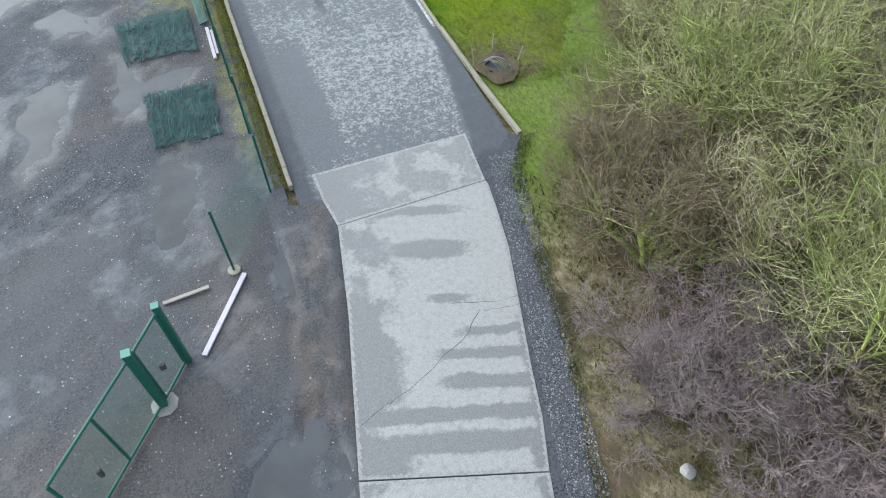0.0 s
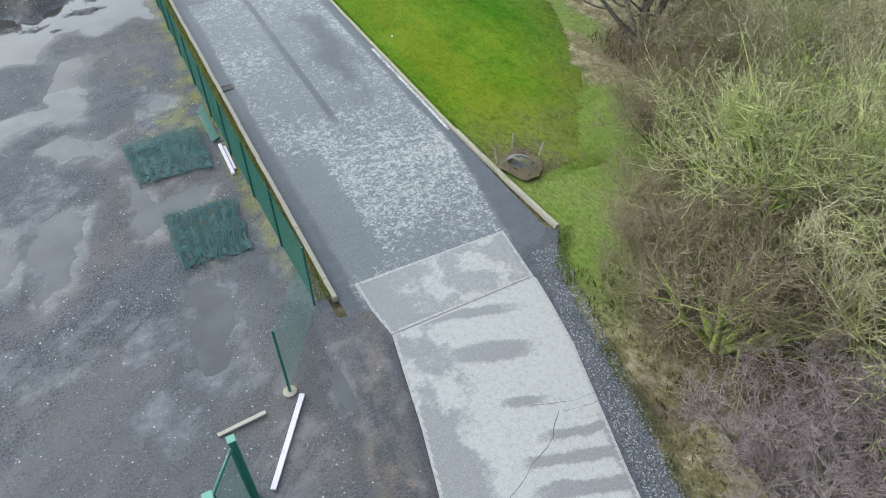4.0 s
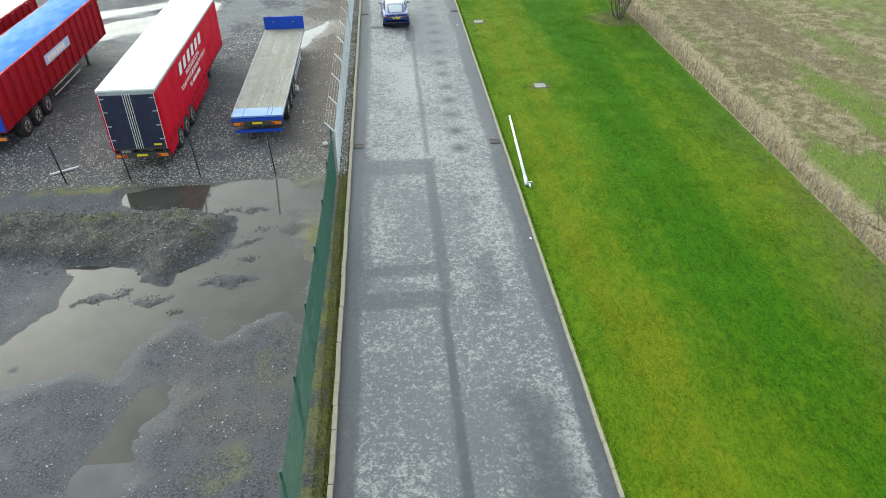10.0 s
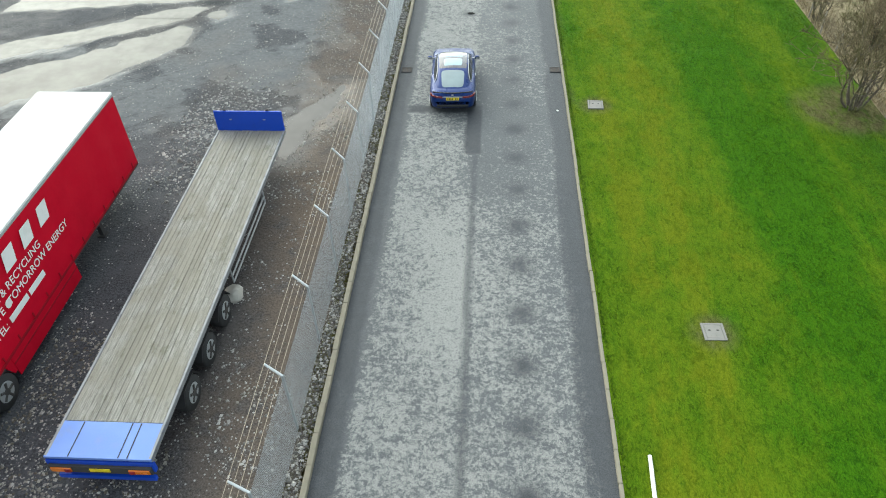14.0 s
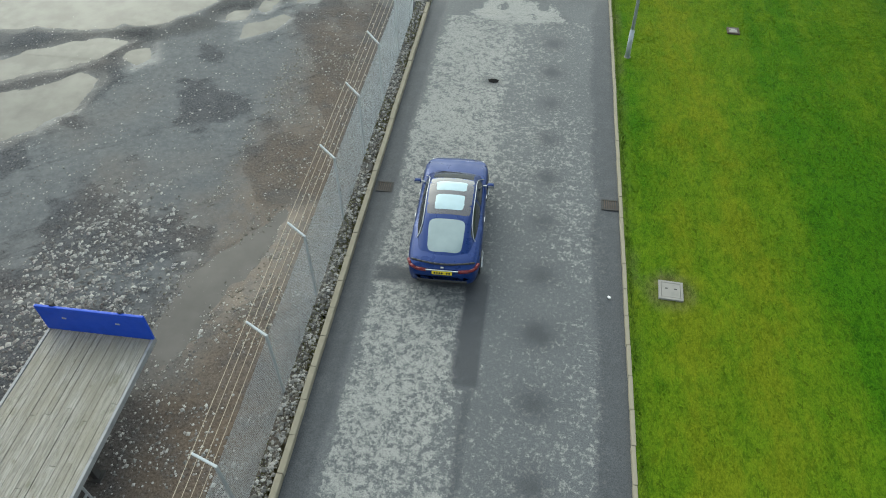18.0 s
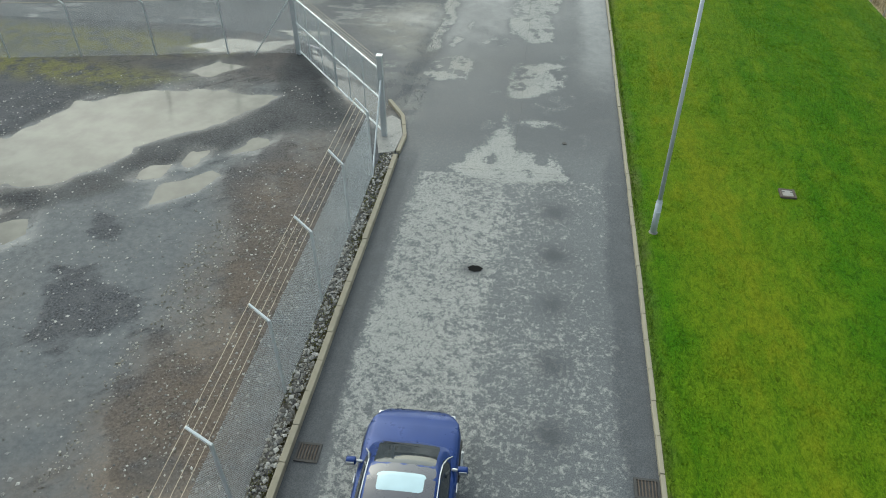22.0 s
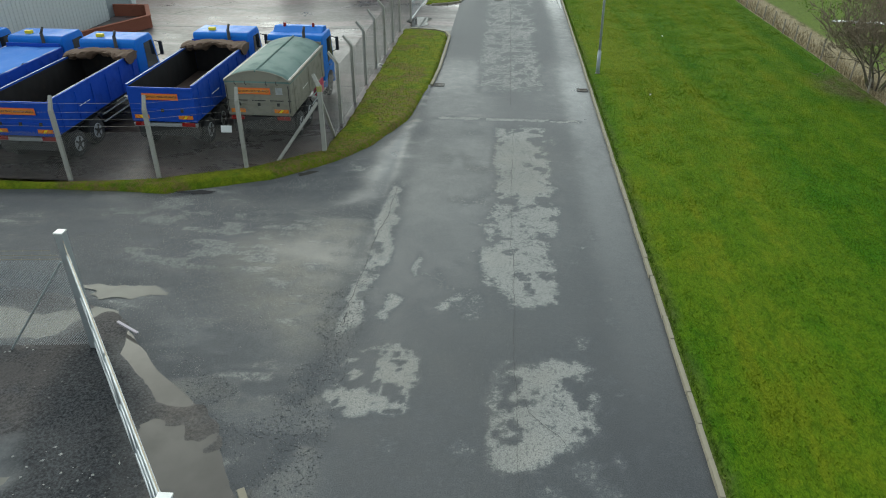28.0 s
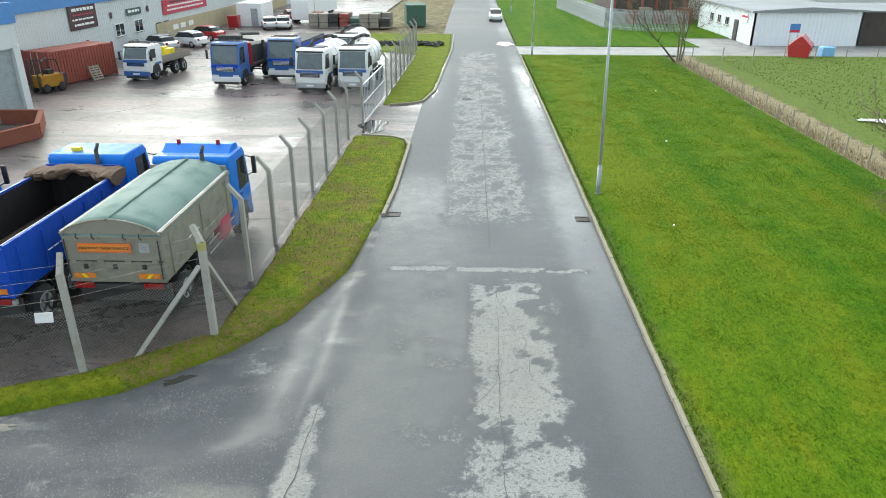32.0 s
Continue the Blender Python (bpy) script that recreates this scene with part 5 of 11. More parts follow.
ROUGH_EDGE = [(-4.0, -14), (-3.6, -7.9), (-1.7, -3.4), (0.55, 4.1), (1.25, 6.3), (1.95, 9.0), (2.7, 12.8), (3.2, 14.6), (4.3, 16.0), (4.2, 19.4), (5.5, 18.7), (8.0, 18.3), (11.0, 22.9), (13.2, 26.6), (14.6, 30.1), (15.4, 33.5), (16.4, 36.6), (16.75, 48), (16.75, 155), (90, 155), (90, -14)]
sheet("field", steps(-4, 30, 0.2), steps(-14, 60, 0.2), rough_z, {"green": lambda x, y: 0.68 * (1 - ramp(x, 9, 13)) * ramp(y, 9, 14) * (1 - ramp(y, 25, 32)) + 0.5 * ramp(value_noise(x, y, 6, 171), 0.5, 0.65) - 0.5 * band(x, 15, 18.4, 0.6) + 0.38 * ramp(x, 18.4, 20) * ramp(value_noise(x * 2.2, y * 0.25, 3.5, 181, 4), 0.40, 0.58), "dry": lambda x, y: band(x, 15.5, 18.4, 0.6) * ramp(y, 32, 37), "soil": lambda x, y: 0.95 * ramp(value_noise(x, y, 3.0, 172), 0.38, 0.55) * (1 - ramp(y, 9, 15)) + 0.30 * inside(x, y, [(4.2, 13), (8, 18), (8, 12)], 1.5) + 0.7 * inside(x + 1.5 * (value_noise(x, y, 1.5, 173) - 0.5), y, [(6.5, 12), (8.2, 17.6), (11.2, 21.6), (14, 26), (17, 28), (17, 12)], 1.6) + 0.95 * ellipse(x, y, 15.6, 24.8, 2.4, 1.8, 0, 1.2)}, ROUGH, keep=lambda x, y: (inside(x, y, ROUGH_EDGE, 0.02) > 0.5) | ((inside(x, y, ROUGH_EDGE, 1.6) > 0.1) & (x > 4.2) & (y > 18) & (y < 36)), label="rough dry winter grass and leaf litter under scrub", category="ground")
sheet("field", np.concatenate([steps(16.75, 30, 0.35), steps(31, 140, 3.0)]), np.concatenate([steps(60, 157.4, 0.35)]), rough_z, {"dry": lambda x, y: 1 - ramp(x, 18.0, 18.9), "green": lambda x, y: -0.5 * (1 - ramp(x, 18.2, 18.9)) + (0.42 + 0.33 * ramp(y, 95, 110)) * ramp(x, 18.4, 19.6) * ramp(value_noise(x * 2.2, y * 0.25, 3.5, 181, 4), 0.36, 0.56) + 0.75 * ramp(y, 108, 120) * ramp(x, 18.6, 20.4), "soil": lambda x, y: 0.45 * ramp(value_noise(x * 2.0, y * 0.2, 3.0, 182), 0.56, 0.68) * ramp(x, 18.5, 20) * (1 - 0.8 * ramp(y, 108, 120))}, ROUGH, label="rough field of tan and green grass behind a wire fence", category="field")
sheet("field", np.concatenate([steps(30, 140, 2.0)]), steps(-14, 60, 2.0), rough_z, {"green": lambda x, y: 0.4 + 0 * x, "soil": lambda x, y: 0 * x}, ROUGH, label="rough field of tan and green grass", category="field")

VERGE_A = [(-6.4, 107.45), (-5.25, 109.3), (-4.3, 112.1), (-3.75, 116.6), (-3.6, 120), (-3.6, 126.6), (-3.8, 127.6), (-4.4, 128.2), (-6.7, 128.5), (-6.9, 111), (-7.2, 108.3), (-9.6, 106.4), (-12.2, 105.3), (-16, 104.7), (-62, 104.8), (-62, 103.7), (-24, 104), (-17, 104.1), (-11.6, 104.4), (-8.4, 105.7)]
VERGE_B = [(-6.2, 136.0), (-4.6, 136.6), (-3.6, 137.4), (-3.0, 141), (-2.7, 150), (-2.4, 162), (-2.6, 174.6), (-14, 174.6), (-14, 163), (-5.7, 158), (-6.1, 142)]


def verge_z(x, y, pts):
    return 0.06 + 0.06 * value_noise(x, y, 1.5, 191) - 0.55 * (1 - inside(x + 0.25 * (value_noise(x, y, 0.7, 194) - 0.5), y, pts, 0.3))


def verge(pts, y0, y1, label):
    return sheet("verge", steps(-22 if y0 < 120 else -15, -2.3, 0.09), steps(y0, y1, 0.09), lambda x, y: verge_z(x, y, pts), {"lush": lambda x, y: value_noise(x, y, 2.5, 192), "bare": lambda x, y: (0.95 if y0 < 120 else 0.30) * ramp(value_noise(x, y, 1.2, 193, 4) + 0.12 * ramp(-x, 3.9, 5.0) * (1 - ramp(-x, 7.5, 9)) - 0.25 * ramp(y, 121, 126), 0.47, 0.60)}, VERGE, keep=lambda x, y: inside(x, y, pts, 1.0) > 0.12, label=label, category="verge")


verge(VERGE_A, 103.4, 128.8, "mossy grass verge curving round the yard corner")
verge(VERGE_B, 135.6, 175, "grass verge in front of the lorry yard")
YARD3 = [(-6.2, 110), (-6.8, 108.5), (-9.5, 106.55), (-12.2, 105.35), (-16, 104.75), (-62, 104.8), (-62, 240), (-14, 240), (-14, 163), (-5.6, 158), (-6.1, 136.2), (-4.5, 136.4), (-3.6, 137), (-3.6, 127.6), (-4.4, 128.4), (-6.6, 128.7)]
# mud mask: wet dirt by the fence plus painted shade below the tippers
sheet("lorry_yard", steps(-62, -3.6, 0.4), steps(104.8, 240, 0.4), lambda x, y: -0.012 + 0 * x, {"mud": lambda x, y: 0.52 * (1 - ramp(y + 0.2 * (x + 8), 107, 115)) + 0.25 * ellipse(x, y, -15, 109, 9, 5, 0, 3)}, YARD_CONCRETE, keep=lambda x, y: inside(x, y, YARD3, 0.7) > 0.12, label="wet reddish concrete lorry yard", category="yard")

for k, (x0, y0, x1, y1) in enumerate(((-29, 127.4, -7.0, 128.4), (-24, 140.9, -7.4, 139.0), (-23.0, 131.5, -20.2, 135.9), (-30, 149.9, -12.0, 148.6), (-26, 115.2, -7.4, 116.4), (-30, 140.2, -24.2, 139.2))):
    joint = seam(x0, y0, x1, y1, 0.055, 0.012, 80 + k, "dark joint filled with dirt in the yard concrete")
    joint.location.z = -0.018
# one wide sheet below everything, out to the horizon
bm = bmesh.new()
bm.faces.new([bm.verts.new((a, b, -0.2)) for a, b in ((-2500, -2500), (2500, -2500), (2500, 2500), (-2500, 2500))])
tagged(link_mesh("ground", bm, ROUGH), "rough grassland reaching to the horizon", "ground", kind="structure")


# ---- the blue car ----
CAR_BLUE = painted("deep_blue_metallic_paint", (0.004, 0.026, 0.135), 0.24, 0.3, dirt=0.06, dirt_colour=(0.03, 0.04, 0.08), coat=0.15, spec=0.3)
CAR_ROOF = painted("dark_gloss_roof", (0.018, 0.020, 0.038), 0.2, 0.1, dirt=0.1, coat=1.0)
# both panes carry the reflected sky in their pale base colour
CAR_GLASS = make_glass("painted_sky_rear_glass", (0.20, 0.25, 0.26), 0.04)
CAR_PANEL = make_glass("painted_sky_roof_panel", (0.30, 0.40, 0.44), 0.03)


CAR_LENS = painted("dark_red_lens", (0.14, 0.008, 0.012), 0.18, dirt=0.1)


def lerp(y, table, k):
    ys = [r[0] for r in table]
    return float(np.interp(y, ys, [r[k] for r in table]))


LOWER = [  # along the car: half width, sill, shoulder, deck
    (-2.49, 0.58, 0.44, 0.66, 0.74), (-2.45, 0.76, 0.36, 0.76, 0.86), (-2.36, 0.86, 0.30, 0.84, 0.99), (-2.2, 0.925, 0.26, 0.88, 1.025), (-1.9, 0.965, 0.24, 0.91, 1.045), (-1.45, 0.982, 0.22, 0.93, 1.06),
    (-0.9, 0.975, 0.19, 0.92, 1.03), (0.0, 0.965, 0.18, 0.90, 1.0), (0.7, 0.965, 0.18, 0.88, 0.97), (1.15, 0.968, 0.19, 0.87, 0.96), (1.5, 0.972, 0.21, 0.86, 0.93), (1.85, 0.955, 0.22, 0.82, 0.865),
    (2.1, 0.90, 0.24, 0.755, 0.80), (2.3, 0.80, 0.27, 0.68, 0.72), (2.42, 0.66, 0.30, 0.61, 0.64), (2.48, 0.44, 0.36, 0.54, 0.56)]
CABIN = [  # half width at the belt, at the roof, belt height, roof height
    (-2.12, 0.66, 0.50, 1.00, 1.035), (-1.9, 0.76, 0.55, 0.985, 1.11), (-1.5, 0.83, 0.58, 0.95, 1.235), (-1.0, 0.865, 0.605, 0.92, 1.36), (-0.5, 0.88, 0.63, 0.90, 1.425), (0.0, 0.885, 0.645, 0.89, 1.445),
    (0.35, 0.885, 0.645, 0.88, 1.43), (0.65, 0.88, 0.63, 0.88, 1.37), (0.95, 0.87, 0.62, 0.88, 1.22), (1.25, 0.85, 0.64, 0.89, 1.05), (1.45, 0.80, 0.66, 0.89, 0.94)]


def cabin_at(y, s, lift=0.0):
    """A point of the cabin's skin: y along the car, s from -1 to 1 across, roof between -0.6 and 0.6."""
    wb, wt, zb, zr = (lerp(y, CABIN, k) for k in (1, 2, 3, 4))
    a = abs(s)
    if a <= 0.6:
        x, z = wt * a / 0.6, zr - 0.05 * (a / 0.6) ** 2
    else:
        t = (a - 0.6) / 0.4
        x, z = wt + (wb - wt) * (t ** 0.85), zr - 0.05 - (zr - 0.05 - zb) * (t ** 1.12)
    k = min(1.0, max(0.0, (a - 0.45) / 0.4))
    return Vector((math.copysign(x + lift * k, s), y, z + lift * (1 - 0.6 * k)))


def patch(fun, u0, u1, v0, v1, nu, nv, round_off=0.25, lift=0.006):
    """A pane of a skin fun(u, v, lift) with rounded corners and a turned-down rim."""
    bm = bmesh.new()
    rows = []
    for i in range(nu + 1):
        a = -1 + 2 * i / nu
        row = []
        for j in range(nv + 1):
            b = -1 + 2 * j / nv
            m = max(abs(a), abs(b))
            r = m * ((abs(a) / m) ** (2 / round_off) + (abs(b) / m) ** (2 / round_off)) ** (round_off / 2) if m > 1e-6 else 0.0
            k = m / r if r > 1e-6 else 1.0
            edge = 0.0 if m > 0.999 else lift
            row.append(bm.verts.new(fun(u0 + (u1 - u0) * (a * k * 0.5 + 0.5), v0 + (v1 - v0) * (b * k * 0.5 + 0.5), edge)))
        rows.append(row)
    for i in range(nu):
        for j in range(nv):
            bm.faces.new((rows[i][j], rows[i + 1][j], rows[i + 1][j + 1], rows[i][j + 1]))
    bmesh.ops.recalc_face_normals(bm, faces=bm.faces)
    return bm


def skin(stations, ring):
    """A lofted closed hull: ring(y) gives the points of one cross-section."""
    bm = bmesh.new()
    rs = [[bm.verts.new(p) for p in ring(y)] for y in stations]
    n = len(rs[0])
    for a, b in zip(rs, rs[1:]):
        for k in range(n):
            bm.faces.new((a[k], a[(k + 1) % n], b[(k + 1) % n], b[k]))
    bm.faces.new(rs[0][::-1])
    bm.faces.new(rs[-1])
    bmesh.ops.recalc_face_normals(bm, faces=bm.faces)
    return bm


def lower_ring(y):
    w, zb, zs, zt = (lerp(y, LOWER, k) for k in (1, 2, 3, 4))
    half = [(0.0, zb), (w * 0.80, zb), (w * 0.95, zb + 0.06), (w, zb + 0.22), (w * 1.0, zs - 0.14), (w * 0.985, zs - 0.04), (w * 0.94, zs + (zt - zs) * 0.35), (w * 0.82, zs + (zt - zs) * 0.75), (w * 0.5, zt), (0.0, zt + 0.012)]
    return [(x, y, z) for x, z in half] + [(-x, y, z) for x, z in half[-2:0:-1]]


def cabin_ring(y):
    ss = [-1, -0.9, -0.78, -0.67, -0.6, -0.5, -0.3, 0, 0.3, 0.5, 0.6, 0.67, 0.78, 0.9, 1]
    return [cabin_at(y, s) for s in ss] + [(0.5, y, 0.8), (-0.5, y, 0.8)]


def wheel(parent, x, y, r, w, rim_mat, dual=False, dish=0.62):
    s = 1 if x > 0 else -1
    holder = part("wheel", disc(bmesh.new(), (x, y, r), r * 0.95, r, w, sides=28), RUBBER, parent, "black rubber tyre", True)
    holder.name = "tyre"
    bm = disc(bmesh.new(), (x + s * (w / 2 + 0.002), y, r), r * dish * 0.92, r * dish, 0.02, sides=24)
    part("rim", bm, rim_mat, holder, "metal wheel rim")
    hub = disc(bmesh.new(), (x + s * (w / 2 + 0.02), y, r), r * 0.16, r * 0.2, 0.05, sides=12)
    for k in range(5):
        a = 2 * math.pi * k / 5
        tube(hub, (x + s * (w / 2 + 0.016), y + r * 0.12 * math.cos(a), r + r * 0.12 * math.sin(a)), (x + s * (w / 2 + 0.016), y + r * dish * 0.88 * math.cos(a), r + r * dish * 0.88 * math.sin(a)), r * 0.06, r * 0.085, 5)
    part("hub", hub, rim_mat if not dual else CHASSIS, holder)
    return holder


def blue_car(m):
    car = thing("car", "deep blue hatchback saloon with glass roof panels on the road", "car", m)
    sy = sorted({r[0] for r in LOWER} | set(np.linspace(-2.3, 2.3, 24).tolist()))
    part("body", skin(sy, lower_ring), CAR_BLUE, car, "deep blue metallic bodywork", True)
    cy = sorted({r[0] for r in CABIN} | set(np.linspace(-2.1, 1.42, 22).tolist()))
    part("cabin", skin(cy, cabin_ring), CAR_BLUE, car, "blue pillars and roof rails", True)
    part("roof", patch(cabin_at, -0.86, 0.66, -0.585, 0.585, 14, 12, 0.12, 0.004), CAR_ROOF, car, "dark glossy roof skin", True)
    part("rear_window", patch(cabin_at, -2.0, -1.02, -0.50, 0.50, 12, 12, 0.30, 0.010), CAR_GLASS, car, "curved rear window tinted grey for reflected sky", True)
    part("roof_panel", patch(cabin_at, -0.72, -0.10, -0.42, 0.42, 8, 8, 0.12, 0.011), CAR_PANEL, car, "glass roof panel tinted pale for reflected sky", True)
    part("roof_panel", patch(cabin_at, 0.02, 0.46, -0.44, 0.44, 8, 8, 0.12, 0.011), CAR_PANEL, car, "glass roof panel tinted pale for reflected sky", True)
    part("windscreen", patch(cabin_at, 0.66, 1.36, -0.56, 0.56, 10, 12, 0.14, 0.010), GLASS, car, "dark windscreen", True)
    for s in (-1, 1):
        def side(u, v, lift, s=s):
            return cabin_at(u, s * v, lift)
        part("side_window", patch(side, -1.42, -0.12, 0.68, 0.95, 12, 6, 0.45, 0.010), GLASS, car, "dark rear side window", True)
        part("side_window", patch(side, -0.06, 1.02, 0.68, 0.95, 12, 6, 0.40, 0.010), GLASS, car, "dark front side window", True)
        trim = bmesh.new()
        pts = [cabin_at(y, s * v, 0.018) for y, v in ((-1.52, 0.97), (-1.42, 0.80), (-1.1, 0.68), (-0.6, 0.645), (0.0, 0.635), (0.5, 0.645), (0.8, 0.68), (1.05, 0.78), (1.2, 0.95))]
        for a, b in zip(pts, pts[1:]):
            tube(trim, a, b, 0.014, sides=6)
        part("window_trim", trim, STEEL, car, "bright chrome window surround")
        mir = part("mirror", box(bmesh.new(), s * 1.075, 0.86, 0.99, 0.20, 0.13, 0.13, 0.045), CAR_BLUE, car, "blue door mirror with bright stem", True)
        part("mirror_glass", box(bmesh.new(), s * 1.08, 0.79, 0.99, 0.15, 0.012, 0.09, 0.004), STEEL, mir)
        part("mirror_stem", tube(bmesh.new(), (s * 0.87, 0.90, 0.93), (s * 1.0, 0.87, 0.97), 0.03, 0.025), STEEL, mir)
        lamp = [(s * 0.42, -2.462, 0.84), (s * 0.70, -2.43, 0.855), (s * 0.86, -2.33, 0.87), (s * 0.93, -2.15, 0.875)]
        bm = bmesh.new()
        for a, b in zip(lamp, lamp[1:]):
            tube(bm, a, b, 0.045, 0.05, 8)
        part("tail_light", bm, CAR_LENS, car, "slim dark red tail light", True)
        part("headlight", box(bmesh.new(), s * 0.68, 2.24, 0.66, 0.26, 0.16, 0.08, 0.03), STEEL, car, "clear headlight", True)
        for y in (-1.48, 1.48):
            wheel(car, s * 0.868, y, 0.352, 0.245, STEEL, dish=0.72)
            part("wheel_arch", disc(bmesh.new(), (s * 0.962, y, 0.36), 0.405, 0.415, 0.05, sides=28), BLACK, car, "dark wheel arch")
        part("handle", box(bmesh.new(), s * 0.985, -0.35, 0.78, 0.02, 0.2, 0.03, 0.006), STEEL, car)
        part("handle", box(bmesh.new(), s * 0.985, 0.62, 0.77, 0.02, 0.2, 0.03, 0.006), STEEL, car)
    bm = bmesh.new()
    for a, b in zip(np.linspace(-0.84, 0.84, 12)[:-1], np.linspace(-0.84, 0.84, 12)[1:]):
        tube(bm, (a, -2.37 + 0.22 * a * a, 1.0 - 0.03 * a * a), (b, -2.37 + 0.22 * b * b, 1.0 - 0.03 * b * b), 0.028, sides=8)
    part("spoiler", bm, BLACK, car, "dark spoiler lip on the tailgate", True)
    part("chrome_strip", box(bmesh.new(), 0, -2.485, 0.875, 0.86, 0.03, 0.028, 0.008), STEEL, car, "chrome strip above the plate")
    plate = part("number_plate", box(bmesh.new(), 0, -2.492, 0.79, 0.54, 0.02, 0.125, 0.005), YELLOW, car, "yellow number plate")
    for k in range(7):
        if k != 4:
            part("plate_bar", boxed(-0.195 + 0.065 * k, -2.504, 0.79, 0.04, 0.006, 0.07), BLACK, plate)
    part("rear_bumper", box(bmesh.new(), 0, -2.44, 0.46, 1.35, 0.14, 0.12, 0.045), BLACK, car, "dark lower bumper", True)
    part("wiper", tube(bmesh.new(), (-0.55, 1.35, 1.0), (0.2, 1.25, 1.06), 0.01), BLACK, car)
    part("badge", box(bmesh.new(), 0, -2.435, 0.935, 0.08, 0.03, 0.05, 0.008), STEEL, car)
    return car


blue_car(pose(-1.07, 74.98, 0.0, 0, 0, 1.8))


# ---- kerbs, gullies, covers, lamps ----
def kerb_run(name, x, y0, y1, w, h, label, lean=0.0):
    holder = thing(name, label, "kerb", kind="structure")
    me, n, k = None, int((y1 - y0) / 0.93), 0
    for k in range(n):
        y = y0 + 0.93 * k
        if me is None:
            ob = part("kerb_stone", box(bmesh.new(), 0, 0.46, 0, w, 0.918, h, 0.018), KERB, holder)
            me = ob.data
        else:
            ob = new("kerb_stone", me)
            ob.parent = holder
        ob.matrix_basis = pose(x + random.uniform(-0.008, 0.008), y, h / 2 - 0.1 + random.uniform(-0.008, 0.008), 0, lean, random.uniform(-0.5, 0.5))
    return holder


def kerb_path(name, pts, label, h=0.22, w=0.14):
    """Short kerb stones laid along a bent line."""
    holder = thing(name, label, "kerb", kind="structure")
    for (ax, ay), (bx, by) in zip(pts, pts[1:]):
        length = math.hypot(bx - ax, by - ay)
        n = max(1, round(length / 0.93))
        turn = math.degrees(math.atan2(by - ay, bx - ax))
        for k in range(n):
            t = (k + 0.5) / n
            ob = part("kerb_stone", box(bmesh.new(), 0, 0, 0, length / n - 0.012, w, h, 0.015), KERB, holder)
            ob.matrix_basis = pose(ax + (bx - ax) * t, ay + (by - ay) * t, h / 2 - 0.1 + random.uniform(-0.006, 0.006), 0, 0, turn + random.uniform(-0.6, 0.6))
    return holder


kerb_run("kerb_east", 3.935, 23.0, 158.0, 0.10, 0.195, "pale concrete kerb along the lawn")
kerb_path("kerb_east_end", [(4.25, 16.1), (4.08, 19.0), (3.97, 23.0)], "mossy concrete kerb end beside the scrub")
kerb_run("kerb_west", -3.78, 16.6, 88.4, 0.15, 0.25, "stained concrete kerb below the fences")
kerb_path("kerb_mouth", [(-3.77, 88.5), (-3.72, 89.6), (-4.05, 91.0), (-4.8, 92.2)], "broken curved kerb at the yard mouth", 0.2)
kerb_path("kerb_verge", [(-3.72, 116.8), (-3.58, 120), (-3.58, 126.6), (-3.85, 127.6), (-4.6, 128.2), (-6.2, 128.5)], "low kerb round the verge tip", 0.2)
kerb_path("kerb_verge_far", [(-5.6, 136.1), (-4.5, 136.5), (-3.6, 137.3), (-3.0, 141), (-2.7, 150), (-2.4, 162), (-2.5, 174)], "low kerb along the far verge", 0.2)


def gully(x, y, turn=0):
    g = thing("drain_grate", "rusty iron drain grate set in the road gutter", "drain grate", pose(x, y, -0.012 if y < 100 else -0.024, 0, 0, turn), "drain grates along the kerbs")
    f = bmesh.new()
    for dx, dy, sx, sy in ((-0.23, 0, 0.05, 0.46), (0.23, 0, 0.05, 0.46), (0, -0.21, 0.41, 0.05), (0, 0.21, 0.41, 0.05)):
        box(f, dx, dy, 0.014, sx, sy, 0.03, 0.004)
    part("frame", f, CHASSIS, g)
    # thin black plate paints the dark of the gully below the bars
    part("pit", box(bmesh.new(), 0, 0, 0.004, 0.40, 0.36, 0.008), BLACK, g)
    for k in range(6):
        part("bar", box(bmesh.new(), -0.165 + 0.066 * k, 0, 0.02, 0.028, 0.37, 0.022, 0.003), RUST, g)
    return g


RUST = painted("rusty_iron", (0.095, 0.075, 0.06), 0.8, 0.2, dirt=0.6, dirt_colour=(0.05, 0.04, 0.035), scale=8)
for x, y in ((-3.42, 31.1), (-3.42, 53.7), (-3.36, 76.5), (3.55, 53.6), (3.62, 76.6), (-3.35, 117.0), (3.55, 116.8)):
    gully(x, y)

COVER = painted("grey_cover_concrete", (0.25, 0.24, 0.22), 0.7, dirt=0.5, dirt_colour=(0.17, 0.17, 0.16), scale=4)
for x, y, s in ((5.14, 73.3, 0.58), (7.26, 60.5, 0.58), (8.8, 87.58, 0.40)):
    c = thing("manhole_cover", "square grey manhole cover in a worn patch of lawn", "manhole cover", pose(x, y, 0.085, 0, 0, random.uniform(-4, 4)), "manhole covers in the lawn")
    bm = bmesh.new()
    for dx, dy, sx, sy in ((-s / 2, 0, 0.07, s + 0.07), (s / 2, 0, 0.07, s + 0.07), (0, -s / 2, s - 0.07, 0.07), (0, s / 2, s - 0.07, 0.07)):
        box(bm, dx, dy, 0.0, sx, sy, 0.09, 0.008)
    part("frame", bm, COVER if s > 0.45 else RUST, c)
    lid = part("lid", box(bmesh.new(), 0, 0, 0.012, s - 0.085, s - 0.085, 0.06, 0.01), COVER, c)
    for dx in (-0.12, 0.12):
        part("lifting_eye", box(bmesh.new(), dx, 0.05, 0.046, 0.07, 0.035, 0.012, 0.004), CHASSIS, lid)
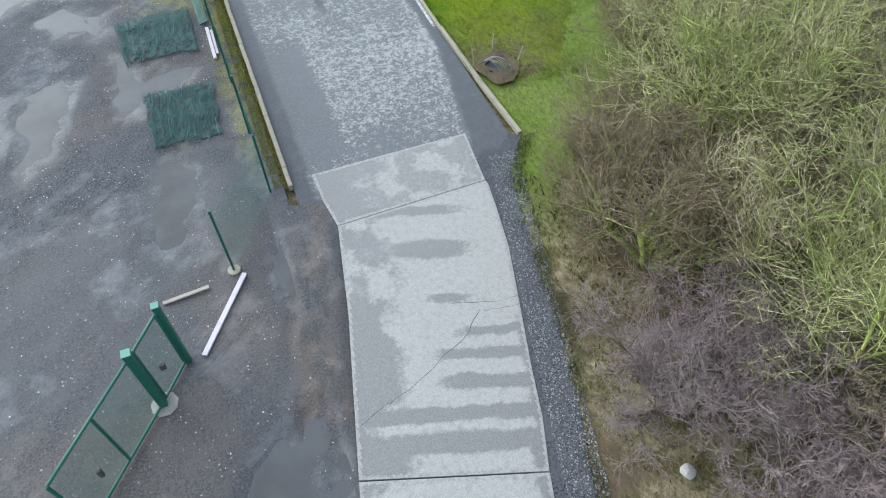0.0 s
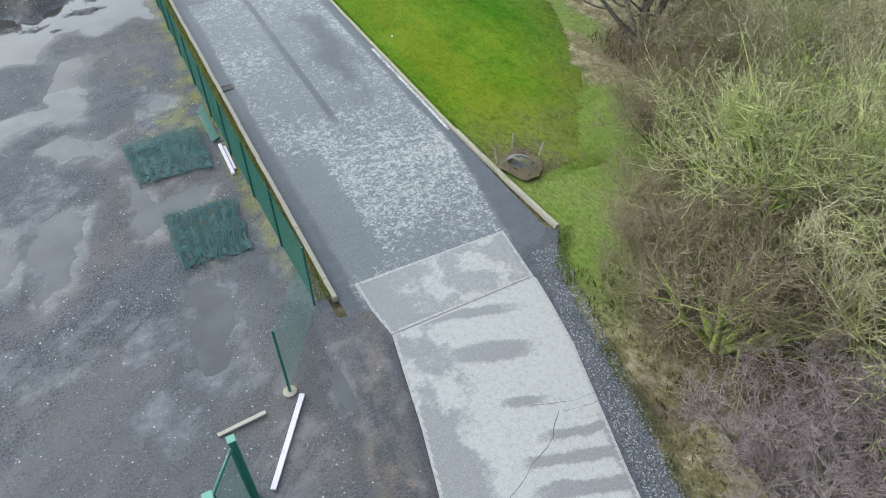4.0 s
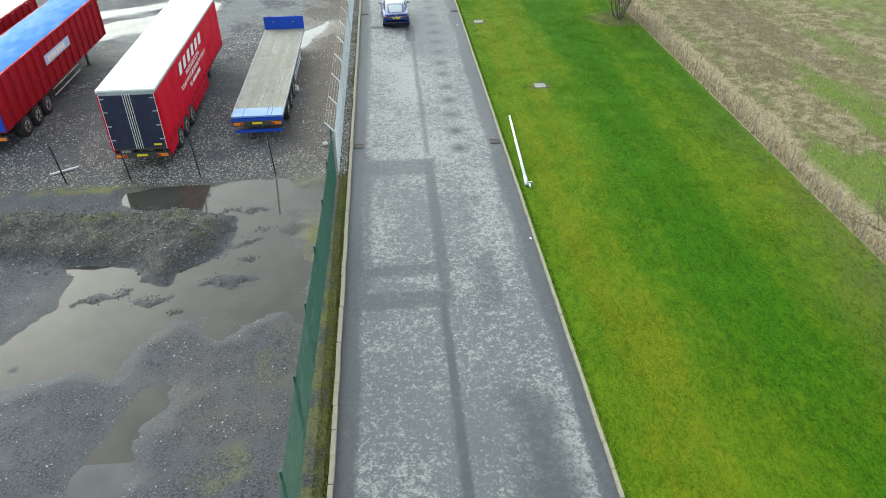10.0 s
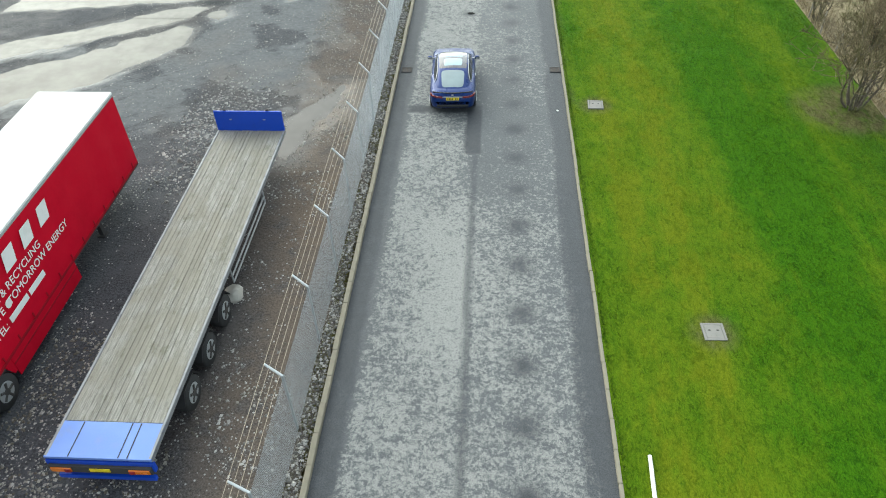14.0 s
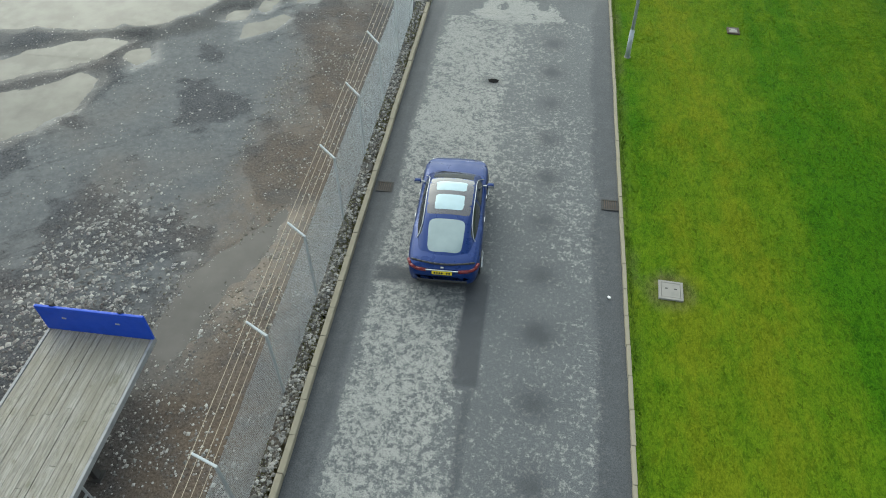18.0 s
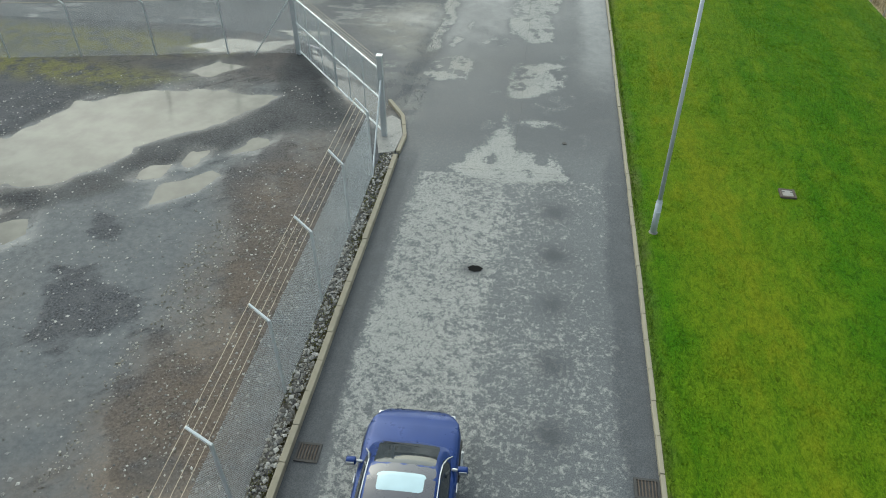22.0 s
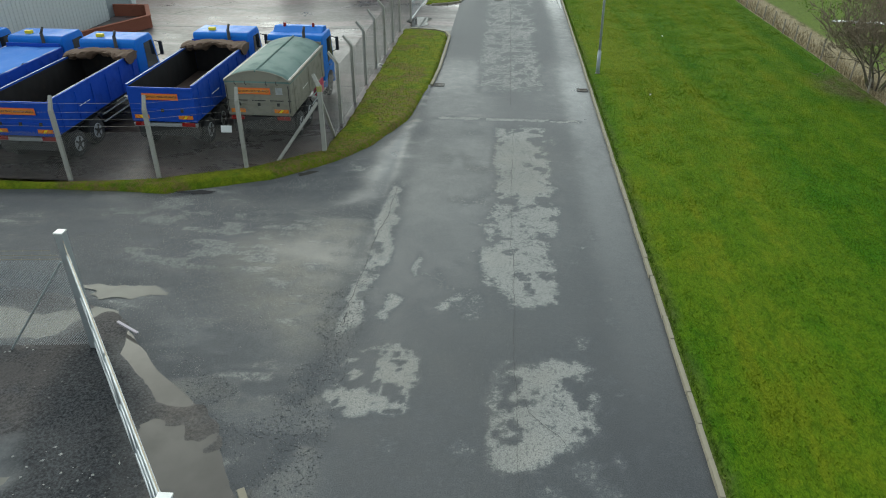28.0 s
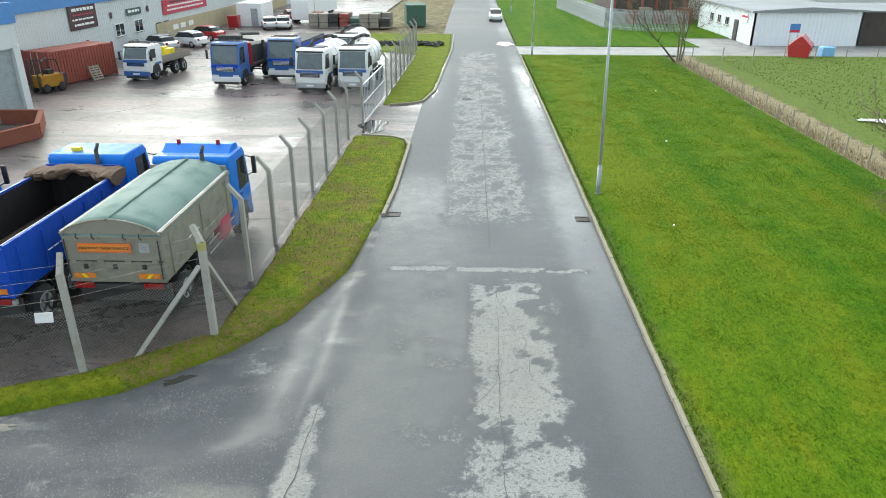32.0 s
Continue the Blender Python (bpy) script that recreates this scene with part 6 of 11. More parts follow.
for x, y, r in ((-0.8, 138.2, 0.34), (1.9, 89.9, 0.08)):
    c = thing("road_cover", "round dark iron cover set in the road", "manhole cover", pose(x, y, 0.0))
    part("lid", disc(bmesh.new(), (0, 0, 0), r * 0.97, r, 0.03, (0, 0, 1), 24), CHASSIS, c)

LAMP_GREY = painted("lamp_column_grey", (0.40, 0.43, 0.47), 0.5, 0.3, dirt=0.3, dirt_colour=(0.2, 0.2, 0.2))


def street_lamp(x, y, lean, head=True, label="tall grey steel street lamp with a white head"):
    t = thing("street_lamp", label, "street lamp", pose(x, y, 0.05, 0, lean, 0), "street lamps along the lawn")
    part("base", tube(bmesh.new(), (0, 0, 0), (0, 0, 1.1), 0.095, 0.09, 12), LAMP_GREY, t, "thicker service base with a door", True)
    part("collar", tube(bmesh.new(), (0, 0, 1.1), (0, 0, 1.2), 0.092, 0.062, 12), LAMP_GREY, t)
    part("column", tube(bmesh.new(), (0, 0, 1.2), (0, 0, 8.0), 0.062, 0.045, 12), LAMP_GREY, t, "tapered grey steel column", True)
    part("door", box(bmesh.new(), 0, -0.09, 0.6, 0.09, 0.02, 0.4, 0.006), LAMP_GREY, t)
    part("footing", disc(bmesh.new(), (0, 0, 0.02), 0.12, 0.13, 0.05, (0, 0, 1), 14), COVER, t)
    if head:
        part("cap", box(bmesh.new(), 0, 0, 8.02, 0.13, 0.11, 0.07, 0.012), LAMP_GREY, t)
        part("arm", tube(bmesh.new(), (0, 0, 7.98), (-1.0, 0, 8.03), 0.026, sides=8), LAMP_GREY, t)
        prof = [(-0.98, 0.06), (-1.06, 0.10), (-1.25, 0.115), (-1.42, 0.105), (-1.54, 0.06), (-1.57, 0.02)]
        bm = bmesh.new()
        rings = []
        for px, r in prof:
            rings.append([bm.verts.new((px, r * 1.25 * math.cos(a), 8.05 + r * 0.75 * math.sin(a))) for a in np.linspace(0, 2 * math.pi, 13)[:-1]])
        for a, b in zip(rings, rings[1:]):
            for k in range(12):
                bm.faces.new((a[k], a[(k + 1) % 12], b[(k + 1) % 12], b[k]))
        bm.faces.new(rings[0][::-1])
        bm.faces.new(rings[-1])
        lamp = part("lantern", bm, WHITE_PAINT, t, "white lantern housing", True)
        part("bowl", disc(bmesh.new(), (-1.28, 0, 7.96), 0.07, 0.105, 0.10, (0, 0, 1), 14), make_glass("lamp_bowl", (0.4, 0.4, 0.38)), lamp)
    return t


street_lamp(4.48, 85.06, -1.0)
street_lamp(4.55, 119.5, -1.2, label="tall grey street lamp with a stained lower column")
street_lamp(4.95, 157.8, 0.0, label="grey steel street lamp far along the lawn")
street_lamp(5.3, 201, 0.0, label="grey steel street lamp near the junction")

fallen = thing("fallen_lamp_column", "white lamp column lying on the grass beside the kerb", "lamp column", pose(4.38, 48.7, 0.14, 0, 0, 0))
part("column", tube(bmesh.new(), (0, 0.75, 0.02), (0.36, 7.6, 0.0), 0.075, 0.05, 12), WHITE_PAINT, fallen, "white painted tapered column", True)
part("base", tube(bmesh.new(), (-0.05, 0.0, 0.02), (0, 0.75, 0.02), 0.10, 0.095, 12), GALV, fallen, "", True)
part("bracket", box(bmesh.new(), 0.12, 0.18, 0.02, 0.22, 0.06, 0.12, 0.01), GALV, fallen)
part("bracket", box(bmesh.new(), 0.06, -0.12, 0.05, 0.08, 0.3, 0.1, 0.01), GALV, fallen)

# ---- fences ----
def wire_panel(a, b, z0, z1, dx, dz, r, diagonal=False):
    """Woven or welded wire between two places on the ground, as thin three-sided wires."""
    bm = bmesh.new()
    ax, ay, bx, by = *a, *b
    length = math.hypot(bx - ax, by - ay)
    h = z1 - z0

    def at(t, z):
        return (ax + (bx - ax) * t / length, ay + (by - ay) * t / length, z)
    if diagonal:
        n = int((length + h) / dx)
        for k in range(1, n):
            s = k * dx
            p, q = (s, z0) if s <= length else (length, z0 + s - length), (s - h, z1) if s >= h else (0, z0 + s)
            tube(bm, at(*p), at(*q), r, sides=3, cap=False)
            tube(bm, at(length - p[0], p[1]), at(length - q[0], q[1]), r, sides=3, cap=False)
    else:
        for k in range(int(h / dz) + 1):
            tube(bm, at(0, z0 + k * dz), at(length, z0 + k * dz), r, sides=3, cap=False)
        for k in range(int(length / dx) + 1):
            tube(bm, at(k * dx, z0), at(k * dx, z1), r, sides=3, cap=False)
    return bm


def cranked_post(parent, x, y, h, reach, rise, size, material, label=""):
    bm = boxed(x, y, h / 2 - 0.1, size, size, h + 0.2, size * 0.12)
    p = part("post", bm, material, parent, label)
    if reach:
        a = bmesh.new()
        tube(a, (x, y, h - 0.02), (x + reach[0], y + reach[1], h + rise), size * 0.62, size * 0.5, 4)
        part("arm", a, GALV_PALE if material is GALV else material, p)
    return p


def strand(parent, pts, r=0.0068, label=""):
    bm = bmesh.new()
    for a, b in zip(pts, pts[1:]):
        tube(bm, a, b, r, sides=3, cap=False)
        if r > 0.004:
            n = max(1, int((Vector(b) - Vector(a)).length / 0.35))
            for k in range(n):
                c = Vector(a).lerp(Vector(b), (k + 0.5) / n)
                tube(bm, c + Vector((0.0, 0.0, -0.022)), c + Vector((0.012, 0.012, 0.022)), 0.004, sides=3, cap=False)
    return part("barbed_wire", bm, WIRE_RUSTY if r > 0.005 else WIRE_DULL, parent, label)


# chain-link boundary of the gravel yard
fence = thing("chain_link_fence", "galvanised chain-link fence with cranked arms and barbed wire beside the road", "fence", kind="structure")
ys = [50.7 + 3.03 * k for k in range(13)]
for y in ys:
    cranked_post(fence, -4.33, y, 2.32, (-0.36, 0), 0.42, 0.06, GALV, "galvanised cranked post")
for a, b in zip(ys, ys[1:]):
    part("mesh_panel", wire_panel((-4.30, a), (-4.30, b), 0.04, 2.30, 0.055, 0.055, 0.0024, True), WIRE, fence, "fine woven wire mesh")
for k in range(4):
    f = (0.12, 0.42, 0.72, 1.0)[k]
    strand(fence, [(-4.33 - 0.36 * f, y, 2.32 + 0.42 * f) for y in ys])
part("brace", tube(bmesh.new(), (-4.30, 86.9, 0.0), (-4.41, 89.35, 2.25), 0.03, sides=8), GALV, fence, "bright diagonal brace")

# the steel gates of the gravel yard, closed, set slantwise
gates = thing("steel_gate", "tall galvanised double gate with mesh and barbed wire closing the yard", "gate")
PN, PF = Vector((-4.44, 89.52, 0)), Vector((-9.62, 96.05, 0))
for p in (PN, PF):
    gp = part("gate_post", boxed(p.x, p.y, 1.5, 0.18, 0.18, 3.1, 0.015), GALV, gates, "square galvanised gate post")
    part("post_cap", boxed(p.x, p.y, 3.065, 0.2, 0.2, 0.03, 0.008), WHITE_PAINT, gp)
gd = (PF - PN).normalized()
for a, b in ((0.16, 4.12), (4.2, 8.16)):
    A, B = PN + gd * a, PN + gd * b
    leaf = part("gate_leaf", tube(bmesh.new(), (A.x, A.y, 0.2), (B.x, B.y, 0.2), 0.034, sides=8), GALV, gates, "tubular gate leaf with three rails")
    for z in (1.45, 2.55):
        part("rail", tube(bmesh.new(), (A.x, A.y, z), (B.x, B.y, z), 0.034, sides=8), GALV, leaf)
    for t in (0.0, 0.33, 0.67, 1.0):
        c = A.lerp(B, t)
        part("upright", tube(bmesh.new(), (c.x, c.y, 0.2), (c.x, c.y, 2.55), 0.028 if t in (0, 1) else 0.018, sides=8), GALV, leaf)
    part("mesh", wire_panel((A.x, A.y), (B.x, B.y), 0.2, 2.55, 0.06, 0.06, 0.0024, True), WIRE, leaf)
    part("latch", tube(bmesh.new(), (B.x, B.y, 1.0), (B.x - gd.x * 0.5, B.y - gd.y * 0.5, 1.15), 0.02), GALV, leaf)
for z in (2.66, 2.78, 2.9):
    strand(gates, [(PN.x, PN.y, z), (PF.x, PF.y, z)])

# the yard fence running west from the gate
wf = thing("chain_link_fence", "galvanised wire fence with leaning cranked posts along the side road", "fence", kind="structure")
wp = [(-9.62, 96.05), (-12.72, 95.72), (-15.72, 95.05), (-18.9, 94.5), (-21.95, 93.98), (-25.0, 93.5), (-28.1, 93.0), (-31.2, 92.5)]
for x, y in wp[1:]:
    cranked_post(wf, x, y, 2.35, (-0.12, -0.3), 0.42, 0.055, GALV, "galvanised cranked post")
for a, b in zip(wp, wp[1:]):
    part("mesh_panel", wire_panel(a, b, 0.04, 2.35, 0.055, 0.055, 0.0024, True), WIRE, wf, "fine woven wire mesh")
for f in (0.15, 0.55, 1.0):
    strand(wf, [(x - 0.12 * f, y - 0.3 * f, 2.35 + 0.42 * f) for x, y in wp])
part("brace", tube(bmesh.new(), (-9.7, 95.9, 2.4), (-11.5, 95.75, 0.0), 0.025, sides=8), GALV, wf)

# green mesh fence beside the road
gf = thing("green_mesh_fence", "dark green welded mesh fence beside the road", "fence", kind="structure")
gy = [16.7 + 3.07 * k for k in range(12)]
gx = [-4.44 - 0.20 * math.sin(math.pi * min(1, k / 9)) for k in range(12)]
for k, y in enumerate(gy):
    part("post", boxed(gx[k], y, 1.2, 0.06, 0.06, 2.6, 0.008), GREEN, gf, "green steel post")
for k in range(11):
    part("mesh_panel", wire_panel((gx[k] + 0.035, gy[k]), (gx[k + 1] + 0.035, gy[k + 1]), 0.05, 2.42, 0.055, 0.10, 0.0058), GREEN, gf, "green welded wire panel")
part("post", boxed(-6.14, 13.96, 1.3, 0.07, 0.07, 2.75, 0.008), GREEN, gf, "lone green post")
part("mesh_panel", wire_panel((-6.14, 13.96), (-4.44, 16.7), 0.05, 2.4, 0.055, 0.10, 0.003), GREEN, gf, "loose green wire panel")
part("footing", disc(bmesh.new(), (-6.14, 13.96, 0.03), 0.16, 0.2, 0.08, (0, 0, 1), 9), KERB, gf)

# thin posts of the old fence between the yards
for x, y, h, lean in ((-7.3, 51.1, 2.25, 3), (-10.8, 51.1, 2.15, 3), (-14.0, 51.1, 2.1, 4), (-16.9, 51.0, 2.1, 5)):
    t = thing("thin_post", "thin black steel fence post without wire", "post", pose(x, y, -0.1, 0, -lean, 0), "old posts between the yards")
    part("shaft", boxed(0, 0, h / 2, 0.055, 0.055, h, 0.006), BLACK, t)
    part("bracket", boxed(0, -0.03, h - 0.12, 0.07, 0.03, 0.05, 0.004), BLACK, t)

# the open green gate by the concrete slabs
gg = thing("green_gate", "open dark green steel gate with a square post and mesh leaf", "gate")
G1, G2, G3 = Vector((-8.66, 10.3, 0)), Vector((-7.88, 11.4, 0)), Vector((-10.55, 7.83, 0))
for g, w in ((G1, 0.2), (G2, 0.17)):
    gp = part("gate_post", boxed(g.x, g.y, 1.3, w, w, 2.7, 0.012, ), GREEN, gg, "square dark green post")
    part("post_cap", boxed(g.x, g.y, 2.67, w + 0.02, w + 0.02, 0.03, 0.006), make_stone("pale_green_cap", (0.10, 0.24, 0.20), (0.12, 0.26, 0.2)), gp)
part("footing", disc(bmesh.new(), (G1.x + 0.02, G1.y, 0.0), 0.30, 0.36, 0.12, (0, 0, 1), 9), COVER, gg, "pale concrete footing")
for A, B, mids in ((G1, G3, (0.0, 0.5, 1.0)), (G1, G2, (0.12, 0.9))):
    leaf = part("gate_leaf", tube(bmesh.new(), (A.x, A.y, 0.12), (B.x, B.y, 0.12), 0.042, sides=8), GREEN, gg, "green tubular leaf")
    part("top_rail", tube(bmesh.new(), (A.x, A.y, 2.45), (B.x, B.y, 2.45), 0.042, sides=8), GREEN, leaf)
    for t in mids:
        c = A.lerp(B, t)
        part("upright", tube(bmesh.new(), (c.x, c.y, 0.12), (c.x, c.y, 2.45), 0.042, sides=8), GREEN, leaf)
    part("mesh", wire_panel((A.x, A.y), (B.x, B.y), 0.12, 2.45, 0.055, 0.055, 0.0022, True), GREEN, leaf)
part("bolt", boxed(-10.0, 8.5, 1.0, 0.1, 0.1, 0.3, 0.02), CHASSIS, gg)
part("lock_box", boxed(-8.3, 10.75, 1.05, 0.14, 0.1, 0.2, 0.015), CHASSIS, gg)


def lying_board(x0, y0, x1, y1, w, t, material, name, label, category="board", z=0.05):
    length, turn = math.hypot(x1 - x0, y1 - y0), math.degrees(math.atan2(y1 - y0, x1 - x0))
    ob = link_mesh(name, boxed(0, 0, 0, length, w, t, 0.012), material)
    ob.matrix_basis = pose((x0 + x1) / 2, (y0 + y1) / 2, z + t / 2, 1, 0, turn)
    return tagged(ob, label, category)


LILAC = painted("bleached_board", (0.46, 0.42, 0.46), 0.8, dirt=0.4, dirt_colour=(0.25, 0.23, 0.25), scale=4)
lying_board(-5.87, 13.68, -7.44, 11.33, 0.15, 0.06, LILAC, "plank", "bleached plank lying on the muddy gravel")
lying_board(-6.94, 13.60, -8.27, 13.5, 0.12, 0.05, WOOD_GREY, "plank", "dark old plank lying by the gate")
lying_board(-4.86, 26.7, -4.88, 24.5, 0.13, 0.08, LILAC, "plank", "pale boards lying along the green fence")
lying_board(-4.72, 26.5, -4.74, 24.8, 0.10, 0.05, LILAC, "plank", "pale boards lying along the green fence")
lying_board(-16.9, 52.6, -18.0, 51.9, 0.16, 0.06, LILAC, "plank", "pale plank lying on the stones")
for k in range(4):
    lying_board(-4.80 - 0.09 * k, 30.1 - 0.2 * k, -4.78 - 0.09 * k, 27.2 - 0.1 * k, 0.08, 0.05, GREEN, "fence_rail", "green fence rails stacked against the fence", "rail", 0.05 + 0.03 * k)
lying_board(-9.5, 96.9, -8.8, 96.5, 0.07, 0.05, LILAC, "plank", "short weathered stick lying by a puddle")


def mat_sheet(corners, label):
    """A rolled-out mesh mat: a slightly wavy sheet with strands lying across it."""
    holder = thing("mesh_mat", label, "mat", group="mesh mats on the gravel")
    c = [Vector((x, y, 0.07)) for x, y in corners]
    bm = bmesh.new()
    n = 34

    def at(u, v):
        p = c[0].lerp(c[1], u).lerp(c[3].lerp(c[2], u), v)
        e = Vector((noise.noise(p * 1.7), noise.noise(p * 1.7 + Vector((9, 3, 1))), 0)) * 0.14
        p = p + e
        p.z = 0.075 + 0.03 * noise.noise(p * 1.3) + 0.01 * math.sin(u * 40)
        return p
    rows = [[bm.verts.new(at(i / n, j / n)) for j in range(n + 1)] for i in range(n + 1)]
    for i in range(n):
        for j in range(n):
            if random.random() > 0.32:
                bm.faces.new((rows[i][j], rows[i + 1][j], rows[i + 1][j + 1], rows[i][j + 1]))
    part("backing", bm, GREEN_MAT, holder, "dark green woven backing")
    st = bmesh.new()
    for k in range(46):
        u = (k + 0.5) / 46 + random.uniform(-0.008, 0.008)
        over = random.uniform(-0.06, 0.08)
        pts = [at(u, v) + Vector((0, 0, 0.02 + 0.012 * math.sin(7 * v + k))) for v in np.linspace(-0.02 - max(0, over), 1.02 + over, 9)]
        for a, b in zip(pts, pts[1:]):
            tube(st, a, b, 0.011, sides=4, cap=False)
    part("weave", st, GREEN_MAT, holder, "raised green strands")
    return holder


mat_sheet([(-8.42, 28.46), (-5.37, 28.6), (-5.43, 25.49), (-8.24, 25.67)], "dark green ribbed mesh mat spread on the gravel")
mat_sheet([(-7.81, 23.38), (-5.25, 23.06), (-5.44, 20.11), (-7.78, 20.34)], "dark green ribbed mesh mat lying on wet gravel")


# concrete-post fence of the lorry yard
cf = thing("concrete_post_fence", "chain-link fence on weathered cranked concrete posts round the lorry yard", "fence", kind="structure")
south = [(-34.0, 105.2), (-30.9, 105.15), (-27.8, 105.05), (-24.7, 104.95), (-21.45, 104.85), (-18.3, 104.8), (-15.25, 104.86), (-12.18, 105.18), (-9.42, 106.32), (-6.95, 108.06)]
east = [(-6.95, 108.06)] + [(-7.0 + 0.035 * k, 111.3 + 2.75 * k) for k in range(7)] + [(-6.45, 130.6)]
for x, y in south[:-1]:
    cranked_post(cf, x, y, 2.55, (-0.04, 0.24), 0.40, 0.13, CONC_POST, "weathered concrete post")
for x, y in east[1:]:
    cranked_post(cf, x, y, 2.55, (-0.34, 0.0), 0.42, 0.13, CONC_POST, "weathered concrete post")
cranked_post(cf, *south[-1], 2.6, (-0.24, 0.2), 0.36, 0.16, CONC_POST, "mossy concrete corner post")
for a, b in ((( -7.05, 108.0, 2.0), (-8.49, 107.0, 0.0)), ((-6.95, 108.2, 2.0), (-6.95, 109.75, 0.0))):
    part("strut", tube(bmesh.new(), a, b, 0.075, sides=4), CONC_POST, cf, "slanting concrete strut")
for line in (south, east):
    for a, b in zip(line, line[1:]):
        part("mesh_panel", wire_panel(a, b, 0.03, 1.75 if line is south else 2.4, 0.075, 0.075, 0.0030, True), WIRE_DULL, cf, "fine woven wire mesh")
    for z in (1.95, 2.2, 2.45, 2.75):
        strand(cf, [(x, y, z) for x, y in line], 0.004)

part("notice", boxed(0, 0, 0, 0.36, 0.012, 0.25, 0.003, pose(-9.84, 106.07, 1.60, 0, 6, 21)), WHITE_PAINT, cf, "blank white notice tied to the mesh")
LICHEN = painted("yellow_lichen", (0.36, 0.33, 0.12), 0.9, dirt=0.6, dirt_colour=(0.22, 0.20, 0.08), scale=8)
part("lichen", boxed(-6.95, 108.06, 2.50, 0.164, 0.164, 0.20, 0.006), LICHEN, cf, "yellow lichen on the post head")

# the lorry yard's own gate and the fence past it
lg = thing("mesh_gate", "galvanised sliding mesh gate standing half open at the lorry yard", "gate")
for z in (0.15, 1.2, 2.2):
    part("rail", tube(bmesh.new(), (-6.42, 130.8, z), (-6.12, 138.2, z), 0.035, sides=8), GALV, lg)
for k in range(17):
    t = k / 16
    part("bar", tube(bmesh.new(), (-6.42 + 0.3 * t, 130.8 + 7.4 * t, 0.15), (-6.42 + 0.3 * t, 130.8 + 7.4 * t, 2.2), 0.02, sides=6), GALV, lg)
ff = thing("concrete_post_fence", "chain-link fence on cranked concrete posts behind the far verge", "fence", kind="structure")
fl = [(-6.1 + 0.05 * k, 139.0 + 2.7 * k) for k in range(9)]
for x, y in fl:
    cranked_post(ff, x, y, 2.55, (-0.34, 0.0), 0.42, 0.12, CONC_POST)
for a, b in zip(fl, fl[1:]):
    part("mesh_panel", wire_panel(a, b, 0.03, 2.4, 0.09, 0.09, 0.0026, True), WIRE_DULL, ff)

# wire fence along the field: thin timber posts
tf = thing("field_fence", "old timber post and wire fence along the rough field", "fence", kind="structure")
fy = [37.5 + 1.95 * k for k in range(61)]
for y in fy:
    ob = part("post", tube(bmesh.new(), (0, 0, -0.2), (random.uniform(-0.06, 0.06), random.uniform(-0.06, 0.06), random.uniform(0.95, 1.2)), 0.045, 0.035, 6), WOOD_GREY, tf)
    ob.matrix_basis = pose(16.95 + random.uniform(-0.06, 0.06), y, 0)
for z in (0.35, 0.65, 0.95):
    strand(tf, [(16.95, y, z) for y in fy[::6]], 0.0035)
for k in range(9):
    ob = part("post", tube(bmesh.new(), (0, 0, -0.2), (0, 0, 1.2), 0.045, 0.04, 6), WOOD_GREY, tf)
    ob.matrix_basis = pose(18.5 + 2.6 * k, 155.2, 0)


# ---- trees and scrub ----
def soup(name, verts, faces, material, parent=None, smooth=False):
    me = bpy.data.meshes.new(name)
    me.from_pydata(verts, [], faces)
    me.materials.append(material)
    if smooth:
        me.polygons.foreach_set("use_smooth", [True] * len(me.polygons))
    ob = new(name, me)
    if parent:
        ob.parent = parent
    return ob


def limb(verts, faces, pts, radii, sides):
    """One bent, tapering branch through pts."""
    rings = []
    for i, (p, r) in enumerate(zip(pts, radii)):
        d = (pts[min(i + 1, len(pts) - 1)] - pts[max(i - 1, 0)]).normalized()
        u = d.orthogonal().normalized()
        w = d.cross(u)
        k0 = len(verts)
        for k in range(sides):
            a = 2 * math.pi * k / sides
            verts.append(p + (u * math.cos(a) + w * math.sin(a)) * r)
        rings.append(k0)
    for a, b in zip(rings, rings[1:]):
        for k in range(sides):
            faces.append((a + k, a + (k + 1) % sides, b + (k + 1) % sides, b + k))


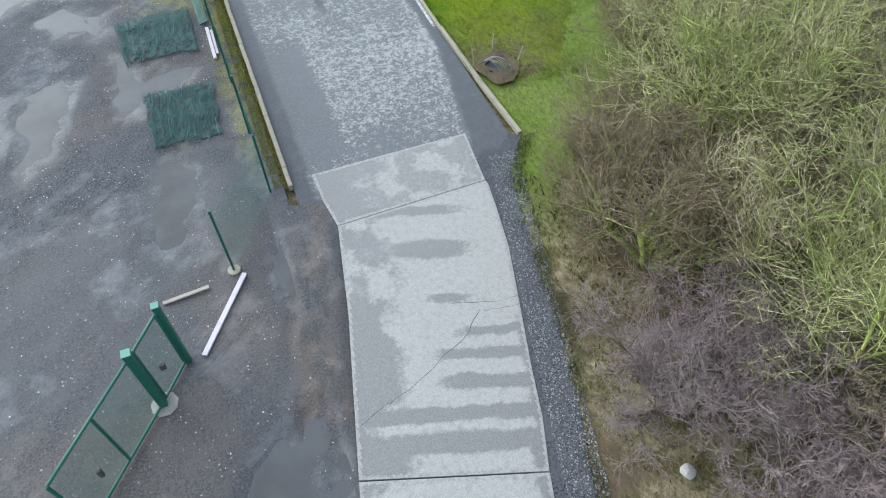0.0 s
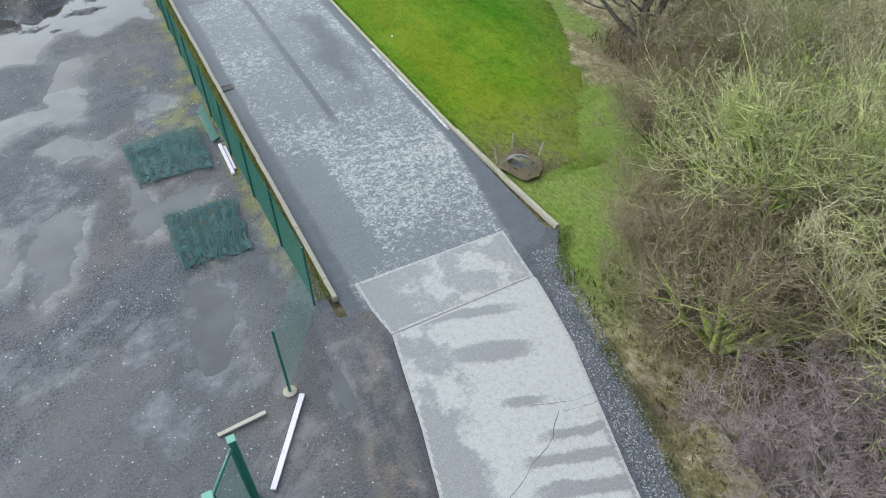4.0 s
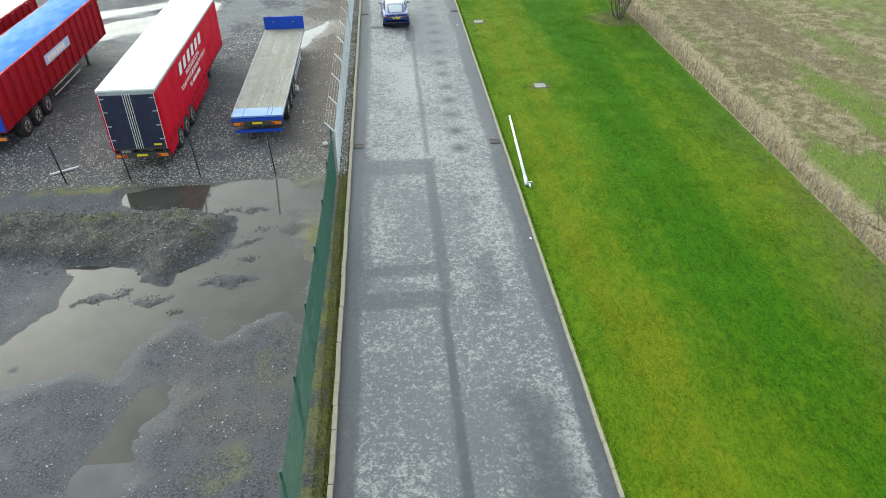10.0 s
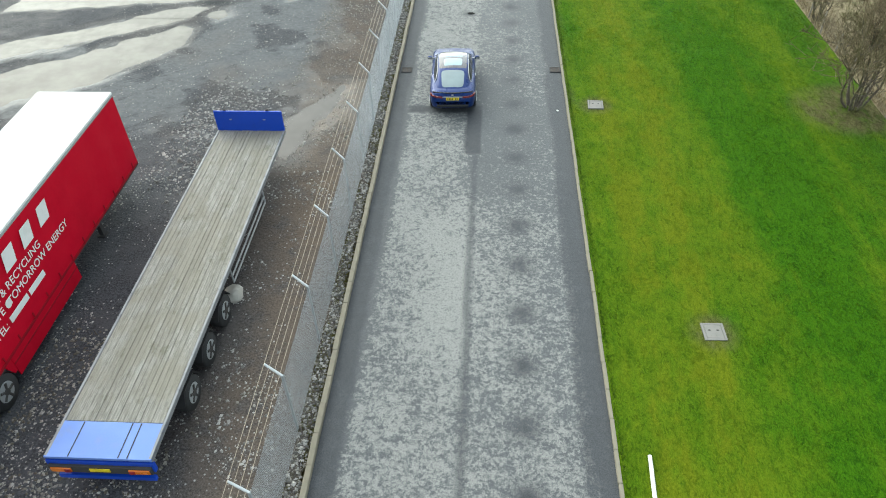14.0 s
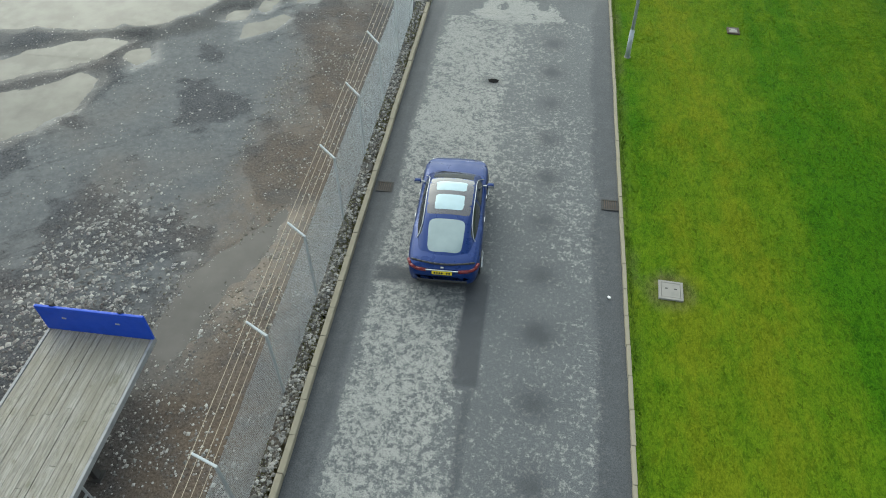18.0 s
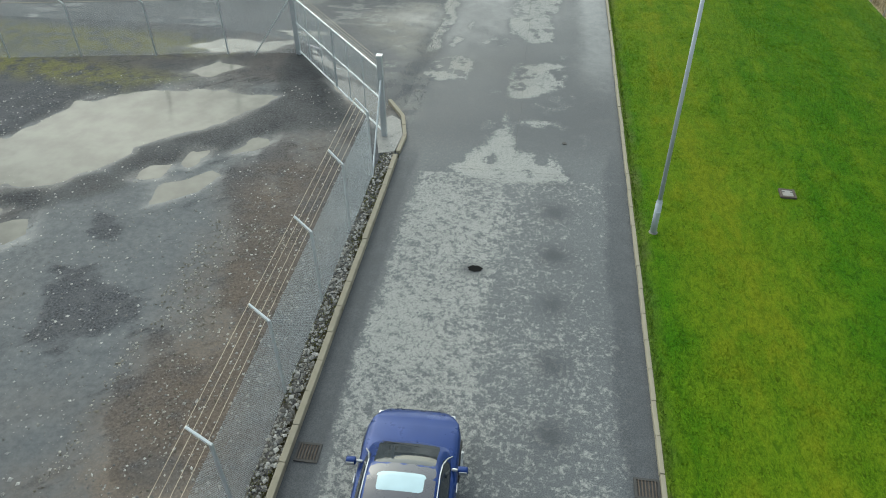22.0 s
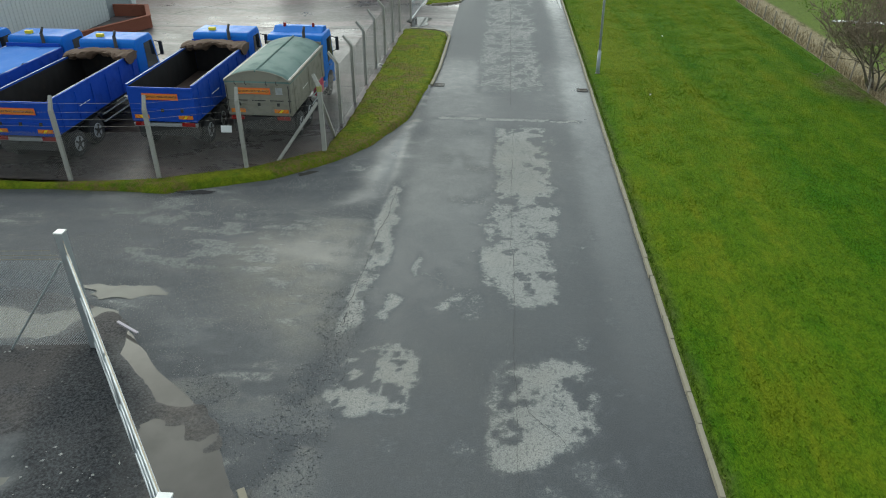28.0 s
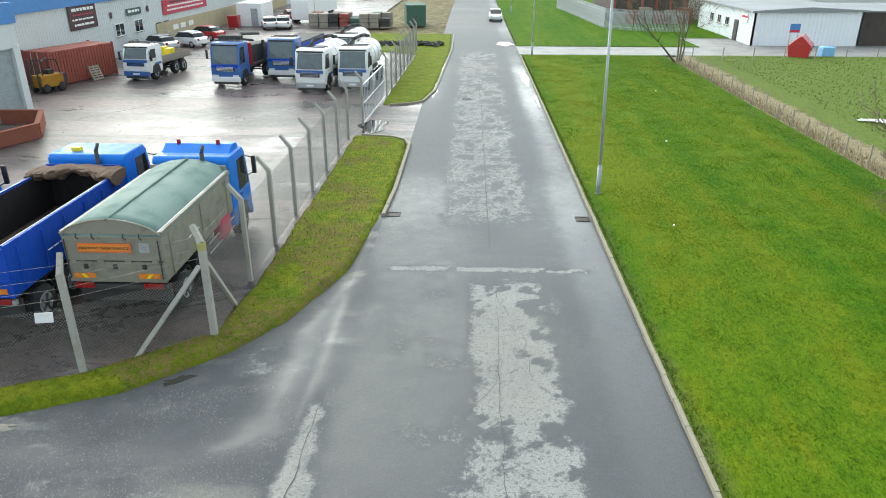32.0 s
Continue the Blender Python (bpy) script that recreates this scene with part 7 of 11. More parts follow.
def bare_tree(rng, stems, height, spread, radius, levels, kids, droop=0.0, wander=0.22, rise=0.12, twig=0.004):
    """Wood and twigs of a leafless tree: two lists of verts and faces."""
    wood, twigs = ([], []), ([], [])

    def grow(p, d, length, r, level):
        n = 6 if level == 0 else 5 if level < 3 else 4
        pts, radii, step = [p.copy()], [r], length / n
        for i in range(n):
            d = (d + Vector((rng.gauss(0, wander), rng.gauss(0, wander), rng.gauss(0, wander * 0.7) + rise - droop * level * 0.5 * (i / n)))).normalized()
            p = p + d * step
            if p.z < 0.25:
                p.z = 0.25
            pts.append(p.copy())
            radii.append(max(twig, r * (1 - 0.72 * (i + 1) / n)))
        out = wood if level < 2 else twigs
        limb(*out, pts, radii, 7 if level == 0 else 5 if level == 1 else 3)
        if level >= levels:
            return
        for _ in range(kids[level]):
            t = rng.uniform(0.28 if level else 0.35, 1.0)
            i = min(n - 1, int(t * n))
            q = pts[i].lerp(pts[i + 1], t * n - i)
            along = (pts[i + 1] - pts[i]).normalized()
            side = Vector((rng.gauss(0, 1), rng.gauss(0, 1), rng.gauss(0.15, 0.55))).normalized()
            grow(q, (along * 0.75 + side * 0.85).normalized(), length * rng.uniform(0.42, 0.68), max(twig, radii[i] * 0.55), level + 1)

    for s in range(stems):
        a = 2 * math.pi * (s + rng.random() * 0.7) / stems
        lean = rng.uniform(0.5, 1.0) * spread if stems > 1 else 0.08
        grow(Vector((0.18 * math.cos(a) * (stems > 1), 0.18 * math.sin(a) * (stems > 1), -0.15)), Vector((lean * math.cos(a), lean * math.sin(a), 1)).normalized(), height * rng.uniform(0.75, 1.05), radius * rng.uniform(0.7, 1.0), 0)
    return wood, twigs


MOSSY = make_bark("mossy_olive_bark", (0.125, 0.125, 0.045), (0.32, 0.32, 0.110), (0.24, 0.32, 0.055))
MOSSY_TWIG = make_bark("yellow_green_twigs", (0.105, 0.105, 0.042), (0.45, 0.44, 0.220), (0.21, 0.245, 0.070), 0.6)
OLIVE_TWIG = make_bark("olive_brown_twigs", (0.085, 0.074, 0.040), (0.40, 0.36, 0.230), (0.175, 0.170, 0.068), 0.6)
BROWN = make_bark("grey_brown_bark", (0.075, 0.062, 0.048), (0.17, 0.145, 0.115), (0.12, 0.12, 0.06))
BROWN_TWIG = make_bark("brown_twigs", (0.11, 0.082, 0.062), (0.25, 0.19, 0.15), (0.17, 0.14, 0.10), 0.6)
TAN_TWIG = make_bark("pale_dead_twigs", (0.090, 0.068, 0.042), (0.30, 0.240, 0.160), (0.155, 0.135, 0.070), 0.6)


def tree_thing(name, label, seed, bark, twig_mat, m, category="tree", **kw):
    rng = random.Random(seed)
    wood, twigs = bare_tree(rng, **kw)
    t = thing(name, label, category, m)
    soup("trunk", *wood, bark, t, True)
    soup("crown", *twigs, twig_mat, t)["label"] = "fine bare branches and twigs"
    return t


SCRUB = dict(stems=6, height=4.6, spread=0.80, radius=0.17, levels=4, kids=(9, 8, 5, 1), droop=0.06, wander=0.085, rise=0.05, twig=0.0070)
scrub_a = tree_thing("scrub_tree", "bare mossy scrub tree with a tangle of yellow-green twigs", 11, MOSSY, MOSSY_TWIG, pose(7.5, 4.8, 0.1, 0, 0, 20), **SCRUB)
scrub_b = tree_thing("scrub_tree", "bare scrub bush with a tangle of tan twigs", 12, MOSSY, TAN_TWIG, pose(5.4, 9.6, 0.1, 0, 0, 0), **{**SCRUB, "height": 3.4, "stems": 8, "spread": 1.0})
scrub_c = tree_thing("scrub_tree", "bare mossy scrub tree leaning over dead grass", 13, MOSSY, OLIVE_TWIG, pose(11.5, 8.5, 0.1, 0, 0, 0), **{**SCRUB, "height": 5.0, "stems": 5})
PURPLE_TWIG = make_bark("purple_brown_twigs", (0.12, 0.090, 0.088), (0.30, 0.235, 0.230), (0.20, 0.165, 0.150), 0.6)
scrub_d = tree_thing("scrub_tree", "bare brown bush with dense purple-brown twigs", 14, BROWN, PURPLE_TWIG, pose(3.6, 5.5, 0.1, 0, 0, 0), **{**SCRUB, "height": 2.4, "stems": 9, "spread": 1.1, "kids": (9, 7, 5, 3), "twig": 0.0045})
spots = [(scrub_a, 9.2, 11.8, 100, 1.05), (scrub_b, 6.6, 13.4, 200, 0.75), (scrub_c, 13.6, 13.8, 140, 1.05), (scrub_a, 12.5, 3.6, 250, 1.1), (scrub_b, 9.8, 8.2, 60, 1.0), (scrub_c, 8.6, 6.8, 310, 0.9), (scrub_b, 7.6, 1.8, 120, 1.0), (scrub_d, 6.4, 3.0, 80, 1.15),
         (scrub_a, 16.5, 9.0, 15, 1.1), (scrub_c, 16.5, 17.0, 200, 1.0), (scrub_b, 11.2, 16.8, 10, 0.8), (scrub_a, 15.8, 3.2, 300, 1.0), (scrub_d, 3.9, 1.2, 40, 1.0), (scrub_c, 19.5, 13.5, 80, 1.1), (scrub_a, 20.0, 20.5, 170, 1.0),
         (scrub_d, 10.8, 0.6, 10, 1.2), (scrub_b, 12.4, 10.6, 250, 1.0), (scrub_d, 17.4, 22.6, 200, 0.8), (scrub_b, 17.6, 23.4, 140, 0.7), (scrub_b, 4.9, 12.2, 60, 0.6), (scrub_b, 12.9, 19.6, 30, 0.85), (scrub_b, 10.3, 17.9, 140, 0.7), (scrub_c, 14.6, 20.8, 20, 0.7), (scrub_c, 12.4, 7.0, 70, 1.0)]
for src, x, y, turn, k in spots:
    copy_thing(src, pose(x, y, 0.1, 0, 0, turn)).scale = (k, k, k * 0.95)
for o in [o for o in scene.objects if o.name.startswith("scrub_tree")]:
    o["group"] = "scrub trees beyond the verge"

TREE = dict(stems=7, height=5.6, spread=0.66, radius=0.20, levels=4, kids=(7, 5, 4, 2), wander=0.16, rise=0.09, twig=0.0085)
big = tree_thing("bare_tree", "bare spreading winter tree with several grey-brown stems on the lawn edge", 21, BROWN, BROWN_TWIG, pose(15.9, 35.1, 0.05), **TREE)
big_b = tree_thing("bare_tree", "open spreading bare tree with tan-brown limbs over dry grass", 27, BROWN, BROWN_TWIG, pose(15.6, 25.3, 0.1, 0, 0, 130), **{**TREE, "height": 5.2, "spread": 0.8})
b2 = tree_thing("bare_tree", "low bare bush-like tree on the lawn edge", 22, BROWN, TAN_TWIG, pose(15.9, 73.3, 0.08), **{**TREE, "height": 3.6, "stems": 9, "radius": 0.07, "spread": 0.6})
copy_thing(big_b, pose(21.6, 31.2, 0.1, 0, 0, 250)).scale = (0.8, 0.8, 0.8)
tree_thing("bare_tree", "wide dense brown bush leaning over the field fence", 29, BROWN, BROWN_TWIG, pose(17.5, 118.0, 0.1, 0, 0, 70), **{**TREE, "height": 3.4, "stems": 10, "radius": 0.07, "spread": 0.9, "twig": 0.010})
copy_thing(b2, pose(17.0, 93.0, 0.1, 0, 0, 170)).scale = (1.0, 1.0, 1.0)
copy_thing(b2, pose(17.3, 82.0, 0.1, 0, 0, 20)).scale = (0.6, 0.6, 0.6)
tree_thing("bare_tree", "slender bare tree at the corner of the lawn and the drive", 23, BROWN, BROWN_TWIG, pose(17.2, 154.6, 0.05), **{**TREE, "stems": 4, "height": 5.6, "radius": 0.12, "levels": 4, "kids": (6, 4, 4, 2), "twig": 0.008})

pit = thing("drain_pit", "open drain pit with bent wire mesh and timber stakes", "drain pit", pose(5.05, 19.85, 0.06, 0, 0, 30))
rim = bmesh.new()
for dx, dy, sx, sy in ((-0.42, 0, 0.12, 0.96), (0.42, 0, 0.12, 0.96), (0, -0.42, 0.72, 0.12), (0, 0.42, 0.72, 0.12)):
    box(rim, dx, dy, 0.02, sx, sy, 0.12, 0.015)
part("rim", rim, painted("muddy_concrete", (0.060, 0.050, 0.038), 0.85, dirt=0.6, dirt_colour=(0.05, 0.04, 0.03)), pit, "muddy concrete rim")
# flat black plate: the darkness of the hole is put into its colour
part("shaft", boxed(0, 0, -0.012, 0.74, 0.74, 0.05, 0.004), BLACK, pit, "black plate painting the dark of the open shaft")
sheet("soil_patch", steps(3.98, 6.5, 0.08), steps(18.4, 21.2, 0.08), lambda x, y: 0.075 + 0.05 * ellipse(x + 0.9 * (value_noise(x, y, 0.9, 241, 4) - 0.5), y + 0.9 * (value_noise(x, y, 0.9, 242, 4) - 0.5), 5.15, 19.75, 1.05, 1.15, 20, 0.3) + 0.05 * value_noise(x, y, 0.3, 243, 3), {"green": lambda x, y: -0.8 + 0 * x, "dry": lambda x, y: 0 * x, "soil": lambda x, y: 1.0 + 0 * x}, ROUGH, keep=lambda x, y: (ellipse(x + 1.1 * (value_noise(x, y, 0.8, 244, 4) - 0.5), y + 1.1 * (value_noise(x, y, 0.8, 245, 4) - 0.5), 5.1, 19.75, 0.85, 0.95, 20, 0.3) > 0.4) & ((np.abs(x - 5.05) > 0.42) | (np.abs(y - 19.85) > 0.42)), label="bare dark soil thrown up round the open drain pit", category="soil")
for k in range(9):
    wire = ([], [])
    limb(*wire, [Vector((-0.62 + 0.085 * k + 0.05 * math.sin(3 * u + k), -0.7 + 1.25 * u, 0.05 + 0.55 * math.sin(math.pi * min(1, u * 1.05)) ** 0.7 * (1 - 0.05 * k))) for u in (0, 0.15, 0.35, 0.55, 0.75, 1.0)], [0.011] * 6, 5)
    soup("mesh_wire", *wire, WIRE_DULL, pit)
for k, (x, y, lx, ly) in enumerate(((0.55, 0.62, 0.1, 0.05), (-0.5, 0.7, 0.0, 0.12), (0.72, -0.45, 0.22, -0.05), (0.1, -0.78, -0.25, 0.1))):
    part("stake", tube(bmesh.new(), (x, y, -0.1), (x + lx, y + ly, 0.75 - 0.1 * k), 0.032, 0.026, 6), WOOD_GREY, pit, "weathered timber stake")


def blades(name, label, places, height, width, material, rng, lean=0.5):
    """Upright grass blades, two triangles each, as one piece of stuff."""
    verts, faces = [], []
    for x, y, z, k in places:
        a, h, w = rng.uniform(0, 6.283), height * k * rng.uniform(0.5, 1.2), width * rng.uniform(0.7, 1.3)
        dx, dy = math.cos(a) * w, math.sin(a) * w
        b = rng.uniform(0, 6.283)
        lx, ly = math.cos(b) * h * lean * rng.random(), math.sin(b) * h * lean * rng.random()
        i = len(verts)
        verts += [(x - dx, y - dy, z - 0.03), (x + dx, y + dy, z - 0.03), (x + lx * 0.4 + dx * 0.6, y + ly * 0.4 + dy * 0.6, z + h * 0.6), (x + lx, y + ly, z + h)]
        faces += [(i, i + 1, i + 2), (i, i + 2, i + 3)]
    return tagged(soup(name, verts, faces, material), label, "grass", kind="stuff")


def make_blade(name, a, b):
    n = Nodes(name, 0.8, spec=0.2)
    n.set("Base Color", n.mix(n.island(), a, b))
    return n.m


HAY = make_blade("dry_grass_blades", (0.22, 0.175, 0.10), (0.48, 0.40, 0.26))
TURF = make_blade("green_grass_blades", (0.045, 0.10, 0.006), (0.15, 0.23, 0.02))
OLIVE = make_blade("mixed_scrub_blades", (0.034, 0.027, 0.013), (0.150, 0.128, 0.048))
rng = random.Random(5)


def ground_at(fun, pts):
    a = np.array(pts)
    z = fun(a[:, 0], a[:, 1])
    return [(x, y, float(h), k) for (x, y, k), h in zip(pts, z)]


hay = [(17.0 + abs(rng.gauss(0, 0.55)), rng.uniform(36, 155), rng.uniform(0.6, 1.3)) for _ in range(15000)]
blades("dry_grass", "tall pale dry grass along the field fence", ground_at(rough_z, hay), 0.22, 0.02, HAY, rng)
hay2 = [(rng.uniform(17.2, 30), rng.uniform(24, 80), rng.uniform(0.4, 1.1)) for _ in range(12000)]
blades("dry_grass", "clumps of dry grass over the rough field", ground_at(rough_z, hay2), 0.2, 0.026, HAY, rng)
fld = [(rng.uniform(20.5, 38), rng.uniform(78, 157), rng.uniform(0.4, 1.0)) for _ in range(16000)]
blades("field_grass", "rough green grass over the field", ground_at(rough_z, fld), 0.11, 0.05, make_blade("field_blades", (0.06, 0.13, 0.010), (0.19, 0.28, 0.04)), rng)
und = []
while len(und) < 30000:
    x, y = rng.uniform(1.0, 22), rng.uniform(-8, 27)
    und.append((x, y, rng.uniform(0.4, 1.3)))
ua = np.array(und)
keep = (inside(ua[:, 0], ua[:, 1], ROUGH_EDGE, 0.02) > 0.5) & (ua[:, 0] > 1.9 + 0.1 * (ua[:, 1] - 6)) & (ua[:, 0] > 3.0 * (ua[:, 1] > 9))
keep &= ~((ua[:, 1] > 14 - 0.25 * (ua[:, 0] - 4)) & (ua[:, 0] < 13) & (ua[:, 1] > 11))
und = [u for u, k in zip(und, keep) if k]
cut = int(0.68 * len(und))
blades("undergrowth", "tangled olive and tan undergrowth below the scrub", ground_at(rough_z, und[:cut]), 0.30, 0.025, OLIVE, rng, 0.9)
blades("undergrowth", "fresh green grass patches below the scrub", ground_at(rough_z, und[cut:]), 0.05, 0.016, make_blade("dull_green_blades", (0.060, 0.085, 0.012), (0.15, 0.185, 0.035)), rng, 0.9)
edge = [(4.03 + abs(rng.gauss(0, 0.06)), rng.uniform(19, 157), rng.uniform(0.5, 1.2)) for _ in range(9000)]
blades("grass_edge", "grass overhanging the kerb of the lawn", [(x, y, 0.08, k) for x, y, k in edge], 0.09, 0.012, TURF, rng, 0.9)


def lawn_tufts(count, seed):
    """Short tufts all over the lawn, as one piece of stuff in the lawn's own colours."""
    g = np.random.default_rng(seed)
    x, y = g.uniform(4.05, 16.7, count), 18 + 140 * g.uniform(0, 1, count) ** 1.25
    ok = inside(x, y, LAWN_EDGE, 0.02) > 0.5
    x, y = x[ok], y[ok]
    keep = value_noise(x, y * 0.7, 1.1, 211, 4) + 0.25 * ramp(x, 8, 12) > 0.15 + 0.50 * g.uniform(0, 1, len(x))
    x, y = x[keep], y[keep]
    m = len(x)
    z = 0.07 + 0.08 * (value_noise(x, y, 8, 151) - 0.4) * ramp(x, 4.0, 5.5)
    a, h, w = g.uniform(0, 6.283, m), g.uniform(0.012, 0.042, m), g.uniform(0.010, 0.026, m)
    b, l = g.uniform(0, 6.283, m), g.uniform(0.01, 0.06, m)
    co = np.stack([np.stack([x - w * np.cos(a), y - w * np.sin(a), z - 0.02], -1), np.stack([x + w * np.cos(a), y + w * np.sin(a), z - 0.02], -1), np.stack([x + l * np.cos(b), y + l * np.sin(b), z + h], -1)], 1)
    me = bpy.data.meshes.new("lawn_tufts")
    me.vertices.add(3 * m)
    me.vertices.foreach_set("co", co.astype(np.float32).ravel())
    me.loops.add(3 * m)
    me.loops.foreach_set("vertex_index", np.arange(3 * m, dtype=np.int32))
    me.polygons.add(m)
    me.polygons.foreach_set("loop_start", np.arange(0, 3 * m, 3, dtype=np.int32))
    me.update(calc_edges=True)
    for k, fun in (("lush", lawn_lush), ("bare", lawn_bare)):
        v = me.attributes.new(k, "FLOAT", "POINT")
        v.data.foreach_set("value", np.repeat(fun(x, y), 3).astype(np.float32))
    v = me.attributes.new("blade", "FLOAT", "POINT")
    v.data.foreach_set("value", np.ones(3 * m, np.float32))
    me.materials.append(LAWN)
    return tagged(new("lawn_tufts", me), "short tufts of grass all over the lawn", "grass", kind="stuff")


lawn_tufts(640000, 9)
moss = [(rng.uniform(-4.3, -3.88), rng.uniform(16.8, 50.5), rng.uniform(0.4, 1.2)) for _ in range(16000)]
blades("grass_edge", "yellowish grass and moss between the green fence and the kerb", [(x, y, 0.035, k) for x, y, k in moss], 0.06, 0.018, make_blade("yellow_moss_blades", (0.15, 0.165, 0.025), (0.36, 0.345, 0.09)), rng, 0.8)
verge_pts = []
while len(verge_pts) < 12000:
    x, y = rng.uniform(-13, -3.6), rng.uniform(104, 128)
    verge_pts.append((x, y, rng.uniform(0.5, 1.2)))
va = np.array(verge_pts)
vz = verge_z(va[:, 0], va[:, 1], VERGE_A)
blades("verge_grass", "short mossy grass on the verge", [(x, y, z + 0.02, k) for (x, y, k), z in zip(verge_pts, vz) if z > 0.02], 0.035, 0.016, make_blade("verge_blades", (0.09, 0.095, 0.012), (0.24, 0.23, 0.030)), rng, 0.8)
weeds = [(-14.4 + rng.gauss(0, 2.6), 46.5 + rng.gauss(0, 0.9), rng.uniform(0.5, 1.3)) for _ in range(2200)]
blades("mound_weeds", "weeds and grass growing over the spoil heap", ground_at(yard_z, weeds), 0.07, 0.018, make_blade("weed_blades", (0.03, 0.042, 0.012), (0.12, 0.14, 0.045)), rng, 0.8)


# ---- loose stones ----
def stones(name, label, places, material, rng):
    """Rough six-cornered stones, joined, as one piece of stuff."""
    verts, faces = [], []
    oct_v = [(1, 0, 0), (0, 1, 0), (-1, 0, 0), (0, -1, 0), (0, 0, 1), (0, 0, -1)]
    oct_f = [(0, 1, 4), (1, 2, 4), (2, 3, 4), (3, 0, 4), (1, 0, 5), (2, 1, 5), (3, 2, 5), (0, 3, 5)]
    for x, y, z, s in places:
        i, a = len(verts), rng.uniform(0, 6.28)
        sx, sy, sz = s * rng.uniform(0.6, 1.2), s * rng.uniform(0.6, 1.2), s * rng.uniform(0.35, 0.8)
        for vx, vy, vz in oct_v:
            j = rng.uniform(0.75, 1.25)
            px, py = vx * sx * j, vy * sy * j
            verts.append((x + px * math.cos(a) - py * math.sin(a), y + px * math.sin(a) + py * math.cos(a), z + vz * sz * j))
        faces += [(i + p, i + q, i + r) for p, q, r in oct_f]
    return tagged(soup(name, verts, faces, material), label, "stones", kind="stuff")


strip = [(rng.uniform(-4.3, -3.9), rng.uniform(50.5, 89.3), rng.choice((0.014, 0.02, 0.028, 0.036, 0.05))) for _ in range(8000)]
big_strip = [(rng.uniform(-4.28, -3.92), rng.uniform(50.8, 90), rng.choice((0.035, 0.045, 0.055, 0.07))) for _ in range(1500)]
stones("rubble_strip", "larger pale stones along the foot of the fence", [(x, y, 0.05, s) for x, y, s in big_strip], STONE_PALE, rng)
stones("rubble_strip", "broken stones and rubble between the fence and the kerb", [(x, y, 0.03, s) for x, y, s in strip], STONE_MIXED, rng)
strip_moss = [(rng.uniform(-4.32, -3.88), rng.uniform(50.5, 89.3), rng.uniform(0.4, 1.2)) for _ in range(9000)]
sm = np.array(strip_moss)
sk = value_noise(sm[:, 0] * 2, sm[:, 1], 1.6, 201) > 0.46
blades("moss_strip", "moss and short weeds among the stones below the fence", [(x, y, 0.04, k) for (x, y, k), ok in zip(strip_moss, sk) if ok], 0.045, 0.022, make_blade("strip_moss_blades", (0.06, 0.062, 0.018), (0.19, 0.185, 0.055)), rng, 0.8)


def scatter(count, x0, x1, y0, y1, sizes, ok=None):
    out = []
    while len(out) < count:
        x, y = rng.uniform(x0, x1), rng.uniform(y0, y1)
        if ok is None or ok(x, y):
            out.append((x, y, rng.choice(sizes)))
    return [(x, y, z, s) for (x, y, z, _), (_, _, s) in zip(ground_at(yard_z, [(a, b, 1) for a, b, _ in out]), out)]


SMALL, MID = (0.012, 0.018, 0.025, 0.035), (0.03, 0.045, 0.06, 0.09)
stones("loose_stones", "pale stones scattered over the lorry park gravel", scatter(17000, -28, -4.7, 50.8, 72, SMALL + SMALL + (0.03, 0.045, 0.06), lambda x, y: noise.noise(Vector((x * 0.32, y * 0.32, 9))) + 0.7 * noise.noise(Vector((x * 1.1, y * 1.1, 4))) > 0.34 - 0.30 * (y < 57) - 0.45 * rng.random() ** 3), STONE_PALE, rng)
stones("loose_stones", "patches of coarse pale rubble round the trailers", scatter(4200, -18, -5.0, 51.5, 60, (0.025, 0.035, 0.045, 0.06), lambda x, y: noise.noise(Vector((x * 0.4, y * 0.4, 15))) + 0.6 * noise.noise(Vector((x * 1.3, y * 1.3, 2))) > 0.16 - 0.3 * rng.random() ** 3), STONE_MIXED, rng)
stones("loose_stones", "loose rubble spread along the inside of the fence", scatter(3200, -8.6, -4.8, 70, 84, SMALL + (0.03, 0.045), lambda x, y: noise.noise(Vector((x * 0.6, y * 0.4, 21))) + 0.5 * noise.noise(Vector((x * 1.6, y * 1.6, 3))) > 0.05 - 0.3 * rng.random() ** 2), STONE_MIXED, rng)
stones("loose_stones", "dark gravel scattered over the yards", scatter(9000, -24, -4.7, 5, 52, SMALL), STONE_DARK, rng)
stones("loose_stones", "pale pebbles scattered over the yards", scatter(5000, -22, -4.7, 5, 50, (0.008, 0.011, 0.015, 0.02, 0.028), lambda x, y: noise.noise(Vector((x * 0.4, y * 0.4, 6))) > 0.1 - 0.6 * rng.random() ** 2), STONE_PALE, rng)
stones("loose_stones", "pale pebbles scattered over the bare yard", scatter(7500, -20, -4.7, 68, 93, SMALL + (0.010, 0.014, 0.045), lambda x, y: noise.noise(Vector((x * 0.5, y * 0.5, 2))) > -0.15 - 0.4 * rng.random() and math.hypot((x + 9.5) / 3.6, (y - 89.6) / 3.0) > 0.6 + 0.6 * rng.random()), STONE_PALE, rng)
stones("loose_stones", "bank of rubble along the old fence line", scatter(11000, -26, -5.0, 50.5, 53.0, SMALL + SMALL + (0.045, 0.06)), STONE_MIXED, rng)
g = np.random.default_rng(31)
hx, hy = g.uniform(-21, -8.3, 90000), g.uniform(42.6, 48.2, 90000)
on_heap = mound_height(hx, hy) > 0.10
islet_stones = [(cx + r * rng.gauss(0, 0.6), cy + r * rng.gauss(0, 0.35), rng.choice((0.02, 0.03, 0.045, 0.06))) for cx, cy, r, _ in ISLES for _k in range(int(90 * r))]
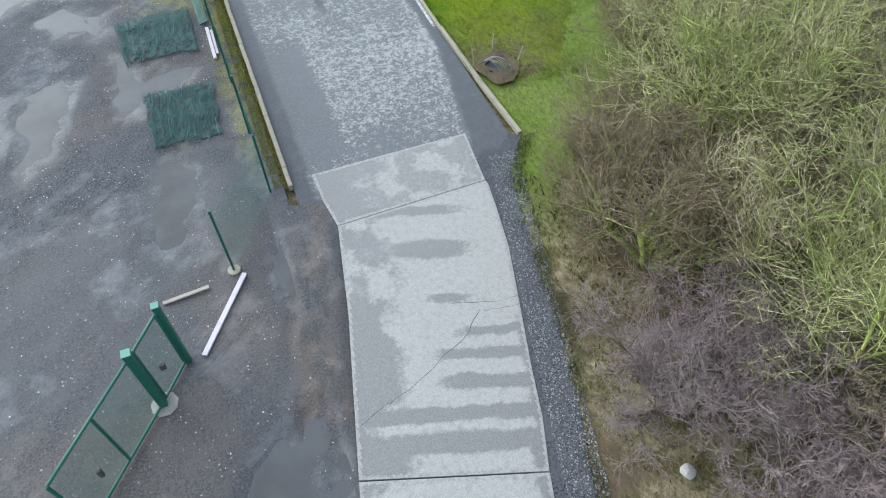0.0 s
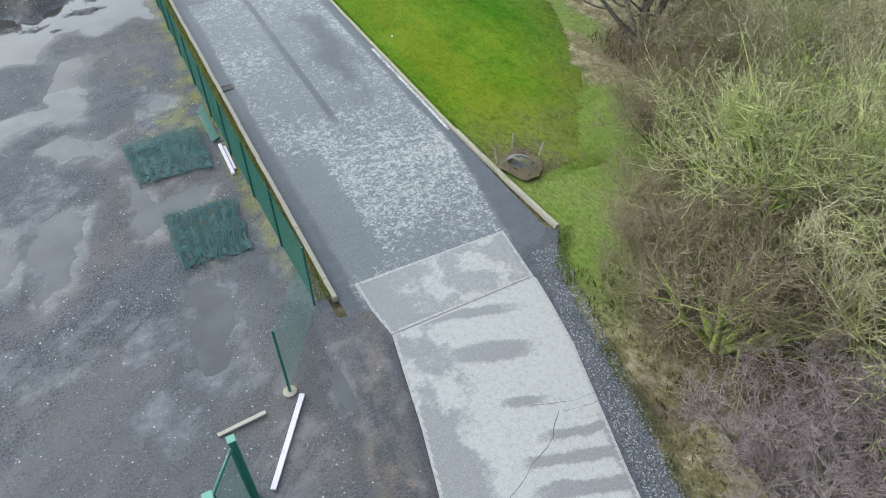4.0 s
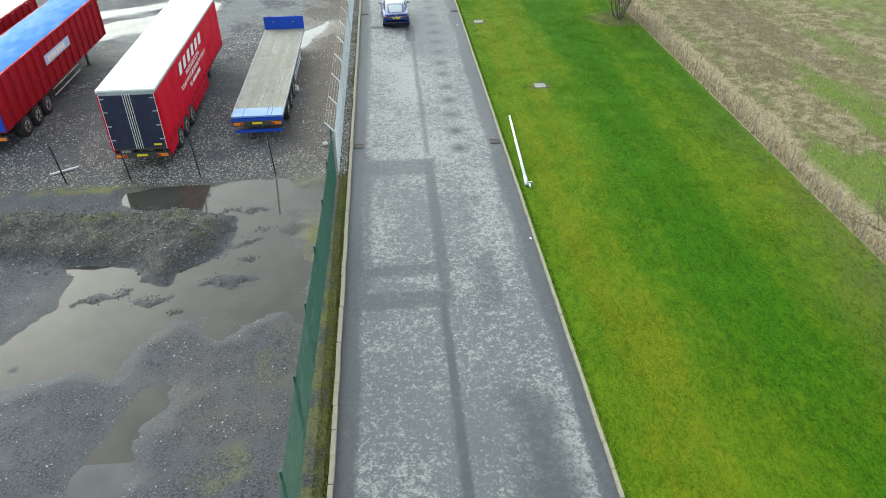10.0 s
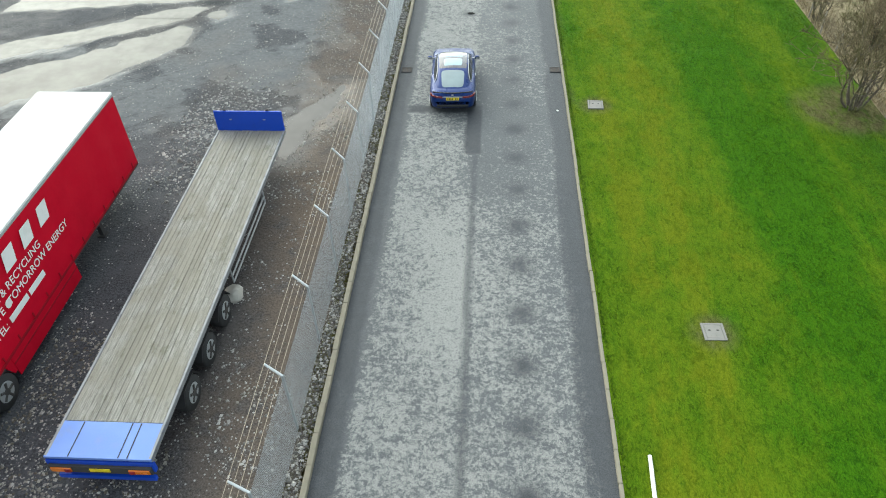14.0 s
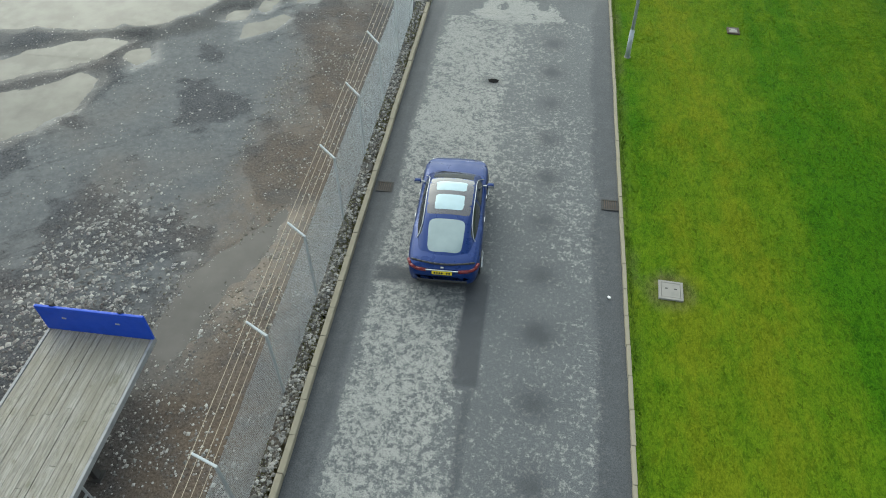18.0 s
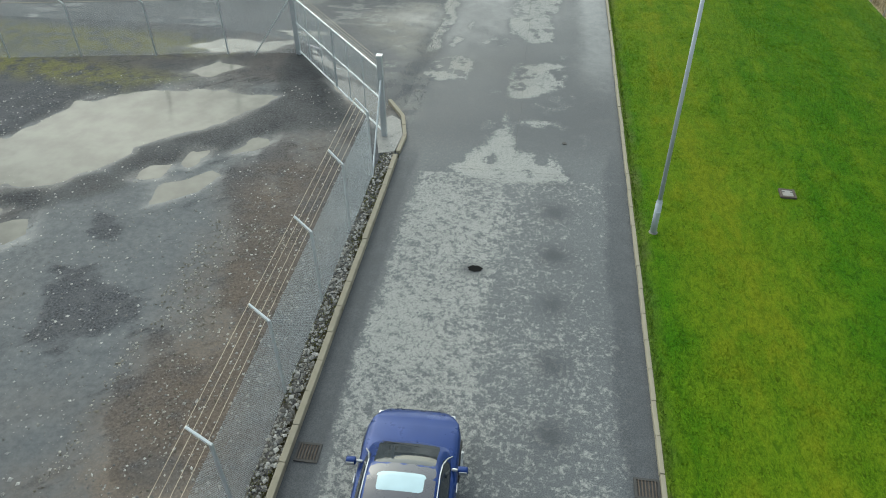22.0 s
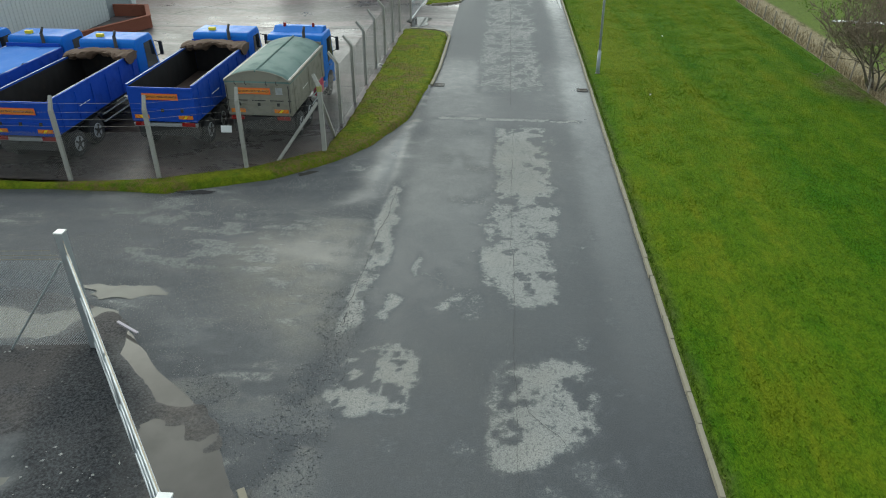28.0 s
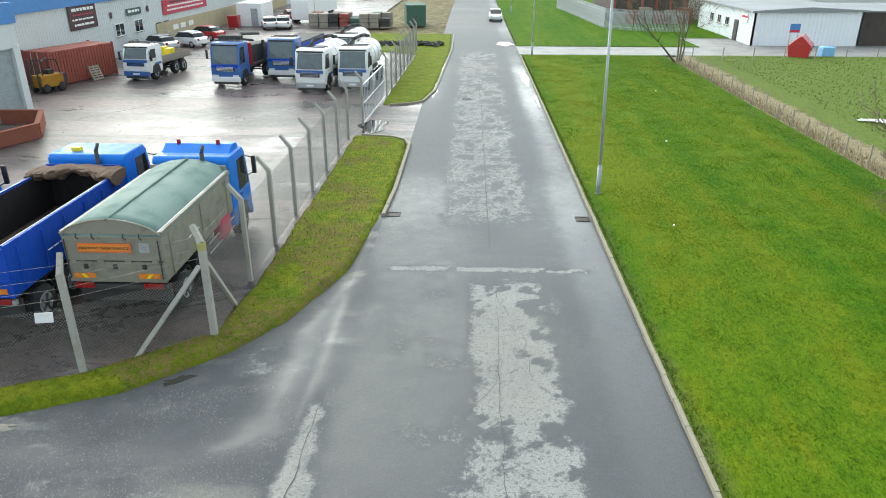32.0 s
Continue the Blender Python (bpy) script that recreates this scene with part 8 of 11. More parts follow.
stones("loose_stones", "dark stones breaking the surface of the pool", [(a, b, max(c, -0.05), k) for (a, b, c, _), (_a, _b, k) in zip(ground_at(yard_z, islet_stones), islet_stones)], STONE_DARK, rng)
hx, hy = hx[on_heap][:22000], hy[on_heap][:22000]
stones("spoil_gravel", "grey and brown gravel covering the spoil heap", [(a, b, c, rng.choice((0.012, 0.016, 0.022, 0.03))) for a, b, c in zip(hx, hy, yard_z(hx, hy))], make_stone("spoil_gravel", (0.235, 0.225, 0.195), (0.060, 0.056, 0.044)), rng)
stones("loose_stones", "pale rubble caught in the spoil heap", scatter(220, -17, -9, 44.4, 47.6, (0.02, 0.03, 0.05)), STONE_PALE, rng)
stones("loose_stones", "dark stones scattered over the bare yard", scatter(3500, -20, -4.7, 68, 93, (0.010, 0.014, 0.02, 0.03)), STONE_DARK, rng)
stones("loose_stones", "rubble on and round the spoil heap", scatter(1600, -18, -8.4, 43.6, 49.0, MID), STONE_DARK, rng)
stones("loose_stones", "heap of pale rubble beside the flat trailer", scatter(2200, -13.0, -8.2, 66, 76, MID, lambda x, y: math.hypot((x + 10.8) / 2.2, (y - 71) / 4.5) < rng.random() + 0.25), STONE_PALE, rng)


def on_side(count, pts, sizes, spread):
    """Loose stones on the broken side road, thinned by patches."""
    g = np.random.default_rng(count)
    x, y = g.uniform(-13, -3.5, count), g.uniform(91.5, 106, count)
    ok = (inside(x, y, pts, 0.8) > g.uniform(0, 1, count)) & (value_noise(x, y, 1.3, 221, 4) > spread)
    x, y = x[ok], y[ok]
    return [(a, b, c, rng.choice(sizes)) for a, b, c in zip(x, y, side_z(x, y))]


stones("loose_gravel", "dark loose gravel spread over the yard mouth", on_side(60000, [(-7.2, 94.8), (-5.4, 97.4), (-3.6, 99.6), (-3.5, 92.0), (-4.9, 92.5), (-6.0, 93.9)], (0.010, 0.014, 0.019, 0.025), 0.44), make_stone("grey_chippings", (0.20, 0.20, 0.20), (0.045, 0.047, 0.052)), rng)
stones("loose_gravel", "pale and dark gravel scattered over the side road", on_side(60000, MOUTH, (0.007, 0.010, 0.013, 0.017), 0.42), make_stone("side_road_grit", (0.32, 0.315, 0.30), (0.105, 0.105, 0.105)), rng)
stones("gravel_verge", "loose gravel along the concrete slabs", [(0.9 + 0.3 * (y - 6) * 0.85 + rng.uniform(-0.55, 0.5), y, 0.0, rng.choice(SMALL)) for y in (rng.uniform(-6, 15.5) for _ in range(12000))], make_stone("grey_verge_gravel", (0.30, 0.295, 0.29), (0.10, 0.10, 0.105)), rng)
lip = [(-1.7, -3.4), (0.55, 4.1), (1.25, 6.3), (1.95, 9.0), (2.7, 12.8), (3.2, 14.6), (4.2, 16.0)]
lip_pts = []
for _ in range(7000):
    y = rng.uniform(-3, 16)
    x = float(np.interp(y, [p[1] for p in lip], [p[0] for p in lip])) + rng.gauss(0.22, 0.2)
    if noise.noise(Vector((x * 1.2, y * 0.8, 5))) > -0.12:
        lip_pts.append((x, y, 0.03, rng.uniform(0.4, 1.2)))
blades("moss_edge", "dark green moss and weeds along the gravel shoulder", lip_pts, 0.05, 0.013, make_blade("dark_moss_blades", (0.040, 0.060, 0.014), (0.14, 0.17, 0.045)), rng, 0.8)
for x, y, s, label in ((2.81, 3.77, 0.20, "pale boulder lying among dead leaves"), (-5.15, 53.9, 0.16, "white stone on the gravel by the fence"), (-7.4, 61.5, 0.34, "flat grey stone slab by the flat trailer"), (-13.2, 25.9, 0.10, "white stone on the gravel")):
    b = bmesh.new()
    bmesh.ops.create_icosphere(b, subdivisions=2, radius=s)
    for v in b.verts:
        v.co = v.co * (1 + 0.35 * noise.noise(v.co * 4)) 
        v.co.z *= 0.6
    ob = link_mesh("stone", b, make_stone("boulder", (0.50, 0.48, 0.44), (0.4, 0.38, 0.34)))
    ob.location = (x, y, 0.12)
    tagged(ob, label, "stone")

# gravel strip on the right of the slabs, under the loose stones
bm = bmesh.new()
vs = [bm.verts.new((x, y, 0.004)) for x, y in ((-4.5, -7.9), (-3.0, -3.4), (-0.6, 5.0), (1.0, 9.6), (2.1, 14.3), (2.25, 15.4), (2.7, 15.9), (3.3, 15.7), (3.9, 16.3), (4.25, 16.0), (3.2, 14.6), (2.7, 12.8), (1.95, 9.0), (1.25, 6.3), (0.55, 4.1), (-1.7, -3.4), (-3.6, -7.9))]
bm.faces.new(vs)
bmesh.ops.triangulate(bm, faces=bm.faces)
tagged(link_mesh("gravel_shoulder", bm, YARD), "dark gravel shoulder between slabs and scrub", "ground", kind="structure")


# ---- lorries and trailers ----
LORRY_BLUE = painted("lorry_blue_paint", (0.006, 0.058, 0.46), 0.40, dirt=0.3, dirt_colour=(0.05, 0.08, 0.16), coat=0.15, spec=0.3)
CAB_BLUE = painted("cab_blue_paint", (0.010, 0.165, 0.62), 0.45, dirt=0.25, dirt_colour=(0.05, 0.13, 0.32), coat=0.12, spec=0.25)
BODY_BLUE = painted("tipper_body_blue", (0.006, 0.062, 0.42), 0.45, dirt=0.4, dirt_colour=(0.02, 0.04, 0.14), spec=0.3)
BODY_GREY = painted("tipper_body_grey", (0.245, 0.230, 0.185), 0.5, dirt=0.55, dirt_colour=(0.08, 0.075, 0.058))
RAIL_GREY = painted("worn_steel_edge", (0.40, 0.41, 0.42), 0.45, 0.4, dirt=0.4)
TARP_GREEN = painted("grey_green_sheet", (0.135, 0.205, 0.185), 0.55, dirt=0.6, dirt_colour=(0.060, 0.095, 0.090), scale=1.2, spec=0.2)
TARP_BLUE = painted("blue_tarpaulin", (0.05, 0.20, 0.62), 0.6, dirt=0.2, dirt_colour=(0.14, 0.28, 0.60), scale=0.9, spec=0.15)
TARP_BROWN = painted("folded_brown_sheet", (0.125, 0.078, 0.052), 0.85, dirt=0.6, dirt_colour=(0.045, 0.034, 0.028), scale=3)
RUST_FLOOR = painted("rusty_load_floor", (0.085, 0.055, 0.042), 0.75, 0.1, dirt=0.7, dirt_colour=(0.028, 0.020, 0.017), scale=1.4)
# near black with slightly browner blotches
TRUCK_INNER = painted("near_black_body_inside", (0.012, 0.010, 0.010), 0.75, 0.2, dirt=0.6, dirt_colour=(0.045, 0.034, 0.028), scale=1.5)
SIGN_ORANGE = painted("orange_sign", (0.78, 0.16, 0.03), 0.45, dirt=0.15)
SIGN_YELLOW = painted("amber_sign_face", (0.70, 0.24, 0.03), 0.45, dirt=0.15)
CURTAIN_RED = painted("red_curtain", (0.52, 0.002, 0.021), 0.5, dirt=0.25, dirt_colour=(0.27, 0.002, 0.012), scale=0.8, spec=0.10)
TRAILER_RED = painted("dull_red_steel", (0.30, 0.006, 0.016), 0.5, dirt=0.45, dirt_colour=(0.12, 0.012, 0.018), scale=1.2, spec=0.14)
ROOF_WHITE = painted("white_trailer_roof", (0.82, 0.83, 0.82), 0.5, dirt=0.2, dirt_colour=(0.62, 0.62, 0.60), scale=0.6)
NAVY = painted("navy_rear_door", (0.012, 0.016, 0.045), 0.4, dirt=0.2)
LAMP_CLEAR = painted("clear_lamp", (0.7, 0.7, 0.66), 0.15, dirt=0.1)
DECK = None


def make_deck():
    n = Nodes("weathered_trailer_deck", 0.85)
    grain = n.noise(n.obj((14.0, 1.1, 9.0)), 2.2, 6, 0.7)
    fine = n.noise(n.obj((5.0, 2.2, 5.0)), 6.0, 5, 0.75)
    big = n.noise(n.obj((0.8, 0.5, 1.0)), 1.0, 5, 0.65)
    c = n.mix(n.step(grain, 0.32, 0.66), (0.185, 0.178, 0.155), (0.365, 0.350, 0.310))
    c = n.mix(n.step(big, 0.42, 0.60, 0, 0.85), c, n.mix(grain, (0.175, 0.162, 0.128), (0.325, 0.305, 0.250)))
    c = n.mix(n.step(n.noise(n.obj((1.4, 0.7, 1.0)), 1.9, 5, 0.7), 0.55, 0.68, 0, 0.7), c, n.mix(grain, (0.095, 0.092, 0.062), (0.215, 0.205, 0.150)))
    c = n.mix(n.step(fine, 0.56, 0.70, 0, 0.55), c, (0.100, 0.098, 0.078))
    c = n.mix(n.step(grain, 0.70, 0.76, 0, 0.7), c, (0.46, 0.45, 0.42))
    n.set("Base Color", n.mix(n.step(n.rnd(), 0, 1, 0.0, 0.30), c, (0.150, 0.140, 0.110)))
    n.bump(grain, 0.4, 0.01)
    return n.m


DECK = make_deck()


def lettering(text, size, material, parent, m, name="lettering", label=""):
    """Built-in font, turned into a mesh."""
    cu = bpy.data.curves.new(name, "FONT")
    cu.body, cu.size, cu.extrude, cu.align_x, cu.align_y = text, size, 0.004, "CENTER", "CENTER"
    tmp = bpy.data.objects.new(name, cu)
    scene.collection.objects.link(tmp)
    dg = bpy.context.evaluated_depsgraph_get()
    me = bpy.data.meshes.new_from_object(tmp.evaluated_get(dg))
    bpy.data.objects.remove(tmp)
    me.materials.clear()
    me.materials.append(material)
    ob = new(name, me)
    ob.parent, ob.matrix_basis = parent, m
    if label:
        ob["label"] = label
    return ob


def cab(parent, y0, w, h, colour, low=0.55, deep=1.95, stack=True, beacons=False, visor=False, trim=None, roof_lamp=True):
    """A forward-control lorry cab: its back at y0, facing +y."""
    prof = [(y0, low), (y0 + deep - 0.05, low), (y0 + deep, low + 0.5), (y0 + deep - 0.06, low + 1.0), (y0 + deep - 0.32, h - 0.18), (y0 + deep - 0.5, h), (y0 + 0.1, h), (y0, h - 0.12)]
    c = part("cab", prism(bmesh.new(), prof, -w / 2, w / 2, "x", 0.06), colour, parent, "painted forward-control cab", True)
    ws = [(y0 + deep - 0.045, low + 1.03), (y0 + deep - 0.325, h - 0.22)]
    bm = bmesh.new()
    hw = w / 2 - 0.14
    q = [bm.verts.new(v) for v in ((-hw, ws[0][0] + 0.03, ws[0][1]), (hw, ws[0][0] + 0.03, ws[0][1]), (hw - 0.05, ws[1][0] + 0.03, ws[1][1]), (-hw + 0.05, ws[1][0] + 0.03, ws[1][1]))]
    f = bm.faces.new(q)
    r = bmesh.ops.extrude_face_region(bm, geom=[f])
    for v in r["geom"]:
        if isinstance(v, bmesh.types.BMVert):
            v.co.y -= 0.06
    bmesh.ops.recalc_face_normals(bm, faces=bm.faces)
    part("windscreen", bm, CAB_GLASS, c, "windscreen tinted grey for reflected sky")
    part("sun_visor", boxed(0, y0 + deep - 0.33, h - 0.14, w - 0.2, 0.12, 0.1, 0.02), BLACK, c, "dark sun visor")
    part("badge_bar", boxed(0, y0 + deep + 0.01, low + 0.93, w - 0.5, 0.04, 0.05, 0.01), RAIL_GREY, c)
    for s in (-1, 1):
        part("side_window", prism(bmesh.new(), [(y0 + 0.75, low + 1.02), (y0 + deep - 0.22, low + 1.02), (y0 + deep - 0.46, h - 0.3), (y0 + 0.75, h - 0.3)], s * (w / 2 - 0.02), s * (w / 2 + 0.012), "x"), GLASS, c, "dark side window")
        part("door_panel", boxed(s * (w / 2 + 0.004), y0 + 1.25, low + 0.62, 0.02, 0.95, 0.7, 0.01), colour, c)
        part("door_handle", boxed(s * (w / 2 + 0.022), y0 + 0.9, low + 0.86, 0.03, 0.16, 0.04, 0.008), BLACK, c)
        mir = part("mirror", boxed(s * (w / 2 + 0.22), y0 + deep - 0.12, h - 0.75, 0.14, 0.12, 0.62, 0.04), BLACK, parent, "tall black mirror", True)
        part("mirror_arm", tubes([((s * w / 2, y0 + deep - 0.25, h - 0.4), (s * (w / 2 + 0.2), y0 + deep - 0.12, h - 0.5)), ((s * w / 2, y0 + deep - 0.25, h - 1.1), (s * (w / 2 + 0.2), y0 + deep - 0.12, h - 1.0))], 0.018), BLACK, mir)
        part("door_step", boxed(s * (w / 2 - 0.05), y0 + deep - 0.75, low + 0.06, 0.14, 0.55, 0.12, 0.02), BLACK, parent)
        part("headlight", boxed(s * (w / 2 - 0.3), y0 + deep + 0.0, low + 0.18, 0.42, 0.06, 0.2, 0.03), LAMP_CLEAR, parent, "clear headlight")
        part("mudguard", prism(bmesh.new(), [(y0 + 0.35, low + 0.02), (y0 + 0.5, low + 0.5), (y0 + 0.9, low + 0.62), (y0 + 1.3, low + 0.5), (y0 + 1.45, low + 0.02), (y0 + 1.35, low), (y0 + 0.45, low)], s * (w / 2 - 0.1), s * (w / 2 + 0.03), "x", 0.01), BLACK, parent)
    part("grille", boxed(0, y0 + deep + 0.005, low + 0.68, w - 0.7, 0.05, 0.34, 0.02), BLACK, c, "black grille")
    for k in range(4):
        part("grille_bar", boxed(0, y0 + deep + 0.033, low + 0.56 + 0.085 * k, w - 0.85, 0.02, 0.03, 0.006), trim or colour, c)
    bumper = part("bumper", boxed(0, y0 + deep - 0.03, low - 0.02, w - 0.02, 0.2, 0.34, 0.05), trim or colour, parent, "front bumper")
    part("number_plate", boxed(0, y0 + deep + 0.078, low - 0.03, 0.52, 0.012, 0.11, 0.003), WHITE_PAINT, bumper)
    part("wiper", tubes([((-0.5, y0 + deep + 0.02, low + 1.04), (-0.1, y0 + deep - 0.09, low + 1.35)), ((0.35, y0 + deep + 0.02, low + 1.04), (0.75, y0 + deep - 0.09, low + 1.35))], 0.012), BLACK, c)
    if stack:
        st = part("exhaust_pipe", tube(bmesh.new(), (0.45, y0 - 0.1, low + 0.3), (0.45, y0 - 0.1, h + 0.18), 0.07, sides=10), CHASSIS, parent, "upright exhaust stack", True)
        part("pipe_tip", tube(bmesh.new(), (0.45, y0 - 0.1, h + 0.16), (0.45, y0 + 0.08, h + 0.36), 0.055, sides=10), CHASSIS, st, "", True)
    if visor:
        part("roof_visor", prism(bmesh.new(), [(y0 + 0.5, h - 0.02), (y0 + deep - 0.5, h - 0.02), (y0 + deep - 0.62, h + 0.18), (y0 + 0.9, h + 0.22)], -w / 2 + 0.12, w / 2 - 0.12, "x", 0.04), colour, c, "roof deflector")
    if beacons:
        for x in (-0.65, 0.65):
            b = part("beacon", tube(bmesh.new(), (x, y0 + 0.9, h + 0.15), (x, y0 + 0.9, h + 0.36), 0.07, 0.06, 10), RED_LENS, parent, "red-brown roof beacon")
            part("beacon_foot", tube(bmesh.new(), (x, y0 + 0.9, h - 0.02), (x, y0 + 0.9, h + 0.16), 0.03, sides=8), BLACK, b)
    elif roof_lamp:
        part("beacon", boxed(-0.5, y0 + 0.5, h + 0.06, 0.3, 0.2, 0.14, 0.04), YELLOW, parent, "yellow roof beacon")
    return c


def running_gear(t, y_axles, r, length, w, deck, dual=None):
    for s in (-1, 1):
        part("chassis_rail", boxed(s * 0.42, length / 2, deck - 0.22, 0.1, length - 0.1, 0.26, 0.01), CHASSIS, t)
    for k, y in enumerate(y_axles):
        part("axle", tube(bmesh.new(), (-w / 2 + 0.3, y, r), (w / 2 - 0.3, y, r), 0.07, sides=8), CHASSIS, t)
        for s in (-1, 1):
            wheel(t, s * (w / 2 - 0.17), y, r, 0.30, RAIL_GREY, True, 0.56)


def hazard(parent, x, y, z, w, h, slant):
    plate = part("marker_board", boxed(x, y, z, w, 0.02, h, 0.003), AMBER, parent, "red and yellow striped marker board")
    for k in range(3):
        a = x - w / 2 + w * (0.2 + 0.3 * k)
        part("stripe", prism(bmesh.new(), [(a - 0.05 - slant * 0.05, z - h / 2 + 0.01), (a + 0.05 - slant * 0.05, z - h / 2 + 0.01), (a + 0.05 + slant * 0.05, z + h / 2 - 0.01), (a - 0.05 + slant * 0.05, z + h / 2 - 0.01)], y - 0.016, y - 0.011, "y"), YELLOW if k % 2 else SIGN_YELLOW, plate)


def tipper(name, label, m, paint, length=5.4, w=2.52, floor=1.2, top=2.5, cab_paint=None, cover=None, cab_h=2.95, group="tipper lorries along the fence", beacons=False, sign=True):
    t = thing(name, label, "lorry", m, group)
    cab_paint = cab_paint or CAB_BLUE
    running_gear(t, (1.05, 2.4, length + 1.0), 0.5, length + 2.1, w, floor)
    body = part("tipper_body", boxed(0, length / 2, floor + 0.04, w - 0.1, length, 0.12, 0.01), RUST_FLOOR, t, "rusty brown load floor")
    for s in (-1, 1):
        sd = part("side_board", boxed(s * (w / 2 - 0.03), length / 2, (floor + top) / 2, 0.06, length - 0.02, top - floor, 0.012), paint, t, "ribbed painted side board")
        part("lining", boxed(s * (w / 2 - 0.075), length / 2, (floor + top) / 2, 0.02, length - 0.1, top - floor - 0.04, 0.0), TRUCK_INNER, sd, "near-black inside face")
        part("top_rail", boxed(s * (w / 2 - 0.02), length / 2, top + 0.02, 0.1, length, 0.07, 0.015), paint, sd, "painted top rail")
        part("worn_edge", boxed(s * (w / 2 - 0.055), length / 2, top + 0.058, 0.035, length - 0.02, 0.012, 0.003), RAIL_GREY, sd, "edge worn to bare metal")
        for k in range(3 if paint is BODY_GREY else 6):
            part("rib", boxed(s * (w / 2 + 0.012), 0.45 + k * (length - 0.9) / (2 if paint is BODY_GREY else 5), (floor + top) / 2 - 0.05, 0.035, 0.07, top - floor - 0.15, 0.008), paint, sd)
        for k in range(3):
            part("marker", boxed(s * (w / 2 + 0.008), 0.5 + 0.28 * k + 1.2, floor + 0.55, 0.012, 0.2, 0.03, 0.003), WHITE_PAINT, sd)
        part("mud_flap", boxed(s * (w / 2 - 0.22), 0.38, 0.62, 0.42, 0.02, 0.55, 0.005), RUBBER, t)
        part("tail_light", boxed(s * (w / 2 - 0.36), -0.06, floor - 0.12, 0.5, 0.06, 0.14, 0.02), RED_LENS, t, "red tail light cluster")
        part("side_guard", tubes([((s * (w / 2 - 0.08), 3.1, 0.6), (s * (w / 2 - 0.08), length + 0.3, 0.6)), ((s * (w / 2 - 0.08), 3.1, 0.9), (s * (w / 2 - 0.08), length + 0.3, 0.9))], 0.03), RAIL_GREY, t)
    part("valance", boxed(0, 0.24, floor - 0.42, w - 0.12, 0.1, 0.5, 0.02), CHASSIS, t, "dark rear valance")
    part("tank", boxed(-0.85, 3.7, 0.75, 0.5, 1.3, 0.5, 0.06), CHASSIS, t, "dark fuel tank")
    part("subframe", boxed(0, length / 2 + 0.1, floor - 0.14, w - 0.5, length - 0.5, 0.2, 0.02), CHASSIS, t)
    for y in (1.05, 2.4):
        for s in (-1, 1):
            part("mudguard", prism(bmesh.new(), [(y - 0.62, 0.66), (y - 0.38, 1.02), (y + 0.38, 1.02), (y + 0.62, 0.66), (y + 0.58, 0.66), (y + 0.35, 0.98), (y - 0.35, 0.98), (y - 0.58, 0.66)], s * (w / 2 - 0.42), s * (w / 2 - 0.04), "x"), BLACK, t)
    part("head_lining", boxed(0, length - 0.075, (floor + top) / 2, w - 0.2, 0.02, top - floor, 0.0), TRUCK_INNER, t, "near-black inside face")
    head = part("headboard", boxed(0, length - 0.03, (floor + top) / 2 + 0.1, w - 0.1, 0.06, top - floor + 0.2, 0.012), paint, t)
    tg = part("tailgate", boxed(0, 0.0, (floor + top) / 2 - 0.03, w - 0.02, 0.07, top - floor, 0.015), paint, t, "painted tailgate")
    for z in (floor + 0.42, top - 0.1):
        part("tailgate_rib", boxed(0, -0.045, z, w - 0.12, 0.03, 0.07, 0.01), paint, tg)
    for x in (-0.75, 0.0, 0.75):
        part("latch", boxed(x, -0.07, floor + 0.42, 0.1, 0.06, 0.12, 0.015), CHASSIS, tg)
    part("rear_bar", boxed(0, 0.02, floor - 0.16, w - 0.06, 0.14, 0.13, 0.02), CHASSIS if paint is BODY_GREY else RAIL_GREY, t, "worn rear bar")
    if sign:
        sg = part("sign", boxed(-0.18 if paint is BODY_GREY else 0, -0.085, top - 0.36, 1.35, 0.02, 0.24, 0.004), SIGN_ORANGE, tg, "orange sign on the tailgate")
        part("sign_face", boxed(-0.18 if paint is BODY_GREY else 0, -0.098, top - 0.36, 1.22, 0.012, 0.15, 0.002), SIGN_YELLOW, sg)
        lettering("HIGHWAY MAINTENANCE", 0.105, CHASSIS, sg, pose(-0.18 if paint is BODY_GREY else 0, -0.107, top - 0.36, 90, 0, 0), "sign_text")
    for s in (-1, 1):
        hazard(tg, s * (w / 2 - 0.42), -0.06, floor + 0.16, 0.55, 0.14, s)
    cab(t, length + 0.15, w - 0.05, cab_h, cab_paint, stack=True, beacons=beacons, visor=beacons)
    if cover == "sheet":
        n = 11
        bm = bmesh.new()
        rows = []
        for i in range(15):
            y = -0.04 + (length + 0.08) * i / 14
            rows.append([bm.verts.new((-(w / 2 + 0.02) + (w + 0.04) * j / n, y, top + 0.03 + 0.36 * math.cos((j / n - 0.5) * math.pi) ** 0.8 + 0.015 * noise.noise(Vector((j, i * 0.7, 0))) if 0 < j < n else top - 0.08)) for j in range(n + 1)])
        for a, b in zip(rows, rows[1:]):
            for j in range(n):
                bm.faces.new((a[j], a[j + 1], b[j + 1], b[j]))
        bm.faces.new(rows[0][::-1])
        bm.faces.new(rows[-1])
        sh = part("load_sheet", bm, TARP_GREEN, t, "taut grey-green load sheet over hoops", True)
        part("sheet_spine", tube(bmesh.new(), (0, -0.1, top + 0.40), (0.0, length, top + 0.42), 0.035, sides=6), TARP_GREEN, sh)
        pts = [Vector((-(w / 2) + w * j / 10, -0.05, top + 0.03 + 0.36 * math.cos((j / 10 - 0.5) * math.pi) ** 0.8 if 0 < j < 10 else top)) for j in range(11)]
        wood = ([], [])
        limb(*wood, pts, [0.03] * 11, 6)
